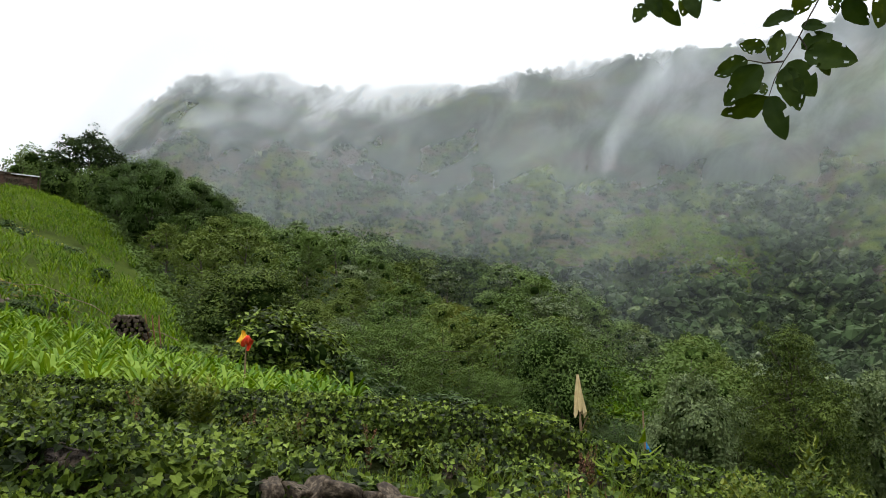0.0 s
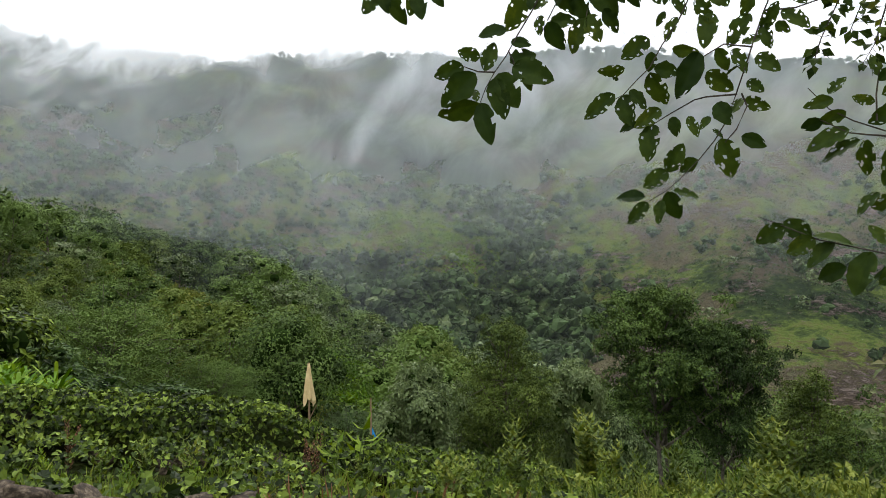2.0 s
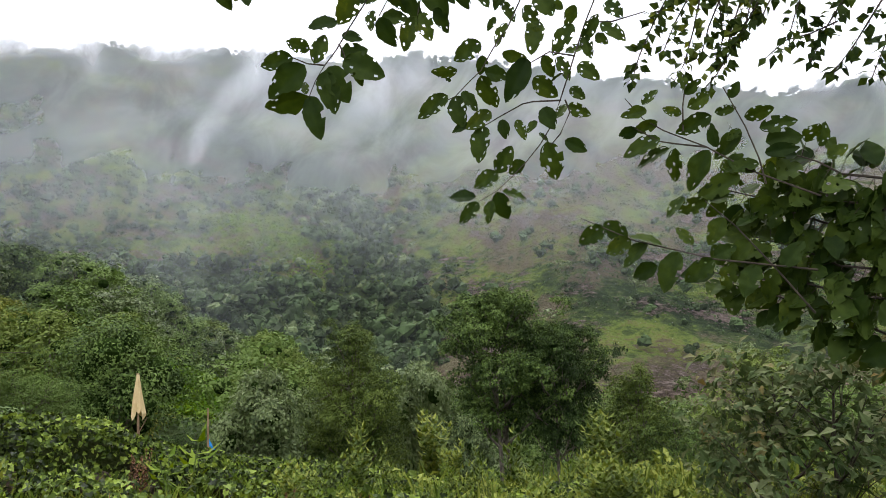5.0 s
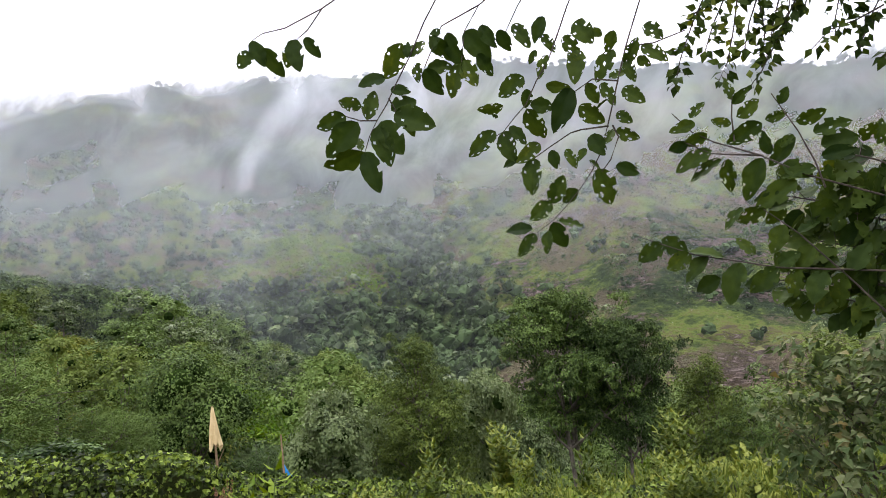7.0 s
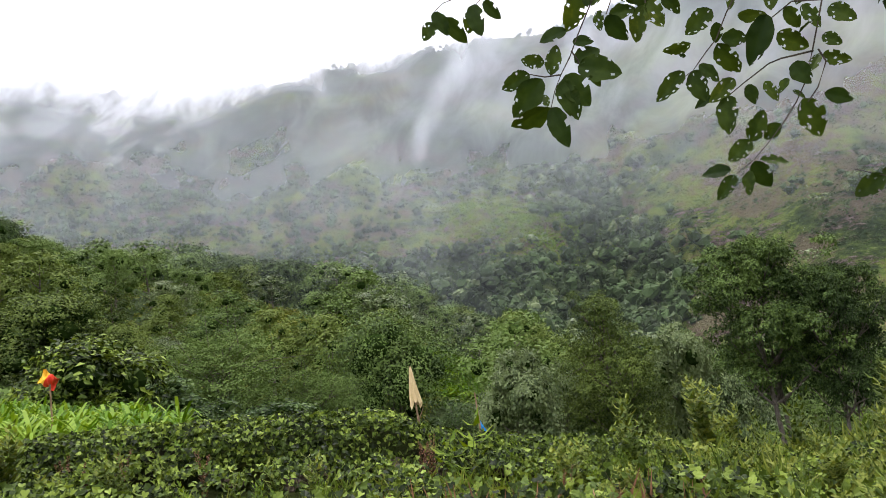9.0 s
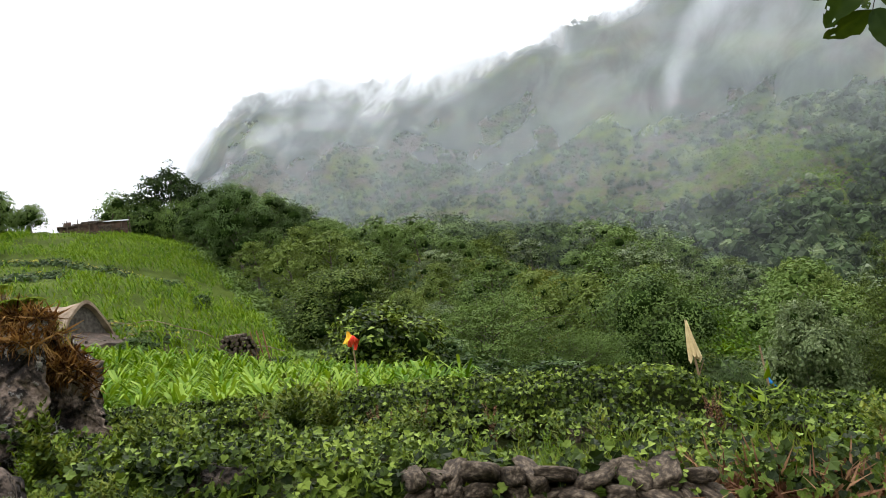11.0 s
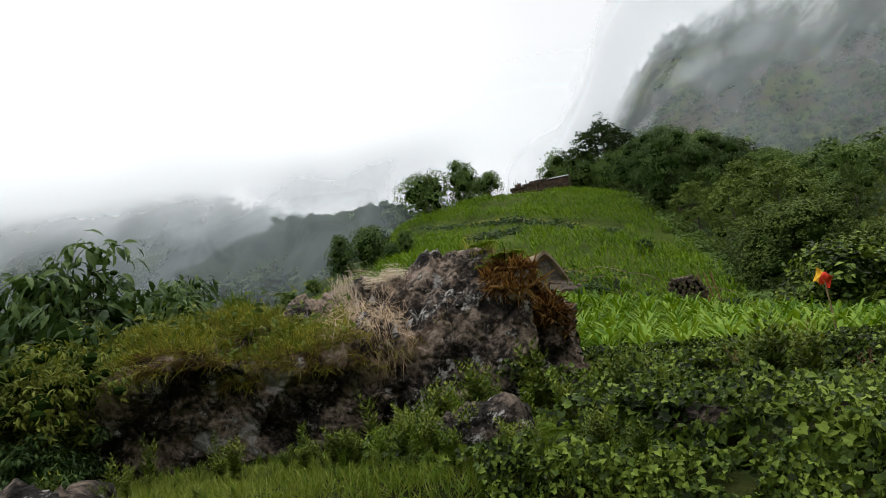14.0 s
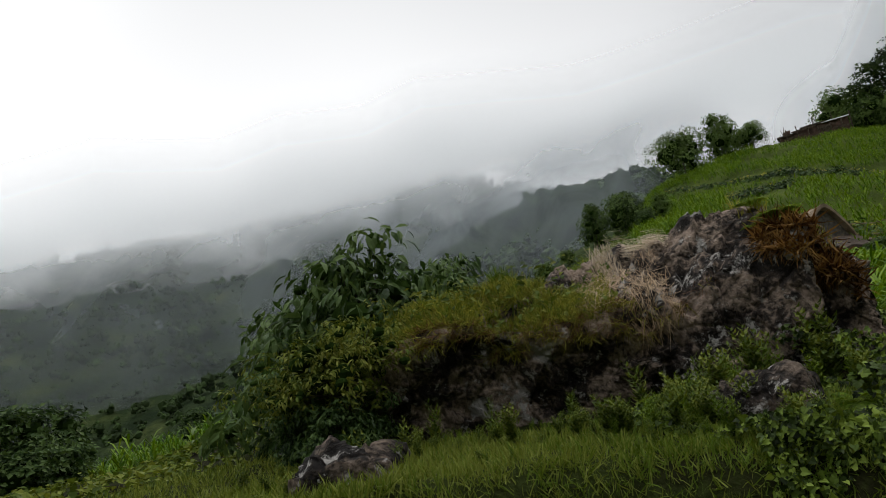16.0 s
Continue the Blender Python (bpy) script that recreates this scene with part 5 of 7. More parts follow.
for x, y, s, kind in ((-2.25, 6.1, 1.05, 1), (-2.0, 6.3, 0.9, 1), (-2.45, 6.4, 0.8, 1), (0.0, 5.6, 0.75, 0), (0.25, 5.7, 0.85, 0), (-0.3, 5.5, 0.7, 0), (-0.1, 5.2, 0.7, 2), (0.35, 5.1, 0.75, 2), (-0.55, 5.3, 0.7, 2),
                      (-1.1, 5.6, 0.7, 1), (-1.5, 5.7, 0.6, 1), (-0.9, 6.5, 0.7, 0), (-3.3, 6.1, 0.8, 0), (-3.5, 5.5, 0.7, 1), (-3.9, 5.1, 0.75, 1), (-3.1, 5.4, 0.6, 0),
                      (2.2, 6.2, 0.6, 0), (2.6, 6.0, 0.6, 1), (3.0, 6.4, 0.75, 0), (3.4, 6.1, 0.9, 0), (4.1, 5.8, 0.8, 0), (4.5, 5.4, 0.7, 1), (4.9, 5.9, 0.9, 0), (5.4, 5.0, 0.8, 1), (3.7, 7.3, 1.3, 0), (4.4, 7.0, 1.2, 1), (5.2, 6.6, 1.3, 0), (6.0, 6.0, 1.3, 1),
                      (-4.1, 4.5, 0.75, 1), (-4.4, 4.2, 0.7, 0), (-4.0, 4.0, 0.62, 1), (-4.5, 3.7, 0.75, 0), (-4.9, 3.3, 0.6, 0), (-5.1, 2.7, 0.55, 0), (-5.35, 2.3, 0.6, 0), (-5.3, 2.0, 0.5, 0), (-4.7, 2.6, 0.45, 1), (-5.45, 1.7, 0.55, 0), (-4.5, 4.7, 0.8, 2), (-4.3, 4.9, 0.9, 2), (-4.6, 5.0, 0.8, 2), (-4.0, 5.2, 0.9, 1),
                      (-3.75, 4.75, 0.7, 2), (-3.95, 4.6, 0.75, 2), (-3.6, 4.95, 0.8, 2), (-3.4, 5.2, 0.8, 2), (-3.2, 5.35, 0.7, 1), (-4.15, 4.3, 0.7, 2), (-3.35, 4.7, 0.55, 1), (-4.3, 4.0, 0.6, 2), (-2.9, 5.5, 0.7, 2), (-3.0, 4.6, 0.6, 2), (-2.6, 4.9, 0.7, 1), (0.55, 3.95, 0.42, 2), (0.95, 3.95, 0.4, 2), (0.2, 3.9, 0.5, 0), (1.4, 4.0, 0.45, 0)):
    pool = (HERBS, HERB_BUSHY, HERB_FINE)[kind]
    z = None if y > 4.05 or x < 0 else wall_top(x) - 0.5
    set_plant("weed", pool[int(g.integers(len(pool)))], x, y, s, g.uniform(0, 360), ("tall green leafy weed with slender stems", "bushy green weed with broad leaves", "low feathery yellow-green weed")[kind], "weed", z, "weeds of the terrace")
for k in range(96):
    az, rr = (g.uniform(43, 68), g.uniform(5.85, 6.35)) if k < 30 else (g.uniform(43, 55), g.uniform(4.7, 5.8)) if k < 52 else (g.uniform(45, 82), g.uniform(4.3, 6.0))
    kind = int(g.integers(3))
    pool = (HERBS, HERB_BUSHY, HERB_FINE)[kind]
    set_plant("weed", pool[int(g.integers(len(pool)))], *polar(az, rr), g.uniform(0.3, 0.55) * (0.65 if k < 30 else 1.0 if k < 52 else 0.6), g.uniform(0, 360), ("slender green weed at the foot of the boulder", "broad-leaved weed at the foot of the boulder", "feathery weed at the foot of the boulder")[kind], "weed", None, "weeds of the boulder's foot")
for az, rr, size in ((35.6, 5.35, 0.85), (34.2, 5.3, 0.9), (33.4, 5.1, 0.7), (36.6, 5.5, 0.7)):
    set_plant("fern", FERNS[int(g.integers(2))], *polar(az, rr), size, g.uniform(0, 360), "bright yellow-green fern beside the rock in the creepers", "fern", None, "ferns by the rock")
for k in range(26):
    az, rr = (g.uniform(44, 50), g.uniform(5.2, 5.9)) if k < 14 else (g.uniform(30, 43), g.uniform(4.3, 4.7))
    pool = (HERB_FINE, HERB_BUSHY)[k % 2]
    set_plant("weed", pool[int(g.integers(2))], *polar(az, rr), g.uniform(0.3, 0.5), g.uniform(0, 360), ("feathery yellow-green weed beside the rock", "bushy green weed beside the rock")[k % 2], "weed", None, "weeds by the rock")
for k in range(95):
    a, rr = radians(g.uniform(-66, -8)), g.uniform(4.5, 9.0)
    x, y, kind = -math.sin(a) * rr, math.cos(a) * rr, int(g.integers(4))
    if 6.7 < y < 8.2 and x < 5.5:
        continue
    pool = (HERBS, HERB_BUSHY, HERB_FINE, FERNS)[kind]
    set_plant(("weed", "weed", "weed", "fern")[kind], pool[int(g.integers(len(pool)))], x, y, g.uniform(0.45, 0.95), g.uniform(0, 360), ("slender green weed on the overgrown bank", "broad-leaved green weed on the overgrown bank", "feathery yellow-green weed on the overgrown bank", "yellow-green fern on the overgrown bank")[kind], ("weed", "weed", "weed", "fern")[kind], None, "plants of the bank")
for x, y, s in ((-1.65, 6.6, 0.8), (-1.25, 6.5, 0.9), (-0.6, 6.6, 0.9), (-1.5, 6.45, 0.7), (1.35, 6.5, 0.95), (1.2, 6.3, 0.8), (-2.7, 6.7, 0.9), (2.0, 5.0, 0.7), (1.0, 4.6, 0.6)):
    set_plant("dock", DOCK[int(g.integers(2))], x, y, s, g.uniform(0, 360), "dry rust-brown seeding dock stems", "dock", group="docks of the terrace")
set_plant("ginger_plant", GINGER, 1.72, 6.5, 0.95, 30, "upright plant with long pointed yellow-green leaves", "plant")
set_plant("ginger_plant", GINGER, 1.5, 6.3, 0.7, 170, "upright plant with long pointed yellow-green leaves", "plant")
for x, y, s in ((-2.7, 4.45, 0.75), (-2.5, 4.6, 0.6), (2.1, 4.3, 1.0), (2.5, 4.5, 0.9), (3.75, 6.55, 1.1), (3.3, 6.9, 0.9), (4.9, 6.9, 1.1), (2.9, 4.7, 0.7), (-2.9, 5.0, 0.6), (-3.75, 6.9, 0.7)):
    set_plant("fern", FERNS[int(g.integers(2))], x, y, s, g.uniform(0, 360), "yellow-green fern with arching fronds", "fern", group="ferns of the terrace")


# ---- maize ----
def maize_plant(height, seed, blades, segs):
    g = np.random.default_rng(seed)
    pieces = [tubes([[(0, 0, 0, 0.013), (0, 0, height * 0.55, 0.009), (0, 0, height * 0.8, 0.004)]], 4)] if segs > 3 else []
    for i in range(blades):
        a, L = i * 2.75 + g.uniform(-0.5, 0.5), height * g.uniform(0.5, 0.75)
        h0 = height * (0.12 + 0.62 * i / blades)
        s = np.linspace(0, 1, segs)
        pts = np.stack([0.55 * L * s, L * (1.0 * s - g.uniform(0.45, 0.95) * s ** 2.4)], 1)
        v, f = strip(pts, (0.021 if segs > 3 else 0.028) * height * np.sin(np.pi * (0.12 + 0.86 * s)) + 0.002, False)
        c, sn = math.cos(a), math.sin(a)
        pieces.append((np.stack([v[:, 0] * c - v[:, 1] * sn, v[:, 0] * sn + v[:, 1] * c, v[:, 2] + h0], 1), f))
    return merge(pieces)


g = np.random.default_rng(9)
pieces = []
az, r = g.uniform(7, 36, 5200), np.sqrt(g.uniform(8.3 ** 2, 21.0 ** 2, 5200))
x, y = -np.sin(np.radians(az)) * r, np.cos(np.radians(az)) * r
keep = (y > 8.0) & (r < np.interp(az, [7, 12, 20, 36], [15, 20, 21, 21])) & ~((az > 31) & (r < 9.5))
x, y = x[keep], y[keep]
row = np.round((x * 0.9 + y * 0.42) / 0.5) * 0.5 - (x * 0.9 + y * 0.42)
x, y = x + 0.7 * row * 0.9, y + 0.7 * row * 0.42
z = rough_land(x, y)
for k in range(5):
    sel = np.arange(len(x)) % 5 == k
    m = int(sel.sum())
    a = g.uniform(0, 6.3, m)
    pieces.append(stamp(maize_plant(1.0, 300 + k, 8, 4), np.stack([x, y, z], 1)[sel], np.stack([np.cos(a), np.sin(a), 0 * a], 1), np.tile([0, 0, 1.0], (m, 1)), g.uniform(0.7, 1.15, m)))
stuff("maize", merge(pieces), M_MAIZE, "waist-high bright green maize on the terrace", "maize")

pieces = []
n = 10500
az, r = g.uniform(18, 48, n), np.sqrt(g.uniform(26.5 ** 2, 90 ** 2, n))
keep = in_field(az, r)
az, r = az[keep], r[keep]
x, y = -np.sin(np.radians(az)) * r, np.cos(np.radians(az)) * r
thin = fbm(np.stack([x, y, 0 * x], 1), 1 / 9, 3) > -0.55
z = rough_land(x, y)
rise = np.degrees(np.arctan2(z - EYE, r))
BANKS = ([(26.6, 7.6), (30.1, 8.6), (34.9, 9.9), (38.7, 10.4), (43.5, 10.6)], [(34.6, 8.7), (39.2, 9.1)], [(28.0, 12.3), (36.5, 12.6)])
keep = thin
for bank in BANKS:
    gap = rise - np.interp(az, [k[0] for k in bank], [k[1] for k in bank])
    keep &= ~((az > bank[0][0]) & (az < bank[-1][0]) & (gap > -0.75) & (gap < 0.3))
x, y = x[keep], y[keep]
z = rough_land(x, y)
for k in range(4):
    sel = np.arange(len(x)) % 4 == k
    m = int(sel.sum())
    a = g.uniform(0, 6.3, m)
    pieces.append(stamp(maize_plant(0.9, 320 + k, 6, 3), np.stack([x, y, z], 1)[sel], np.stack([np.cos(a), np.sin(a), 0 * a], 1), np.tile([0, 0, 1.0], (m, 1)), g.uniform(0.7, 1.2, m)))
stuff("maize", merge(pieces), M_FIELD, "young maize covering the sloping field", "maize")
# grassy banks of the field's terraces, found on the slope by their rise
def slope_at(az, rise):
    """How far off the field lies at a bearing and a rise."""
    rr = np.linspace(30, 90, 240)
    out = []
    for a, e in zip(az, rise):
        q = np.degrees(np.arctan2(land(-math.sin(radians(a)) * rr, math.cos(radians(a)) * rr) - EYE, rr))
        out.append(rr[int(np.argmax(q > e))])
    return np.array(out)


def terrace(knots, n, size, g, spread=0.25):
    az = g.uniform(knots[0][0], knots[-1][0], n)
    r = slope_at(az, np.interp(az, [k[0] for k in knots], [k[1] for k in knots])) + g.normal(size=n) * spread
    x, y = -np.sin(np.radians(az)) * r, np.cos(np.radians(az)) * r
    shrubs("field_edge", x, y, size * (0.7 + 0.6 * g.random(n)), 18, 0.2, M_SHRUB, "dark grassy terrace bank across the sloping field", g, flat=0.55, shape=TRI)
    x, y = -np.sin(np.radians(az)) * (r + 1.0), np.cos(np.radians(az)) * (r + 1.0)
    # light on the bank's top, put into the pale colour of this strip
    shrubs("field_edge", x, y, 0.8 * size * (0.6 + 0.5 * g.random(n)), 12, 0.16, M_OCHRE, "grass along the top of a terrace bank, coloured pale as if lit", g, flat=0.4, shape=TRI)


terrace(BANKS[0], 420, 0.6, g)
terrace(BANKS[1], 150, 0.75, g, 0.5)
terrace(BANKS[2], 200, 0.7, g, 0.6)
terrace([(31.5, 11.2), (33.2, 11.4)], 30, 0.6, g, 0.6)
az, r = g.uniform(42, 47.5, 620), g.uniform(34, 84, 620)
shrubs("field_edge", -np.sin(np.radians(az)) * r, np.cos(np.radians(az)) * r, 0.35 + 0.5 * g.random(620) ** 2, 14, 0.22, M_TREE, "rough grass and scrub at the side of the sloping field", g, flat=0.6)
az, r = g.uniform(17, 36, 900), g.uniform(21.5, 28, 900)
shrubs("field_edge", -np.sin(np.radians(az)) * r, np.cos(np.radians(az)) * r, 0.3 + 0.3 * g.random(900), 18, 0.16, M_WEED, "weedy strip between the terrace and the sloping field", g)


r = g.uniform(26, 88, 620)
az = np.interp(r, [26, 34, 60, 88], [18.5, 19.5, 23.5, 27.5]) + g.uniform(-1.8, 0.35, 620)
shrubs("field_edge", -np.sin(np.radians(az)) * r, np.cos(np.radians(az)) * r, 0.35 + 0.011 * r * g.random(620), 26, 0.3, M_TREE, "leafy scrub between the sloping field and the woods", g, shape=TRI)
az, r = g.uniform(14, 22, 300), g.uniform(22.5, 30, 300)
shrubs("field_edge", -np.sin(np.radians(az)) * r, np.cos(np.radians(az)) * r, 0.3 + 0.3 * g.random(300), 24, 0.16, M_WEED, "weeds along the foot of the woods", g)

n = 9000
az, r = np.radians(g.uniform(-70, -25, n)), g.uniform(4.1, 10, n)
x, y = -np.sin(az) * r, np.cos(az) * r
mound = fbm(np.stack([x, y, 0 * x], 1), 1.2, 3)
keep = mound > -0.2
x, y, mound = x[keep], y[keep], mound[keep]
lay_leaves("bank_herbs", OVATE, np.stack([x, y, rough_land(x, y) + 0.05 + 0.3 * np.maximum(0, mound + 0.2) * g.random(len(x)) ** 0.5], 1), np.tile([0, -0.4, 1.0], (len(x), 1)), 0.06 + 0.07 * g.random(len(x)), M_WEED, "low mixed green herbs over the falling bank", g, 0.2, "herbs", 0.6)
az, r = np.radians(g.uniform(70, 108, 2600)), g.uniform(4.2, 9, 2600)
x, y = -np.sin(az) * r, np.cos(az) * r
tufts("grass", on_ground(x, y), 7, 0.13, M_WEED, "dark green grass on the edge of the falling slope", g, 0.7, wide=1.2)


# ---- the great boulder ----
def rock_material(name, lichen_at=0.62, tone=1.0):
    """Dark weathered rock with brown stains and pale lichen."""
    mat = bpy.data.materials.new(name)
    N, L = nodes_of(mat)
    out, bs, co = N.new("ShaderNodeOutputMaterial"), N.new("ShaderNodeBsdfPrincipled"), N.new("ShaderNodeTexCoord")
    big, fine, lich, vor = N.new("ShaderNodeTexNoise"), N.new("ShaderNodeTexNoise"), N.new("ShaderNodeTexNoise"), N.new("ShaderNodeTexVoronoi")
    for nd, sc, dt in ((big, 2.2, 10), (fine, 22, 9), (lich, 5.5, 12)):
        nd.inputs["Scale"].default_value, nd.inputs["Detail"].default_value = sc, dt
        L.new(co.outputs["Object"], nd.inputs["Vector"])
    lich.inputs["Distortion"].default_value, lich.inputs["Roughness"].default_value = 0.25, 0.74
    big.inputs["Roughness"].default_value = 0.62
    vor.feature, vor.inputs["Scale"].default_value = "DISTANCE_TO_EDGE", 2.2
    L.new(co.outputs["Object"], vor.inputs["Vector"])
    base = ramp_node(N, [(0.42, (0.01 * tone, 0.008 * tone, 0.007 * tone)), (0.49, (0.042 * tone, 0.033 * tone, 0.027 * tone)), (0.55, (0.165 * tone, 0.128 * tone, 0.1 * tone)), (0.64, (0.31 * tone, 0.24 * tone, 0.19 * tone))])
    mixv = calc(N, L, "ADD", calc(N, L, "MULTIPLY", fine.outputs["Fac"], 0.35), calc(N, L, "SUBTRACT", big.outputs["Fac"], 0.175))
    L.new(mixv, base.inputs["Fac"])
    crust = N.new("ShaderNodeTexNoise")
    crust.inputs["Scale"].default_value, crust.inputs["Detail"].default_value, crust.inputs["Roughness"].default_value = 1.3, 11, 0.7
    L.new(co.outputs["Object"], crust.inputs["Vector"])
    mask = map_range(N, L, calc(N, L, "ADD", lich.outputs["Fac"], calc(N, L, "MULTIPLY", calc(N, L, "SUBTRACT", big.outputs["Fac"], 0.5), -0.5)), lichen_at, lichen_at + 0.06)
    mask = calc(N, L, "MAXIMUM", mask, map_range(N, L, crust.outputs["Fac"], 0.59, 0.62, 0.0, 0.9))
    mx = N.new("ShaderNodeMix")
    mx.data_type = "RGBA"
    L.new(mask, mx.inputs[0])
    L.new(base.outputs["Color"], mx.inputs[6])
    mx.inputs[7].default_value = (0.33, 0.32, 0.3, 1)
    L.new(mx.outputs[2], bs.inputs["Base Color"])
    bs.inputs["Roughness"].default_value, bs.inputs["Specular IOR Level"].default_value = 0.85, 0.2
    bp = N.new("ShaderNodeBump")
    bp.inputs["Strength"].default_value, bp.inputs["Distance"].default_value = 1.0, 0.07
    h = calc(N, L, "ADD", calc(N, L, "MULTIPLY", fine.outputs["Fac"], 0.7), calc(N, L, "MULTIPLY", map_range(N, L, vor.outputs["Distance"], 0.0, 0.08), 0.4))
    L.new(h, bp.inputs["Height"])
    L.new(bp.outputs["Normal"], bs.inputs["Normal"])
    L.new(bs.outputs["BSDF"], out.inputs["Surface"])
    return mat


M_ROCK = rock_material("boulder_rock", 0.57, 1.0)
M_ROCK2 = rock_material("small_boulder_rock", 0.56, 0.6)
# along the outcrop, by azimuth: front foot, lip, top and their heights
B_AZ = [32.4, 33.4, 35.8, 40, 44, 48, 54, 60, 66, 70, 73, 75.5]
B_FOOT = [7.4, 7.0, 6.75, 6.7, 6.7, 6.75, 6.7, 6.65, 6.65, 6.6, 6.6, 6.7]
B_LIP_R = [7.35, 6.95, 6.9, 7.1, 7.0, 6.75, 6.55, 6.5, 6.5, 6.5, 6.5, 6.6]
B_LIP_Z = [1.2, 1.7, 1.95, 2.1, 1.95, 1.68, 1.65, 1.78, 1.85, 1.64, 1.25, 0.7]
B_TOP_R = [7.4, 7.3, 7.4, 7.9, 8.0, 8.0, 7.9, 7.7, 7.4, 7.2, 7.0, 6.8]
B_TOP_Z = [1.3, 1.9, 2.3, 2.56, 2.57, 2.52, 2.36, 2.24, 2.14, 1.8, 1.3, 0.7]


def facets(p, scale, amount):
    """Flat broken faces with steps between them, as in split rock."""
    q = Vector(p) * scale
    centre = noise.voronoi(q)[1][0]
    return amount / scale * (noise.cell_vector(centre * 7.3).dot(q - centre) + 0.35 * noise.cell(centre * 5.1 + Vector((3, 1, 2))))


def boulder_grid(nu=230, nv=120):
    az = np.linspace(B_AZ[0], B_AZ[-1], nu)

    def prof(t):
        return sum(np.interp(az + o, B_AZ, t) for o in (-1.2, 0, 1.2)) / 3
    fr, lr, lz, tr, tz = (prof(t) for t in (B_FOOT, B_LIP_R, B_LIP_Z, B_TOP_R, B_TOP_Z))
    kr = np.stack([fr + 0.1, fr + 0.12, 0.6 * lr + 0.4 * fr, lr, lr * 0.45 + tr * 0.55, tr, tr + 0.9, tr + 1.3], 1)
    kz = np.stack([0 * lz + 0.3, 0 * lz + 0.75, lz - 0.25, lz, lz * 0.4 + tz * 0.6, tz, tz - 0.35, 0 * lz + 0.4], 1)
    kv = np.array([0, 0.14, 0.42, 0.5, 0.68, 0.8, 0.93, 1.0])
    v = np.linspace(0, 1, nv)
    R = np.stack([np.interp(v, kv, kr[i]) for i in range(nu)])
    Z = np.stack([np.interp(v, kv, kz[i]) for i in range(nu)])
    A = np.radians(az)[:, None]
    P = np.stack([-np.sin(A) * R, np.cos(A) * R, Z], -1)
    nrm = unit(np.cross(np.gradient(P, axis=0), np.gradient(P, axis=1)))
    nrm = np.where(np.sum(nrm * (P - np.array([-6, 5, 0.8])), -1, keepdims=True) < 0, -nrm, nrm)
    flat = P.reshape(-1, 3)
    d = np.array([0.2 * noise.fractal((a * 0.8, b * 0.8, c * 0.8), 1.0, 2.0, 4) + facets((a, b, c), 1.5, 0.34) + facets((a + 7, b, c), 3.6, 0.26)
                  + 0.04 * noise.fractal((a * 7, b * 7, c * 7), 0.8, 2.0, 4) - 0.04 for a, b, c in flat]).reshape(nu, nv, 1)
    # the grown-over top is worn down
    d = np.where((v[None, :, None] > 0.5) & (az[:, None, None] > 54), np.minimum(d, 0.08), d)
    P = P + nrm * d
    i = np.arange(nu - 1)[:, None] * nv + np.arange(nv - 1)[None]
    return P, nrm, np.stack([i, i + nv, i + nv + 1, i + 1], -1).reshape(-1, 4), az, v


BP, BN, BF, BAZ, BV = boulder_grid()
tagged(new("boulder", mesh_of("boulder", BP.reshape(-1, 3), BF, M_ROCK, True)), "huge dark weathered boulder with pale lichen patches", "boulder")


def on_boulder(n, az0, az1, v0, v1, g):
    a, v = g.uniform(az0, az1, n), g.uniform(v0, v1, n)
    i = np.clip(np.searchsorted(BAZ, a), 0, len(BAZ) - 1)
    j = np.clip(np.searchsorted(BV, v), 0, len(BV) - 1)
    return BP[i, j], BN[i, j]


g = np.random.default_rng(14)
p, _ = on_boulder(2300, 51, 68, 0.5, 0.84, g)
p = p[(np.degrees(np.arctan2(-p[:, 0], p[:, 1])) > 56) | (p[:, 2] < 2.15)]
tufts("boulder_grass", p, 7, 0.1, M_GRASS, "short green grass over the boulder", g, 0.8, lean=(0.2, -0.3, -0.2))
tufts("boulder_grass", p, 9, 0.1, M_OCHRE, "yellowing grass growing thick over the boulder", g, 1.0, lean=(0.4, -0.6, -0.4), wide=1.0)
p, _ = on_boulder(300, 50, 68, 0.48, 0.53, g)
q, _ = on_boulder(36, 43.5, 50, 0.44, 0.52, g)
p = np.concatenate([p, q])
tufts("boulder_grass", p[::2], 12, 0.15, M_OCHRE, "long yellowing grass hanging over the lip of the boulder", g, 0.5, lean=(0.6, -0.7, -1.3), wide=0.6)
tufts("dead_grass", p, 9, 0.1, M_DRY, "dead brown grass hanging over the lip of the boulder", g, 0.6, lean=(0.6, -0.7, -1.0), cat="dry grass", wide=0.6)
p, _ = on_boulder(420, 50, 67, 0.5, 0.8, g)
lay_leaves("boulder_herbs", OVATE, p + [0, 0, 0.14] + g.normal(size=p.shape) * 0.06, np.tile([0.2, -0.3, 1.0], (len(p), 1)), 0.05 + 0.05 * g.random(len(p)), M_FRESH, "small yellow-green herbs among the boulder's grass", g, 0.2, "herbs", 0.5)
p, _ = on_boulder(4, 38.8, 41, 0.78, 0.86, g)
tufts("boulder_grass", p, 12, 0.15, M_OCHRE, "tall ochre grass tuft on the crest of the boulder", g, 0.4)
p, _ = on_boulder(16, 57.5, 59.5, 0.78, 0.82, g)
tufts("boulder_grass", p, 22, 0.2, M_FERN, "fresh green grass tuft on the boulder", g, 0.4)
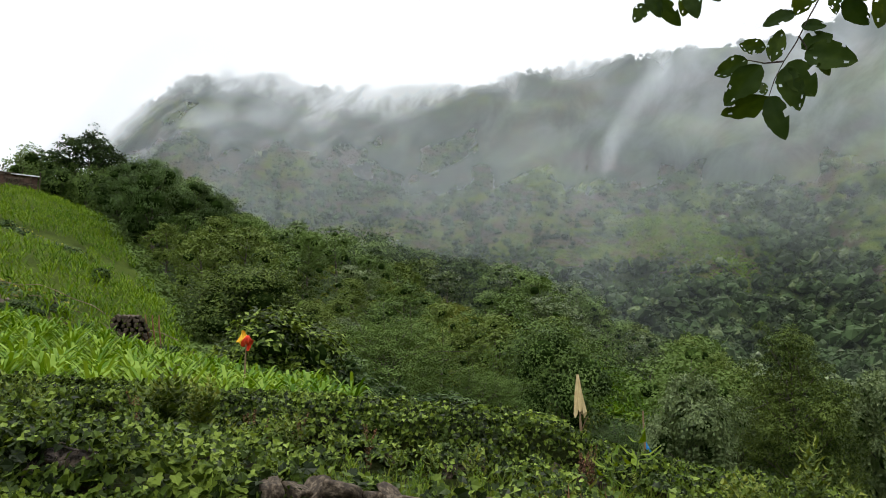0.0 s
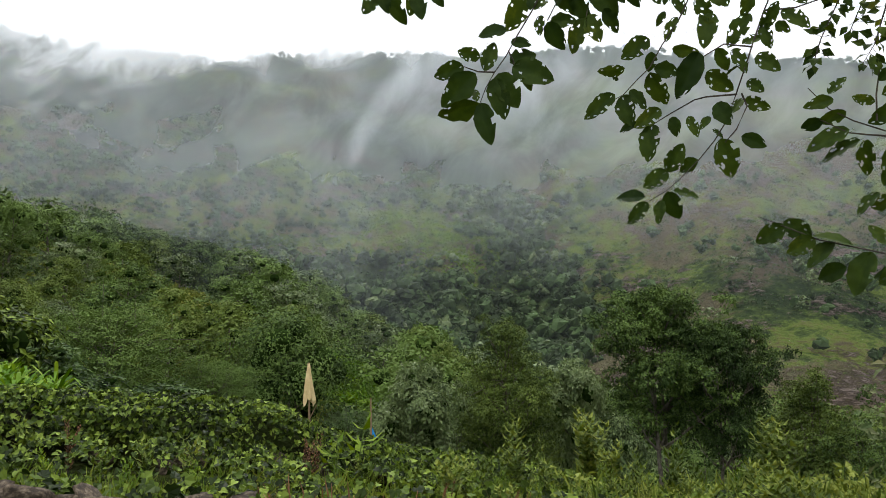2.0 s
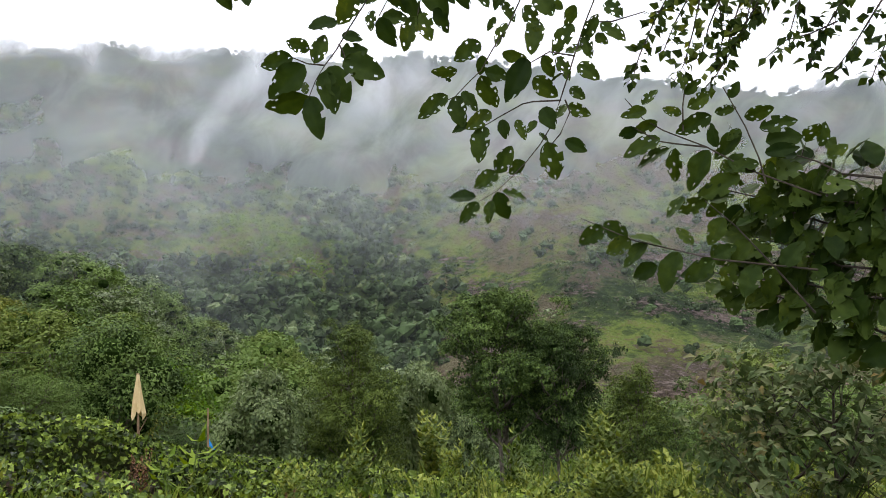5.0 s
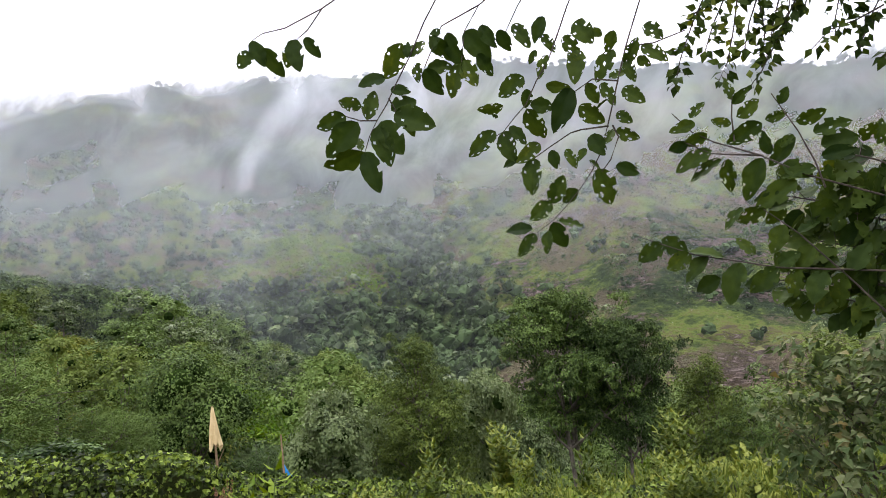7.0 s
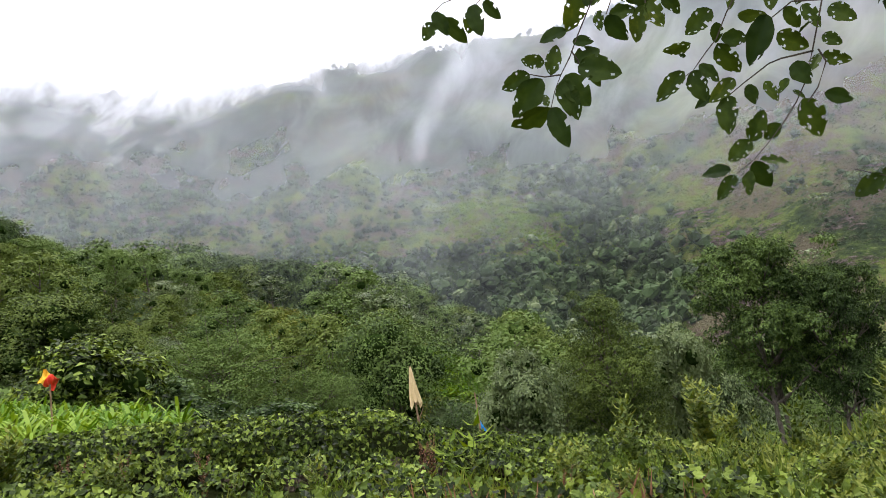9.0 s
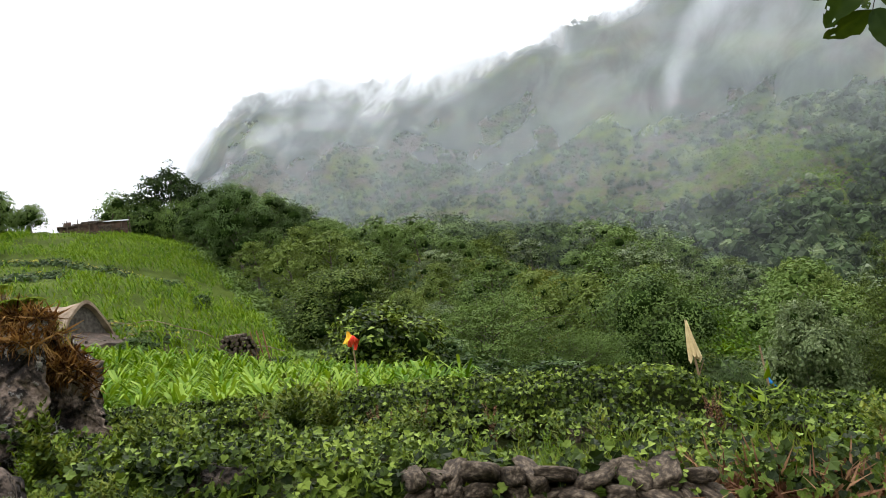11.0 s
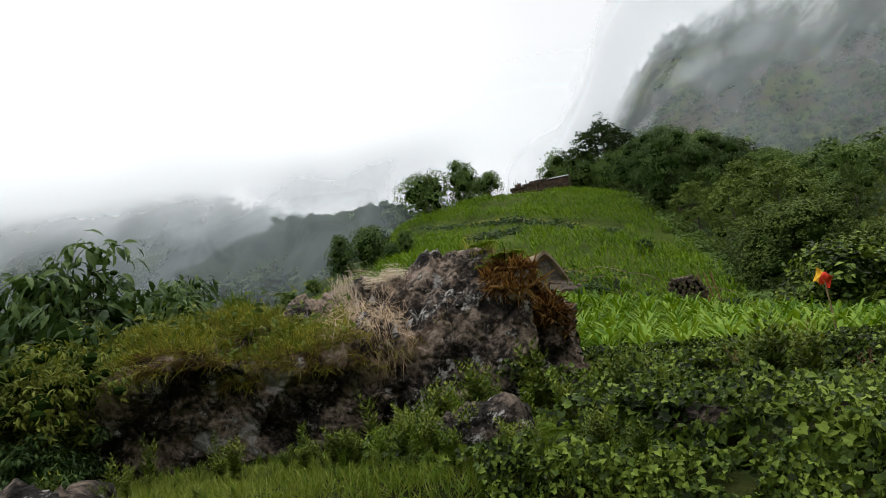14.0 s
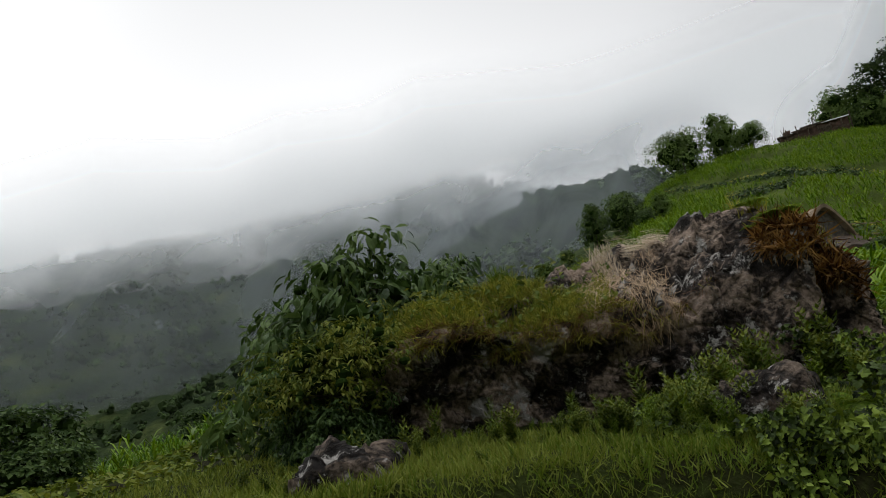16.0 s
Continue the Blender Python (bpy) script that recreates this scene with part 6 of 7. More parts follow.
def lay_straw(name, n, az0, az1, v0, v1, length, label, g, down=0.45, along=0.0, mat=None, cat="straw"):
    """Loose stalks lying criss-cross on the rock."""
    p, nn = on_boulder(n, az0, az1, v0, v1, g)
    p = p + g.normal(size=p.shape) * 0.04 + nn * (0.02 + 0.04 * g.random((n, 1)))
    d = np.cross(nn, g.normal(size=p.shape))
    d = unit(unit(d) * (1 - 0.8 * along) + np.array([0.68, 0.72, 0.0]) * along + [0, 0, -down] + g.normal(size=p.shape) * 0.1)
    ln = length * (0.5 + 0.8 * g.random(n))
    stuff(name, stamp(BLADE, p - d * 0.4 * ln[:, None], d, nn, np.stack([0.3 * ln, ln, 0.8 * ln], 1)), mat or M_STRAW, label, cat)


lay_straw("straw_heap", 1000, 46.6, 52.8, 0.5, 0.74, 0.21, "loose heap of pale dry straw stalks on the boulder", g)
lay_straw("straw_heap", 260, 46.4, 50, 0.44, 0.53, 0.2, "pale straw stalks trailing down the boulder", g, 1.6)
p, _ = on_boulder(170, 33.4, 39.2, 0.47, 0.68, g)
tufts("rusty_grass", p, 18, 0.17, M_RUST, "rust-brown hanging grass on the end of the boulder", g, 0.6, lean=(0.35, -0.6, -0.8), wide=1.4)
p, _ = on_boulder(130, 34.6, 39.4, 0.48, 0.6, g)
tufts("rusty_grass", p, 16, 0.17, M_RUST, "rust-brown dead grass trailing down the boulder", g, 0.45, lean=(0.2, -0.5, -1.9), wide=0.8)
p, _ = on_boulder(46, 34.4, 40, 0.6, 0.84, g)
tufts("boulder_grass", p, 14, 0.12, M_OCHRE, "ochre grass blades over the rusty tuft", g, 0.6, lean=(0.3, -0.3, 0))
for az, v, s in ((37.5, 0.72, 0.55), (36.2, 0.68, 0.5), (38.8, 0.66, 0.6), (38.4, 0.57, 0.55), (39.3, 0.74, 0.5), (37.4, 0.6, 0.5), (36.8, 0.64, 0.5), (38.0, 0.66, 0.6)):
    i, j = int(np.searchsorted(BAZ, az)), int(np.searchsorted(BV, v))
    q = BP[i, j]
    set_plant("fern", FERNS[1], float(q[0]), float(q[1]), s, 40 * az, "pale fern growing on the end of the boulder", "fern", float(q[2]) + 0.05)
# pale bundles of thatch laid on the crest
M_NEWTHATCH = foliage("combed_thatch", (0.42, 0.33, 0.23), (0.6, 0.5, 0.37), (0.75, 0.66, 0.53), through_light=0.1)
lay_straw("thatch_bundle", 800, 46.0, 49.2, 0.76, 0.81, 0.2, "pale mat of combed thatch straw laid over the boulder", g, 0.1, 1.0, M_NEWTHATCH, "thatch")
lay_straw("thatch_bundle", 400, 50.0, 51.2, 0.7, 0.79, 0.2, "pale tuft of thatch straw hanging over the boulder", g, 2.4, 0.3, M_NEWTHATCH, "thatch")


def small_rock(name, x, y, z, sx, sy, sz, turn, seed, label):
    bm = bmesh.new()
    bmesh.ops.create_icosphere(bm, subdivisions=5, radius=1.0)
    o = Vector((seed * 3.1, seed, -seed))
    for v in bm.verts:
        c = v.co.copy()
        m = max(abs(c.x), abs(c.y), abs(c.z))
        c = c.lerp(c / max(m, 1e-3), 0.35)
        f = 1 + 0.2 * noise.noise(c * 1.1 + o) + 0.06 * noise.fractal(c * 4.0 + o, 1.0, 2.0, 4)
        v.co = Vector((c.x * sx, c.y * sy, c.z * sz)) * (f + facets(c + o, 1.3, 0.28) + facets(c + o, 3.2, 0.16))
    me = bpy.data.meshes.new(name)
    bm.to_mesh(me)
    bm.free()
    me.materials.append(M_ROCK2)
    for p in me.polygons:
        p.use_smooth = True
    ob = new(name, me)
    ob.matrix_basis = pose(x, y, z, 0, 0, turn)
    return tagged(ob, label, "boulder")


small_rock("boulder", -3.6, 3.95, 0.66, 0.38, 0.36, 0.5, 25, 3, "grey-brown boulder with lichen, half sunk in the vines")
small_rock("boulder", -4.84, 1.4, 0.72, 0.4, 0.46, 0.4, 60, 7, "dark brown flat-topped rock at the edge of the grass")
small_rock("boulder", -2.15, 4.35, 0.75, 0.22, 0.2, 0.2, 10, 5, "small grey rock among the vines")
small_rock("boulder", -7.6, 5.6, 1.85, 1.1, 0.8, 0.45, 30, 9, "dark flat rock behind the great boulder")

# ---- shrubs beside the boulder ----
K_LAUREL = tree_kind("shrub", "large dark green shrub with long glossy leaves", "shrub", 2.6, 2.5, 4200, 0.2, M_SHRUB, 71, clear=0.1, lobes=18, shape=LAUREL, bark=M_TWIG, spray=8, core=0.35, droop=1.1)
K_LAUREL2 = tree_kind("shrub", "dark green shrub with drooping leaves", "shrub", 2.2, 1.8, 3400, 0.18, M_SHRUB, 72, clear=0.05, lobes=16, shape=LAUREL, bark=M_TWIG, spray=8, core=0.35, droop=1.2)
K_YELLOW = tree_kind("shrub", "yellow-green bushy shrub with small pointed leaves", "shrub", 1.6, 1.7, 4000, 0.08, M_FRESH, 73, clear=0.5, lobes=20, shape=LAUREL, bark=M_TWIG, spray=9, core=0.3, droop=0.7)
for az, r, top, kind, own, turn, wide in ((70.5, 8.4, 3.25, K_LAUREL, 2.6, 0, 0.9), (64.5, 8.9, 2.95, K_LAUREL, 2.6, 100, 0.75), (74, 8.6, 2.7, K_LAUREL2, 2.2, 50, 1.0), (62.3, 9.3, 3.0, K_LAUREL2, 2.2, 10, 0.6),
                                          (72.6, 6.4, 2.25, K_YELLOW, 1.6, 0, 0.8), (75.2, 6.7, 2.0, K_YELLOW, 1.6, 140, 0.8), (70.4, 6.95, 2.3, K_YELLOW, 1.6, 60, 0.55), (73.6, 6.1, 1.5, K_LAUREL2, 2.2, 70, 1.1), (76.2, 6.5, 1.45, K_LAUREL2, 2.2, 150, 1.1), (71.4, 6.5, 1.5, K_LAUREL2, 2.2, 250, 0.9), (76, 7.0, 1.7, K_LAUREL2, 2.2, 200, 0.8), (78.5, 8.2, 1.2, K_LAUREL2, 2.2, 20, 0.7)):
    x, y = polar(az, r)
    g0 = float(near_height(x, y))
    ob = plant(kind, x, y, (top - g0) / own, turn, z=g0 - 0.05, wide=wide)
# slope that falls away beyond the shrubs
az, r = g.uniform(72, 105, 1300), g.uniform(8, 24, 1300)
shrubs("slope_grass", -np.sin(np.radians(az)) * r, np.cos(np.radians(az)) * r, 0.12 + 0.012 * r * g.random(1300), 14, 0.1, M_WEED, "dark green grass and herbs on the falling slope", g, flat=0.8)
az, r = g.uniform(75, 90, 260), g.uniform(15, 22, 260)
x, y = -np.sin(np.radians(az)) * r, np.cos(np.radians(az)) * r
a = g.uniform(0, 6.3, 260)
stuff("maize", stamp(maize_plant(0.9, 331, 7, 3), np.stack([x, y, rough_land(x, y)], 1), np.stack([np.cos(a), np.sin(a), 0 * a], 1), np.tile([0, 0, 1.0], (260, 1)), g.uniform(0.5, 0.9, 260)), M_MAIZE, "young maize on the falling slope", "maize")
for az, r, s in ((93, 15, 0.7), (95, 13, 0.6), (91.5, 18, 0.55), (82, 26, 0.5), (79, 30, 0.6), (86, 28, 0.5)):
    plant(K_BUSH, *polar(az, r), s, az * 7, "dark green bush on the falling slope")
# land behind the boulder
az, r = g.uniform(44, 74, 1500), g.uniform(9.5, 60, 1500)
shrubs("slope_grass", -np.sin(np.radians(az)) * r, np.cos(np.radians(az)) * r, 0.2 + 0.012 * r * g.random(1500), 16, 0.16, M_GRASS, "grassy slope behind the boulder", g, flat=0.7)

# ---- hut ----
M_THATCH = surface("weathered_thatch", [(0.3, (0.11, 0.08, 0.052)), (0.5, (0.23, 0.175, 0.118)), (0.7, (0.36, 0.285, 0.2))], 2.5, 40, bump=0.9, bump_scale=45, bump_dist=0.03)
M_THATCH_OLD = surface("dark_thatch", [(0.3, (0.03, 0.022, 0.016)), (0.5, (0.065, 0.048, 0.036)), (0.7, (0.12, 0.09, 0.065))], 3, 40, bump=0.9, bump_scale=45, bump_dist=0.03)
M_WOOD = surface("grey_old_wood", [(0.3, (0.03, 0.022, 0.016)), (0.5, (0.08, 0.06, 0.042)), (0.7, (0.15, 0.12, 0.085))], 6, 60, bump=0.5)
M_WEAVE = surface("woven_bamboo", [(0.3, (0.05, 0.045, 0.038)), (0.5, (0.1, 0.09, 0.075)), (0.7, (0.16, 0.145, 0.12))], 9, 70, bump=0.8, bump_scale=60, bump_dist=0.02)


def box(w, d, h, x=0.0, y=0.0, z=0.0):
    v = np.array([(a, b, c) for a in (-0.5, 0.5) for b in (-0.5, 0.5) for c in (-0.5, 0.5)]) * [w, d, h] + [x, y, z]
    return v, np.array([(0, 1, 3, 2), (4, 6, 7, 5), (0, 4, 5, 1), (2, 3, 7, 6), (0, 2, 6, 4), (1, 5, 7, 3)])


def arch(y):
    """Height of the pointed thatch arch over its foot, half width 1.05."""
    return 1.05 * np.maximum(0, 1 - (np.abs(y) / 1.05) ** 1.7)


hx, hy = polar(33.6, 27.2)
HUT = thing("granary_hut", "small thatched hut with an arched roof, lean-to porch and slatted walls", "hut", at_place=pose(hx, hy, 2.32, 0, 0, -8) @ Matrix.Diagonal((1.12, 1.1, 1.06, 1)))
ys = np.linspace(-1.12, 1.12, 25)
pieces = []
for k, (x0, x1, off) in enumerate(((-2.3, 0.0, 0.0),)):
    xs = np.linspace(x0, x1 + 0.1, 14)
    X, Y = np.meshgrid(xs, ys, indexing="ij")
    sag = 0.06 * np.sin(3 * X) + 0.02 * np.sin(11 * X + 7 * Y)
    for lift, flip in ((0.13, False), (0.0, True)):
        Zt = 1.28 + arch(Y) + lift + sag - np.maximum(0, np.abs(Y) - 1.0) * 0.9
        i = np.arange(13)[:, None] * 25 + np.arange(24)[None]
        f = np.stack([i, i + 25, i + 26, i + 1], -1).reshape(-1, 4)
        pieces.append((np.stack([X, Y, Zt], -1).reshape(-1, 3), f[:, ::-1] if flip else f))
    edge_t, edge_b = pieces[0][0].reshape(14, 25, 3)[-1], pieces[1][0].reshape(14, 25, 3)[-1]
    ev = np.concatenate([edge_t, edge_b])
    e = np.arange(24)
    pieces.append((ev, np.stack([e, e + 25, e + 26, e + 1], -1)))
part("roof", merge(pieces), M_THATCH, HUT, "arched straw thatch")
gy = np.linspace(-1.0, 1.0, 21)
gv = np.concatenate([np.stack([0 * gy - 0.08, gy, 0 * gy + 1.2], 1), np.stack([0 * gy - 0.08, gy, 1.29 + arch(gy)], 1)])
e = np.arange(20)
part("gable", (gv, np.stack([e, e + 1, e + 22, e + 21], -1)), M_WEAVE, HUT, "woven grey bamboo gable")
part("wall", merge([box(2.1, 0.06, 1.3, -1.15, -0.9, 0.6), box(2.1, 0.06, 1.3, -1.15, 0.9, 0.6), box(0.06, 1.8, 1.3, -2.2, 0, 0.6), box(0.06, 1.8, 1.3, -0.1, 0, 0.6)]), M_WOOD, HUT, "dark timber walls")
pv, pf = [], []
xs, yy = np.linspace(-0.15, 1.15, 9), np.linspace(-1.35, 1.35, 15)
X, Y = np.meshgrid(xs, yy, indexing="ij")
top = np.stack([X, Y, 1.42 - 0.42 * X - 0.05 * Y * Y + 0.03 * np.sin(9 * Y)], -1).reshape(-1, 3)
i = np.arange(8)[:, None] * 15 + np.arange(14)[None]
f = np.stack([i, i + 15, i + 16, i + 1], -1).reshape(-1, 4)
rim = np.arange(14) + 8 * 15
part("porch_roof", merge([(top, f), (top - [0, 0, 0.14], f[:, ::-1]), (np.concatenate([top[120:135], top[120:135] - [0, 0, 0.14]]), np.stack([np.arange(14), np.arange(14) + 15, np.arange(14) + 16, np.arange(14) + 1], -1)),
                         (np.concatenate([top[::15], top[::15] - [0, 0, 0.14]]), np.stack([np.arange(8), np.arange(8) + 1, np.arange(8) + 10, np.arange(8) + 9], -1))]), M_THATCH_OLD, HUT, "dark thatched lean-to roof")
for y in (-1.15, -0.4, 0.4, 1.15):
    part("post", tubes([[(0.95, y, -0.3, 0.055), (0.97, y + 0.02, 0.4, 0.05), (0.95, y, 1.05, 0.045)]], 7), M_WOOD, HUT)
slat = mesh_of("slat", *box(0.03, 2.2, 0.035), M_WOOD)
for k in range(7):
    ob = part("slat", slat, None, HUT)
    ob.matrix_basis = pose(0.9, 0, 0.02 + 0.11 * k, 0, 0, 0)
for k in range(6):
    ob = part("slat", slat, None, HUT)
    ob.matrix_basis = pose(0.4, -1.12, 0.02 + 0.11 * k, 0, 0, 90) @ Matrix.Diagonal((1, 0.5, 1, 1))

# ---- firewood, sticks, rails ----
fx, fy = polar(23.4, 27)
fz = float(rough_land(fx, fy)[0])
PILE = thing("woodpile", "rounded stack of dark split firewood", "woodpile", at_place=pose(fx, fy, fz, 0, 0, 23) @ Matrix.Diagonal((1.4, 1.2, 1.6, 1)))
log = mesh_of("log", *tubes([[(0, -0.4, 0, 0.0), (0, -0.39, 0, 0.045), (0.01, 0, 0.01, 0.05), (0, 0.39, 0, 0.045), (0, 0.4, 0, 0.0)]], 7), M_WOOD)
g = np.random.default_rng(17)
for row in range(9):
    half = 0.52 * math.sqrt(max(0.05, 1 - (row / 9.2) ** 2))
    for x in np.arange(-half, half + 0.01, 0.105):
        ob = part("log", log, None, PILE)
        ob.matrix_basis = pose(x + 0.02 * g.random(), 0.05 * g.normal(), 0.05 + 0.093 * row, g.uniform(-4, 4), g.uniform(-30, 30), g.uniform(-8, 8))
for k in range(5):
    part("stick", tubes([[(0.3 + 0.12 * k, -0.35, -0.05, 0.022), (0.15 + 0.13 * k, -0.2, 0.45 + 0.05 * k, 0.02), (0.02 + 0.16 * k, -0.1, 0.85, 0.012)]], 5), M_DRY, PILE, "leaning pale stick")
STAKES = thing("stake_fence", "loose row of thin grey stakes along the field", "fence")
for k in range(34):
    az, r = 18.3 + 13.0 * k / 33 + g.uniform(-0.15, 0.15), 26.2 + 0.4 * g.random()
    x, y = polar(az, r)
    z = float(rough_land(x, y)[0])
    h = g.uniform(0.35, 0.8)
    part("stake", tubes([[(x, y, z - 0.1, 0.022), (x + g.normal() * 0.06, y + g.normal() * 0.06, z + h, 0.014)]], 5), M_WOOD, STAKES)
for k in range(9):
    az, r = 24.5 + 8 * g.random(), 26.0 + 0.5 * g.random()
    x, y = polar(az, r)
    z = float(rough_land(x, y)[0]) + 0.15 + 0.2 * g.random()
    part("pole", tubes([[(x - 0.9, y - 0.35, z + g.normal() * 0.08, 0.025), (x, y, z + 0.02, 0.024), (x + 0.9, y + 0.4, z + g.normal() * 0.08, 0.018)]], 5), M_WOOD, STAKES, "fallen pale pole")
RAIL = thing("rail_fence", "low fence of long bamboo rails at the foot of the field", "fence")
for lift in (0.35, 0.75):
    line = []
    for az in np.linspace(20, 33, 12):
        x, y = polar(az, 29.3)
        line.append((x, y, float(rough_land(x, y)[0]) + lift + 0.05 * math.sin(az * 3), 0.018))
    part("rail", tubes([line], 5), M_THATCH, RAIL)
for az in np.linspace(21, 32, 4):
    x, y = polar(az, 29.35)
    z = float(rough_land(x, y)[0])
    part("post", tubes([[(x, y, z - 0.1, 0.022), (x, y, z + 0.8, 0.018)]], 5), M_WOOD, RAIL)
for az, r, s in ((27.8, 25.8, 1.6), (28.6, 25.6, 1.4), (27.2, 25.9, 1.3), (29.2, 26, 1.2)):
    set_plant("dock", DOCK[0], *polar(az, r), s, az * 50, "dry rust-brown seeding stems by the field", "dock")
for az, r, s in ((30.6, 24.6, 0.4), (29.6, 25.0, 0.36), (31.6, 24.3, 0.33), (26.4, 25.3, 0.3), (20.5, 26, 0.35)):
    plant(K_BUSH, *polar(az, r), s, az * 30, "small leafy bush beside the hut")

# ---- house on the skyline ----
M_TIN = surface("pale_tin_sheet", [(0.3, (0.45, 0.46, 0.47)), (0.7, (0.72, 0.73, 0.74))], 1.5, 20, rough=0.5, bump=0.2)
M_MUD = surface("brown_mud_wall", [(0.3, (0.04, 0.025, 0.018)), (0.5, (0.09, 0.055, 0.04)), (0.7, (0.16, 0.1, 0.075))], 2, 20, bump=0.6)
cx, cy = polar(31.9, 89)
cz = float(rough_land(cx, cy)[0])
HOUSE = thing("farmhouse", "low brown farmhouse with pale tin roof sheets on the hilltop", "house", at_place=pose(cx, cy, cz - 0.2, 0, 0, 31) @ Matrix.Diagonal((1.05, 1.0, 1.0, 1)))
part("wall", merge([box(5.2, 2.6, 1.6, 0, 0, 0.8), box(2.0, 1.6, 1.2, -3.0, -0.4, 0.6)]), M_MUD, HOUSE)
tin = merge([box(2.6, 3.2, 0.08, 1.5, 0, 1.95), box(1.2, 2.2, 0.07, -1.6, 0.2, 1.9)])
tin[0][:, 2] += 0.24 * tin[0][:, 1]
part("roof", tin, M_TIN, HOUSE, "pale tin roof sheet")
part("roof", merge([box(2.6, 3.0, 0.16, -0.6, 0, 1.66), box(2.3, 2.0, 0.16, -3.1, -0.4, 1.3)]), M_THATCH_OLD, HOUSE, "dark old thatch")
for x in (-4.0, -3.3, -2.2, -1.2, -0.2, 0.9, 2.0, 2.8):
    part("post", tubes([[(x, -1.6, -0.2, 0.07), (x + 0.05 * math.sin(9 * x), -1.6, 1.7 + 0.35 * math.sin(5 * x), 0.05)]], 5), M_WOOD, HOUSE)
for k, (x, z, w, lean) in enumerate(((-2.9, 0.5, 1.9, 4), (-2.4, 0.9, 1.6, -6), (-0.5, 0.45, 2.2, 2), (0.6, 1.1, 1.8, -3), (1.9, 0.6, 1.6, 5), (-1.6, 1.45, 2.4, -2))):
    ob = part("rail", box(w, 0.07, 0.12), M_WOOD, HOUSE)
    ob.matrix_basis = pose(x, -1.68, z, 0, lean, 0)
for k, (x, h, lean) in enumerate(((-3.9, 2.5, 12), (-3.4, 2.2, -9), (-0.9, 2.7, 7), (0.2, 2.5, -14), (1.0, 2.6, 5))):
    ob = part("pole", tubes([[(0, 0, 0, 0.05), (0.06, 0, h * 0.5, 0.045), (0, 0, h, 0.025)]], 5), M_WOOD, HOUSE)
    ob.matrix_basis = pose(x, -1.0, 0, 0, lean, 0)
part("doorway", box(0.9, 0.1, 1.2, 0.4, -1.31, 0.65), M_WOOD, HOUSE, "dark wooden door")
for k in range(16):
    part("stacked_log", tubes([[(-4.2 + 0.3 * (k % 8), -1.7, 0.15 + 0.22 * (k // 8), 0.11), (-4.2 + 0.3 * (k % 8), -1.0, 0.15 + 0.22 * (k // 8), 0.1)]], 6), M_WOOD, HOUSE)
part("chimney_stub", merge([box(0.5, 0.4, 1.3, -3.4, 0.2, 1.4), box(0.35, 0.3, 0.5, -3.1, 0.2, 1.9)]), M_MUD, HOUSE)
YARD = thing("yard_fence", "ragged fence of thin stakes on the skyline", "fence")
for k in range(26):
    x, y = polar(33.4 + 3.2 * k / 25, 89 + g.random())
    z = float(rough_land(x, y)[0])
    part("stake", tubes([[(x, y, z - 0.2, 0.04), (x + 0.1 * g.normal(), y, z + g.uniform(0.6, 1.3), 0.02)]], 4), M_WOOD, YARD)


# ---- flags ----
def cloth(name, r0, r1, drop, mat_pairs, parent, top, folds, seed, flare=(0.02, 0.11)):
    """A cloth bunched round the pole's head, hanging in folds."""
    nu, nv = 72, 24
    u, v = np.meshgrid(np.linspace(0, 2 * np.pi, nu, endpoint=False), np.linspace(0, 1, nv), indexing="ij")
    rad = flare[0] + (flare[1] - flare[0]) * v ** 0.8 * (1 + (0.34 * np.sin(folds * u + seed + 1.5 * v) + 0.16 * np.sin(11 * u - 3 * v)) * v)
    z = top - drop * v * (1 + 0.1 * np.sin(2 * u + seed) + 0.06 * np.sin(7 * u))
    p = np.stack([rad * np.cos(u) * r0, rad * np.sin(u) * r1, z], -1).reshape(-1, 3)
    i = np.arange(nu)[:, None] * nv + np.arange(nv - 1)[None]
    j = ((np.arange(nu) + 1) % nu)[:, None] * nv + np.arange(nv - 1)[None]
    return part(name, mesh_of(name, p, np.stack([i, j, j + 1, i + 1], -1).reshape(-1, 4), mat_pairs, True), None, parent)


def fabric(name, a, b):
    m = surface(name, [(0.3, a), (0.7, b)], 9, 120, rough=0.8, bump=0.3, bump_dist=0.004)
    return m


M_CREAM = fabric("faded_yellow_cloth", (0.5, 0.37, 0.17), (0.72, 0.58, 0.32))
M_RED = fabric("red_orange_cloth", (0.6, 0.03, 0.015), (0.75, 0.09, 0.03))
M_YEL = fabric("bright_yellow_cloth", (0.75, 0.42, 0.02), (0.85, 0.55, 0.05))
M_BLUE = fabric("bright_blue_cloth", (0.015, 0.2, 0.6), (0.03, 0.32, 0.75))
M_POLE = surface("bamboo_pole", [(0.3, (0.14, 0.09, 0.05)), (0.7, (0.3, 0.21, 0.12))], 5, 60, bump=0.3)


def flagpole(name, x, y, z, h, label, lean=0.0):
    ob = thing(name, label, "flag", "flags of the terrace", pose(x, y, z, 0, lean, 0))
    part("pole", tubes([[(0, 0, 0, 0.016), (0.005, 0, h * 0.5, 0.014), (0, 0, h, 0.01)]], 7), M_POLE, ob, "bamboo pole")
    return ob


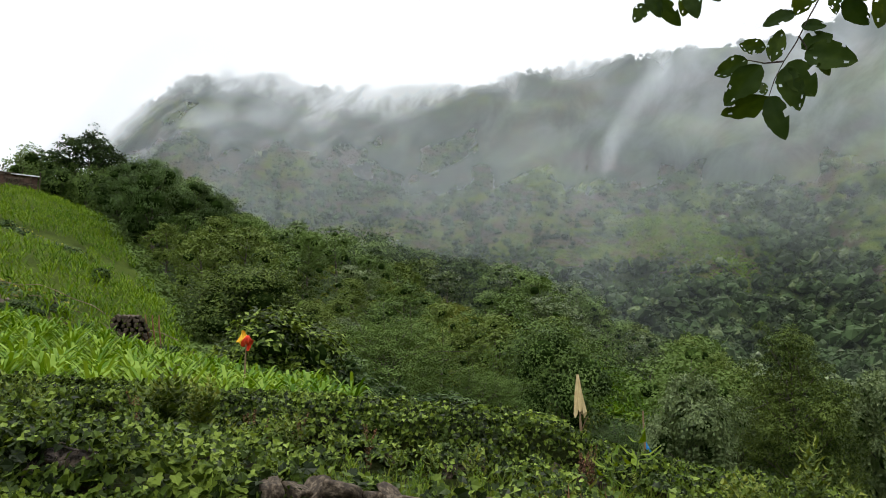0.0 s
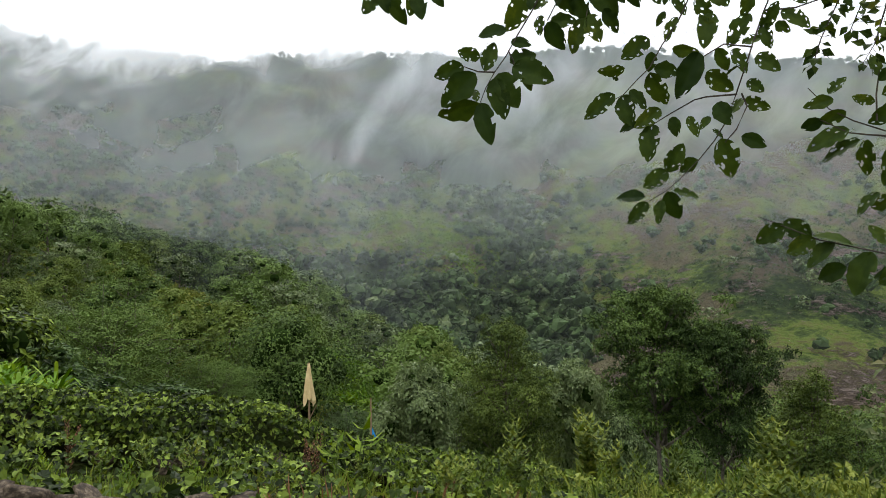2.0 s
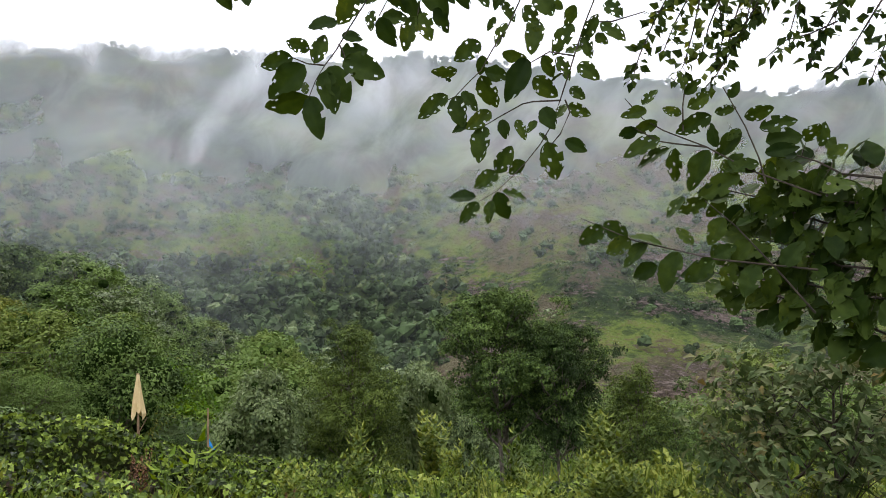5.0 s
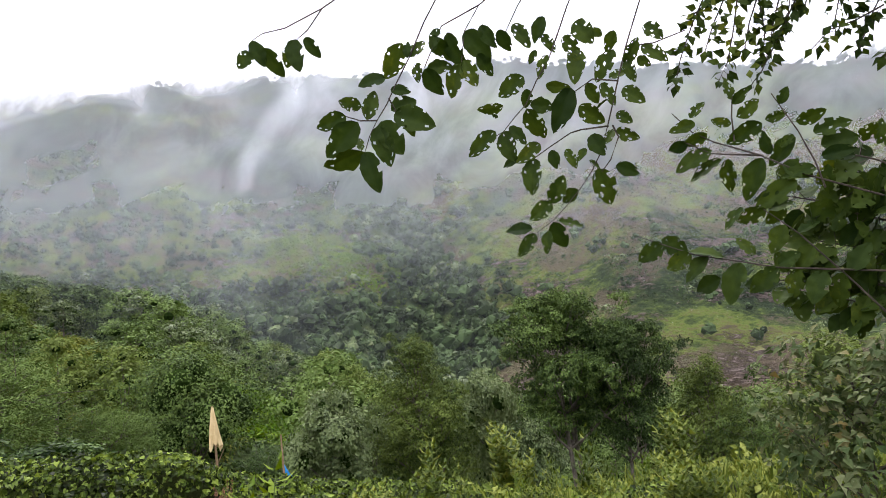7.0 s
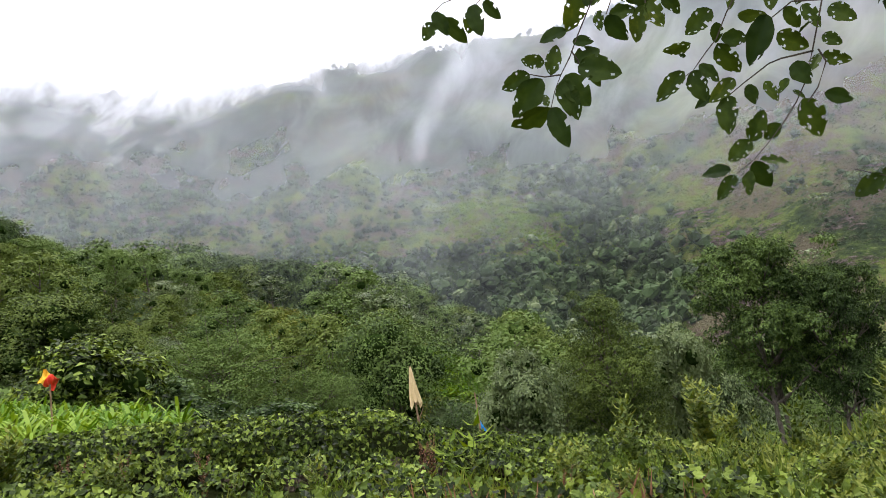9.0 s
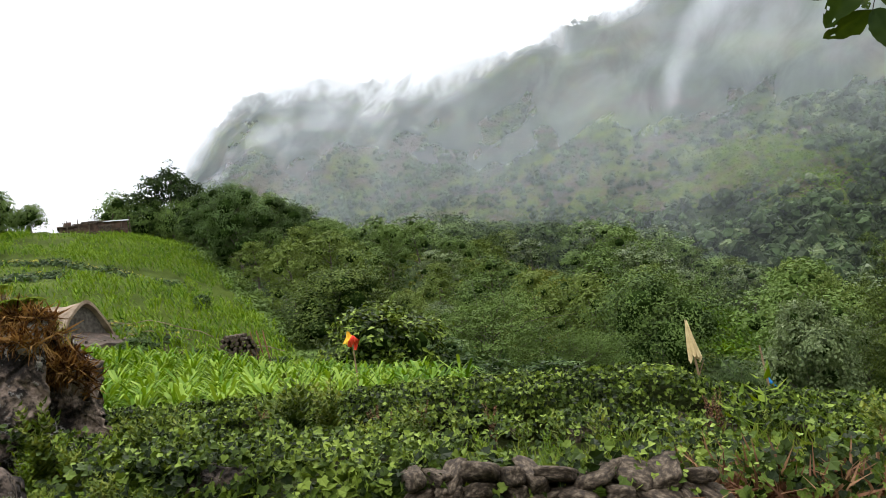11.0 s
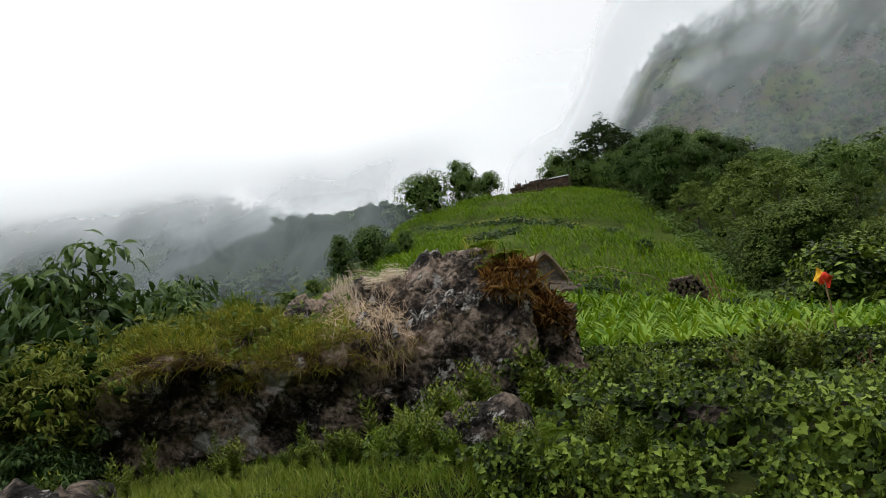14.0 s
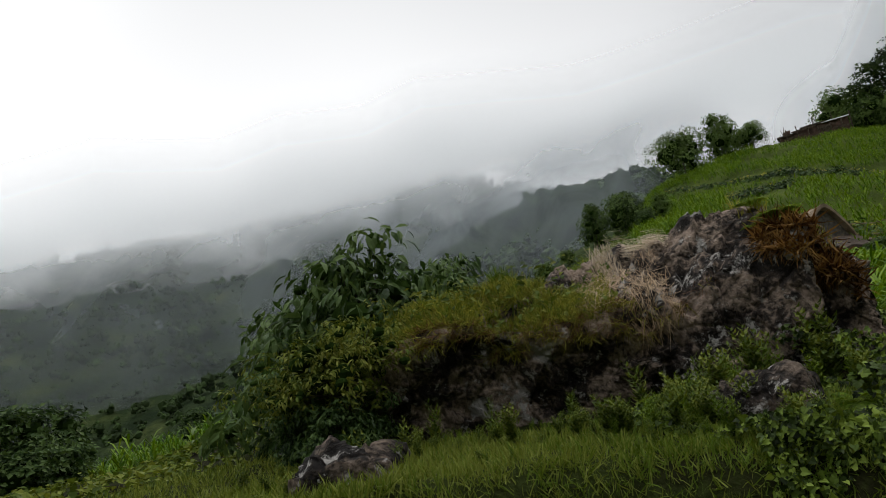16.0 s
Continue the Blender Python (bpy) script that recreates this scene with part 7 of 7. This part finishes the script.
f1 = flagpole("flag", 1.6, 8.15, -0.05, 1.36, "faded yellow cloth flag hanging bunched on a bamboo pole", -1.5)
cloth("cloth", 0.85, 0.6, 0.42, M_CREAM, f1, 1.36, 5, 1.0, (0.012, 0.07))
part("twig", tubes([[(0.01, 0, 0.75, 0.006), (0.09, 0, 0.9, 0.004)]], 4), M_POLE, f1)
f2 = flagpole("flag", 2.57, 9.2, -0.04, 0.88, "small bright blue pennant low on a thin stick", -0.5)
part("pennant", (np.array([(0, 0, 0.62), (0.02, 0.02, 0.52), (0.06, -0.01, 0.42), (0.12, 0.0, 0.33), (0.05, 0.02, 0.29), (0.0, 0.0, 0.3), (0.0, 0.01, 0.45)], float), np.array([(0, 6, 2, 1), (6, 5, 4, 2)])), M_BLUE, f2)
part("pennant_tip", (np.array([(0.06, -0.01, 0.42), (0.12, 0.0, 0.33), (0.085, 0.01, 0.31), (0.05, 0.02, 0.29)], float), np.array([(0, 1, 2, 3)])), M_BLUE, f2)
f3 = flagpole("flag", -2.66, 9.97, 0.2, 1.5, "red and yellow cloth flag drooping from a thin pole", 0.5)
n1, n2 = 26, 15
U, V = np.meshgrid(np.linspace(0, 1, n1), np.linspace(0, 1, n2), indexing="ij")
ragged = 1 + U * (0.1 * np.sin(9 * V + 1) + 0.07 * np.sin(23 * V))
px = (1 - U) * (-0.06 - 0.072 * V) + U * ragged * (0.108 - 0.078 * V)
pz = 1.45 + (1 - U) * (0.228 - 0.156 * V) + U * (0.08 - 0.13 * V) * ragged + 0.012 * np.sin(13 * U + 5 * V)
py = 0.03 * np.sin(6 * U + 4 * V) + 0.018 * np.sin(17 * U - 9 * V)
grid = np.stack([px, py, pz], -1)
for nm, a, b, m in (("yellow_cloth", 0, 10, M_YEL), ("red_cloth", 9, 26, M_RED)):
    q = grid[a:b].reshape(-1, 3)
    k = b - a
    i = np.arange(k - 1)[:, None] * n2 + np.arange(n2 - 1)[None]
    part(nm, (q, np.stack([i, i + n2, i + n2 + 1, i + 1], -1).reshape(-1, 4)), m, f3)


# ---- the tree overhead ----
def eaten_leaf(seed, holes):
    """A broad pointed leaf with insect holes and a torn edge."""
    g = np.random.default_rng(seed)
    nu, nv = 11, 15
    v = np.linspace(0, 1, nv)
    w = 0.34 * np.sin(np.pi * np.clip(v, 0, 1) ** 0.85) ** 0.7 + 0.004
    U = np.linspace(-1, 1, nu)
    x = U[None] * w[:, None] * (1 + 0.05 * g.normal(size=(nv, nu)) * (np.abs(U) > 0.95))
    y = np.repeat(v[:, None], nu, 1)
    z = 0.22 * np.abs(x) - 0.16 * y ** 2 + 0.02 * np.sin(20 * y) * np.abs(U)
    x[1:-1, 1:-1] += g.normal(size=(nv - 2, nu - 2)) * 0.008
    y[1:-1, 1:-1] += g.normal(size=(nv - 2, nu - 2)) * 0.01
    P = np.stack([x, y, z], -1).reshape(-1, 3)
    gone = g.random((nv - 1, nu - 1)) < holes
    gone[:, nu // 2 - 1:nu // 2 + 1] &= g.random((nv - 1, 2)) < 0.4
    for k in range(2 if holes > 0.05 else 1):
        a, b = int(g.integers(2, nv - 3)), (0 if g.random() < 0.5 else nu - 3)
        gone[a:a + 2, b:b + 2] |= g.random((2, 2)) < 0.7
    f = [(r * nu + c, r * nu + c + 1, (r + 1) * nu + c + 1, (r + 1) * nu + c) for r in range(nv - 1) for c in range(nu - 1) if not gone[r, c]]
    return mesh_of("leaf", P, np.array(f), M_BRANCH, True)


LEAVES = [eaten_leaf(400 + i, h) for i, h in enumerate((0.008, 0.015, 0.03, 0.05, 0.075, 0.0))]
OVER = thing("overhanging_tree", "broad-leaved tree whose insect-eaten branches hang into view", "tree")
trunk_line = [(3.7, -0.6, -0.2, 0.13), (3.65, -0.5, 1.0, 0.11), (3.5, -0.3, 2.2, 0.09), (3.3, 0.1, 3.1, 0.06)]
part("trunk", tubes([trunk_line, [(3.55, -0.4, 1.3, 0.05), (3.0, 0.3, 1.35, 0.035), (2.35, 0.85, 1.42, 0.016)], [(3.55, -0.4, 1.5, 0.04), (2.9, 0.3, 1.6, 0.025), (2.2, 0.92, 1.74, 0.012)],
                     [(3.3, 0.1, 3.1, 0.05), (2.6, 1.0, 3.2, 0.035), (2.05, 1.65, 3.25, 0.02)], [(3.5, -0.3, 2.2, 0.06), (3.3, 0.7, 2.85, 0.04), (3.02, 1.25, 3.0, 0.02), (2.6, 2.05, 3.15, 0.012)],
                     [(2.6, 1.0, 3.2, 0.03), (1.9, 1.1, 2.85, 0.016), (1.35, 1.36, 2.52, 0.008)], [(1.9, 1.1, 2.85, 0.012), (1.25, 1.25, 2.65, 0.008), (0.93, 1.38, 2.44, 0.005)], [(1.25, 1.25, 2.65, 0.006), (0.55, 1.54, 2.5, 0.004)]], 7), M_BARK, OVER)


def bough(lines, step, size, g, per=1, droop=0.6, joined=False, wobble=0.35):
    """A branch with its twigs, and leaves on short stalks to either side."""
    P, D, Nn, stalks = [], [], [], []
    for l in lines:
        l = np.array(l)
        seg = np.linalg.norm(np.diff(l, axis=0), axis=1)
        cum = np.concatenate([[0], np.cumsum(seg)])
        flip = 1.0
        for s in np.arange(step * 0.4, cum[-1] + 1e-6, step):
            for q in range(per):
                p = np.array([np.interp(s, cum, l[:, k]) for k in range(3)])
                i = min(len(l) - 1, max(1, int(np.searchsorted(cum, s))))
                t = unit(l[i] - l[i - 1])
                side = unit(np.cross(t, [-0.55, -0.75, 0.2]))
                flip = -flip
                d = unit(side * flip * 0.85 + t * 0.35 + g.normal(size=3) * wobble + np.array([0, 0, -droop]))
                out = p + d * size * g.uniform(0.2, 0.55)
                stalks.append([(*p, 0.0011), (*out, 0.0008)])
                P.append(out)
                D.append(unit(d + g.normal(size=3) * 0.25 + np.array([0, 0, -0.3 * droop])))
                Nn.append(unit(g.normal(size=3) * 0.6 + np.array([-0.5, -0.6, 0.35])))
        P.append(l[-1])
        D.append(unit(l[-1] - l[-2] + np.array([0, 0, -0.02])))
        Nn.append(unit(np.array([-0.5, -0.7, 0.3])))
    b = part("branch", merge([tubes([[(*p, 0.0034 * (1.15 - 0.8 * k / len(l))) for k, p in enumerate(l)] for l in lines], 5), tubes(stalks, 3)]), M_TWIG, OVER)
    P, D, Nn = np.array(P), np.array(D), np.array(Nn)
    S = size * (0.6 + 0.55 * g.random(len(P)))
    if joined:
        part("leaves", stamp(OVATE, P, D, Nn, np.stack([S * 1.35, S, S], 1)), M_BRANCH, b)
        return b
    for p, d, nn, s in zip(P, D, Nn, S):
        x = unit(np.cross(d, nn))
        z = np.cross(x, d)
        ob = part("leaf", LEAVES[int(g.integers(6))], None, b)
        ob.matrix_basis = Matrix(((x[0] * s, d[0] * s, z[0] * s, p[0]), (x[1] * s, d[1] * s, z[1] * s, p[1]), (x[2] * s, d[2] * s, z[2] * s, p[2]), (0, 0, 0, 1)))
    return b


def sky(az, el, r):
    """The place at a bearing, a rise and a distance over the ground."""
    return (-math.sin(radians(az)) * r, math.cos(radians(az)) * r, EYE + r * math.tan(radians(el)))


def twig_work(lines, r):
    return part("branch", tubes([[(*sky(a, e, r), 0.0017 * (1.2 - 0.75 * k / len(l)) * (r / 1.6)) for k, (a, e) in enumerate(l)] for l in lines], 5), M_TWIG, OVER)


def hang_leaves(branch, r, rows, g):
    """Broad leaves on a branch, each from its foot to its tip."""
    for a0, e0, a1, e1 in rows:
        foot, tip = np.array(sky(a0, e0, r)), np.array(sky(a1, e1, r))
        s = float(np.linalg.norm(tip - foot))
        out = unit(foot - [0, 0, EYE])
        tip = tip + out * s * g.uniform(-0.45, 0.45)
        d = unit(tip - foot)
        nn = unit(-out + g.normal(size=3) * 0.32 + [0, 0, 0.25])
        x = unit(np.cross(d, nn))
        z = np.cross(x, d)
        s, w = s * 1.09, s * g.uniform(0.72, 1.04)
        ob = part("leaf", LEAVES[int(g.integers(len(LEAVES)))], None, branch)
        ob.matrix_basis = Matrix(((x[0] * w, d[0] * s, z[0] * s, foot[0]), (x[1] * w, d[1] * s, z[1] * s, foot[1]), (x[2] * w, d[2] * s, z[2] * s, foot[2]), (0, 0, 0, 1)))


g = np.random.default_rng(21)
bough_front = twig_work([[(-35.8, 30.5), (-32.8, 26.9), (-31.4, 24.7), (-30.1, 22.9), (-29.2, 21.5), (-28.3, 20.4), (-27.6, 19.3), (-27.1, 18.1)], [(-28.3, 20.4), (-27, 20.5), (-25.9, 20.9)], [(-29.4, 21.9), (-29.8, 21.1), (-29.9, 20.3)]], 1.6)
hang_leaves(bough_front, 1.6, ((-30.9, 25.7, -29.5, 23.6), (-31.2, 24.6, -31.3, 25.7), (-31.5, 24.6, -32.6, 25.8), (-29.3, 23.4, -27.2, 23.2), (-29.6, 22.5, -31.1, 22.3), (-27.2, 21.5, -25.5, 22), (-27.5, 20.5, -28.3, 22.5), (-25.9, 20.9, -23.7, 20.3), (-26.8, 20.4, -24.3, 18.3), (-27.1, 18.2, -24.1, 17.2), (-27.2, 18.2, -27.9, 15.3), (-26.9, 18.3, -26.7, 19.4), (-28.3, 20, -29, 17.2), (-28.6, 20.3, -30, 18), (-29.7, 20.7, -32.8, 19.7), (-29.5, 21, -31.6, 21.7), (-30.5, 20.3, -31.1, 19.1), (-28.1, 19.9, -29.1, 18.2)), g)
bough_top = twig_work([[(-42, 29.7), (-37.4, 27.5), (-36, 25.9), (-35.5, 23.8)], [(-42.9, 29.5), (-40.4, 26.9), (-39.2, 25.3)], [(-37.4, 27.5), (-34.2, 26.5), (-32.5, 23.8)]], 1.6)
hang_leaves(bough_top, 1.6, ((-33.2, 25.9, -34.6, 24.2), (-32, 24.2, -31.8, 22.9), (-32.5, 23.7, -33.5, 21.9), (-32.7, 23.7, -34.6, 23.7), (-35.4, 23.7, -34.2, 21.7), (-35.7, 23.9, -36.4, 22.1), (-36.8, 24.2, -37.7, 22.7), (-36, 25.9, -37.6, 23.9), (-38.7, 25.6, -39.3, 24.2), (-39.9, 25.8, -41, 24.1), (-34.6, 26, -35.4, 23.6), (-37.3, 26.1, -38.3, 24.5), (-33.9, 26.4, -33.2, 24.9)), g)
bough_tip = twig_work([[(-29.8, 30.9), (-24.7, 28.6), (-21.6, 27.4), (-19.8, 27.1), (-18.9, 26.6)], [(-24.7, 28.6), (-23.4, 27.2), (-22.5, 26.6)]], 1.6)
hang_leaves(bough_tip, 1.6, ((-18.9, 26.6, -19.8, 25), (-19.8, 26.1, -21, 24.3), (-18.7, 25.9, -17.8, 24.7), (-22.1, 26.6, -22.5, 24.4), (-22.1, 26.3, -21.5, 24.9), (-23.1, 26.7, -24.1, 25.4)), g)
bough_main = twig_work([[(-51.4, 28.6), (-49.2, 25.4), (-47.7, 22.6), (-46.9, 20.8), (-46.3, 19.3), (-45.6, 17.6), (-44.8, 15.7), (-43.9, 14.4), (-42.8, 13.2), (-41.6, 12.1), (-40.5, 11.2), (-39.2, 10.5)], [(-45.6, 17.4), (-43.5, 17.5), (-42.7, 17.4), (-40.9, 16.6), (-39.7, 16)], [(-46.8, 20.4), (-44.9, 20.9), (-43.5, 20.3)], [(-45.9, 17.4), (-46.2, 16.5), (-45.4, 15), (-44.6, 14.2)], [(-47.7, 22.6), (-49.7, 22.4), (-52.1, 22.7)]], 1.9)
hang_leaves(bough_main, 1.9, ((-40.3, 17, -38.4, 15.9), (-39.7, 16, -39.1, 13.5), (-41.1, 16.4, -41.3, 15.1), (-42.2, 16.3, -42.8, 14.9), (-43.2, 20.6, -41.6, 17.8), (-41.3, 21.1, -43, 20.6), (-44.1, 23.1, -43.5, 20.8), (-46.8, 22.6, -45.2, 20.9), (-44.4, 20.7, -45, 19.3), (-43.6, 19.2, -45.1, 17.8), (-47.4, 21.5, -48.6, 22.8), (-48.8, 22.4, -50.5, 21.2), (-49.3, 23.8, -50.5, 22.6), (-47, 19.8, -48.5, 18.6), (-46.3, 18.2, -47.3, 17.4), (-46.1, 17, -47.6, 16.1), (-45.7, 14.5, -47.2, 13.7), (-44.3, 14.5, -45, 12), (-43.7, 16.1, -42.9, 15.3), (-42.7, 13.2, -41.4, 12.5), (-40.5, 12.5, -41.7, 14.2), (-40.6, 12.5, -38.9, 11.6)), g)
hang_leaves(bough_main, 1.9, ((-40.9, 11.1, -42.6, 10.7), (-40.5, 11.1, -41.1, 9.2), (-40.1, 10.5, -39.7, 8.9), (-38.9, 10.8, -37, 11), (-39.1, 10.4, -37.7, 9), (-45.5, 20.5, -46.3, 18.9), (-44.2, 17, -45, 15.4), (-46.1, 23.7, -45.2, 24.4), (-45.1, 16.1, -46, 17.3), (-46.1, 20.7, -47.6, 21.1), (-44.2, 21.6, -43.5, 22.9), (-47.6, 21.8, -47.9, 20.2), (-43.2, 24.3, -44, 22.8), (-44.2, 25.1, -45.3, 23.4), (-47, 23.9, -46.3, 22.7), (-48.4, 21.7, -49.2, 21), (-44.9, 18.7, -45.8, 19.4), (-43.8, 15.2, -44.5, 14.6), (-41.5, 24.7, -42.3, 23.5), (-41.8, 25.9, -40.9, 24.4)), g)
bough_fork = twig_work([[(-46.3, 29.6), (-43.8, 26.3), (-42.8, 24.6), (-41.8, 22.9), (-40.6, 21.5), (-39.6, 20), (-38.7, 19.3), (-37.6, 18.3), (-36.6, 17.9)]], 1.9)
hang_leaves(bough_fork, 1.9, ((-40.9, 23.7, -40.3, 22.9), (-41.8, 23.2, -40.8, 21.9), (-39.7, 22, -37.7, 21), (-39.8, 21.1, -39.6, 19.9), (-39.9, 19.9, -41.7, 19.5), (-39.6, 19.7, -40.5, 17.5), (-37.8, 20.2, -35.9, 20), (-37, 18.4, -34.8, 17), (-37.6, 18.3, -38, 16.1), (-38.1, 18.6, -39.2, 17.3), (-38.6, 16.2, -37.3, 15.8), (-37.3, 19.4, -36.9, 19.6)), g)
bough_side = twig_work([[(-62.1, 9), (-57.9, 11.3), (-55.3, 13.2), (-52.5, 14.7), (-51.1, 15.7), (-49.9, 17.3)], [(-55.3, 13.2), (-53.2, 13.7), (-52.1, 14), (-50.2, 15.3)], [(-58.9, 10.2), (-58.6, 12), (-57.9, 14.3), (-56.7, 17.1)], [(-53.8, 14.5), (-53.9, 16.2), (-54.2, 17.7)], [(-61.5, 4.2), (-55.2, 5.4), (-52.8, 6.2), (-49.9, 7.1), (-46.2, 9)], [(-61.1, 1.4), (-59, 4.5), (-56.8, 7.5), (-54.9, 9.5)]], 2.2)
hang_leaves(bough_side, 2.2, ((-51.1, 16.7, -52.1, 17.6), (-51.4, 16.3, -49.6, 16.1), (-52.1, 15.4, -50.5, 14.9), (-50.7, 15, -49.2, 14.7), (-52.2, 14.2, -49.7, 13.4), (-52.8, 13.4, -50.5, 12.6), (-53.2, 13.4, -52.9, 11.2), (-53.8, 15.7, -52.6, 16.2), (-54.1, 17.3, -53.9, 18.6), (-54.1, 17, -55.2, 17.8), (-54.2, 16.1, -56, 16.9), (-55.8, 15.3, -53.5, 14.5), (-56, 15.5, -57.4, 15.6), (-55.4, 13, -53.9, 10.6), (-57.7, 13.9, -55.7, 12.5), (-57.6, 14.1, -56.7, 13.5), (-57.1, 16.3, -57.7, 17.2), (-57.9, 14.9, -59.7, 15.1), (-58.8, 14, -61, 14.2), (-59.1, 13, -61.4, 13.2), (-59, 12.3, -61, 12.4), (-59.3, 11.7, -59, 9.9)), g)
hang_leaves(bough_side, 2.2, ((-57.3, 11, -54.6, 9.8), (-56.6, 12.3, -58.2, 11.3), (-56, 13.1, -55.6, 14.6), (-58.6, 11.6, -56.5, 11.6), (-49.5, 7.4, -47.7, 8.5), (-47.9, 8.2, -46.1, 7.3), (-49.7, 7.2, -48, 6.4), (-50.8, 6.9, -49.1, 5.5), (-51.8, 6.6, -49.9, 7.6), (-51.4, 5.2, -49.5, 4.5), (-52.9, 6.1, -51.6, 3.6), (-55.2, 5.4, -53.3, 4.1), (-53.6, 9.9, -52.2, 8.7), (-55.2, 9.4, -56.7, 9.8), (-55.1, 9.5, -53, 8.9), (-56.1, 8.2, -54.9, 6.6), (-56.8, 7.5, -58.2, 8.3), (-57.6, 6.5, -56.2, 5.1), (-53.9, 6.5, -52.9, 7.8), (-55.2, 5.6, -56.6, 6.2), (-56.5, 5.1, -55.6, 3.3), (-57.8, 4.8, -56.9, 2.8)), g)
hang_leaves(bough_side, 2.2, ((-59, 4.5, -58.2, 2.3), (-59.4, 4.5, -60.7, 6.1)), g)
bough([[sky(a, e, 2.28) for a, e in l] for l in [[(-67.2, 5.2), (-63, 6.9), (-60.7, 7.9), (-58.3, 9.4), (-56.4, 10.1)], [(-67, 3.6), (-62.7, 4.4), (-60.4, 5.8), (-57.7, 6.8)], [(-66.7, 1.7), (-62.5, 2.7), (-60.2, 3.6), (-57.7, 3.9), (-55.1, 4.5)], [(-66.4, 7.4), (-63.2, 8.6), (-61.5, 9.6), (-59.8, 10.6)], [(-66.4, -0.9), (-62.3, 1.3), (-60.3, 2), (-58.8, 2.7)], [(-66.7, 9.4), (-63.4, 10.3), (-62.1, 11.3), (-60.9, 11.9)]]], 0.026, 0.085, g, 3, 0.2)
bough([[sky(a, e, 3.3) for a, e in l] for l in [[(-53.6, 25.5), (-51.7, 22.9), (-50.5, 20.8), (-49.8, 19)], [(-55.1, 25.2), (-53.2, 22.6), (-52.3, 20.9)], [(-55.4, 24.7), (-54.5, 21.9), (-53.7, 19.8), (-52.9, 18.7)], [(-56.9, 24.3), (-55.6, 22), (-54.9, 20.1)], [(-59.3, 23.3), (-57.5, 20.8), (-55.8, 18.6), (-55, 17.9)], [(-58.3, 24), (-57.2, 21.7), (-56.6, 20)], [(-63.9, 20.6), (-62.2, 20.2), (-60.6, 20.1), (-59.2, 19.2)], [(-60.4, 23.7), (-59.3, 22.1)], [(-54.3, 25.3), (-52.6, 23.9), (-51.4, 23.2)], [(-56.5, 24.1), (-56.5, 21.1), (-56.1, 19.7)], [(-62.4, 23.8), (-61.5, 22), (-60.9, 20.5)], [(-64.8, 22.4), (-63.2, 20.4), (-62, 18.4)], [(-66.7, 21.4), (-64.7, 18.9), (-63.3, 17.4)], [(-59.8, 24.6), (-58.5, 22.8), (-58, 21.3)], [(-68.7, 21), (-66.7, 19), (-65.5, 16.6)]]], 0.022, 0.052, g, 2, 0.5, True, 0.7)

# ---- shrub by the path ----
M_MOTTLED = foliage("mottled_leaf", (0.03, 0.055, 0.015), (0.07, 0.1, 0.035), (0.14, 0.16, 0.075), patch=1.5, tint=(0.16, 0.12, 0.035))
K_PATH = tree_kind("shrub", "leggy shrub with grey-green and browning leaves", "shrub", 1.7, 1.5, 1500, 0.1, M_MOTTLED, 81, clear=0.1, lobes=14, shape=OVATE, bark=M_TWIG, spray=9)
for az, r, top, turn, wide in ((-57.5, 6.4, 1.5, 0, 0.8), (-61, 6.3, 1.6, 120, 0.9), (-54.5, 7.0, 0.9, 60, 0.7)):
    x, y = polar(az, r)
    g0 = float(rough_land(x, y)[0])
    plant(K_PATH, x, y, (top - g0) / 1.7, turn, z=g0 - 0.05, wide=wide)
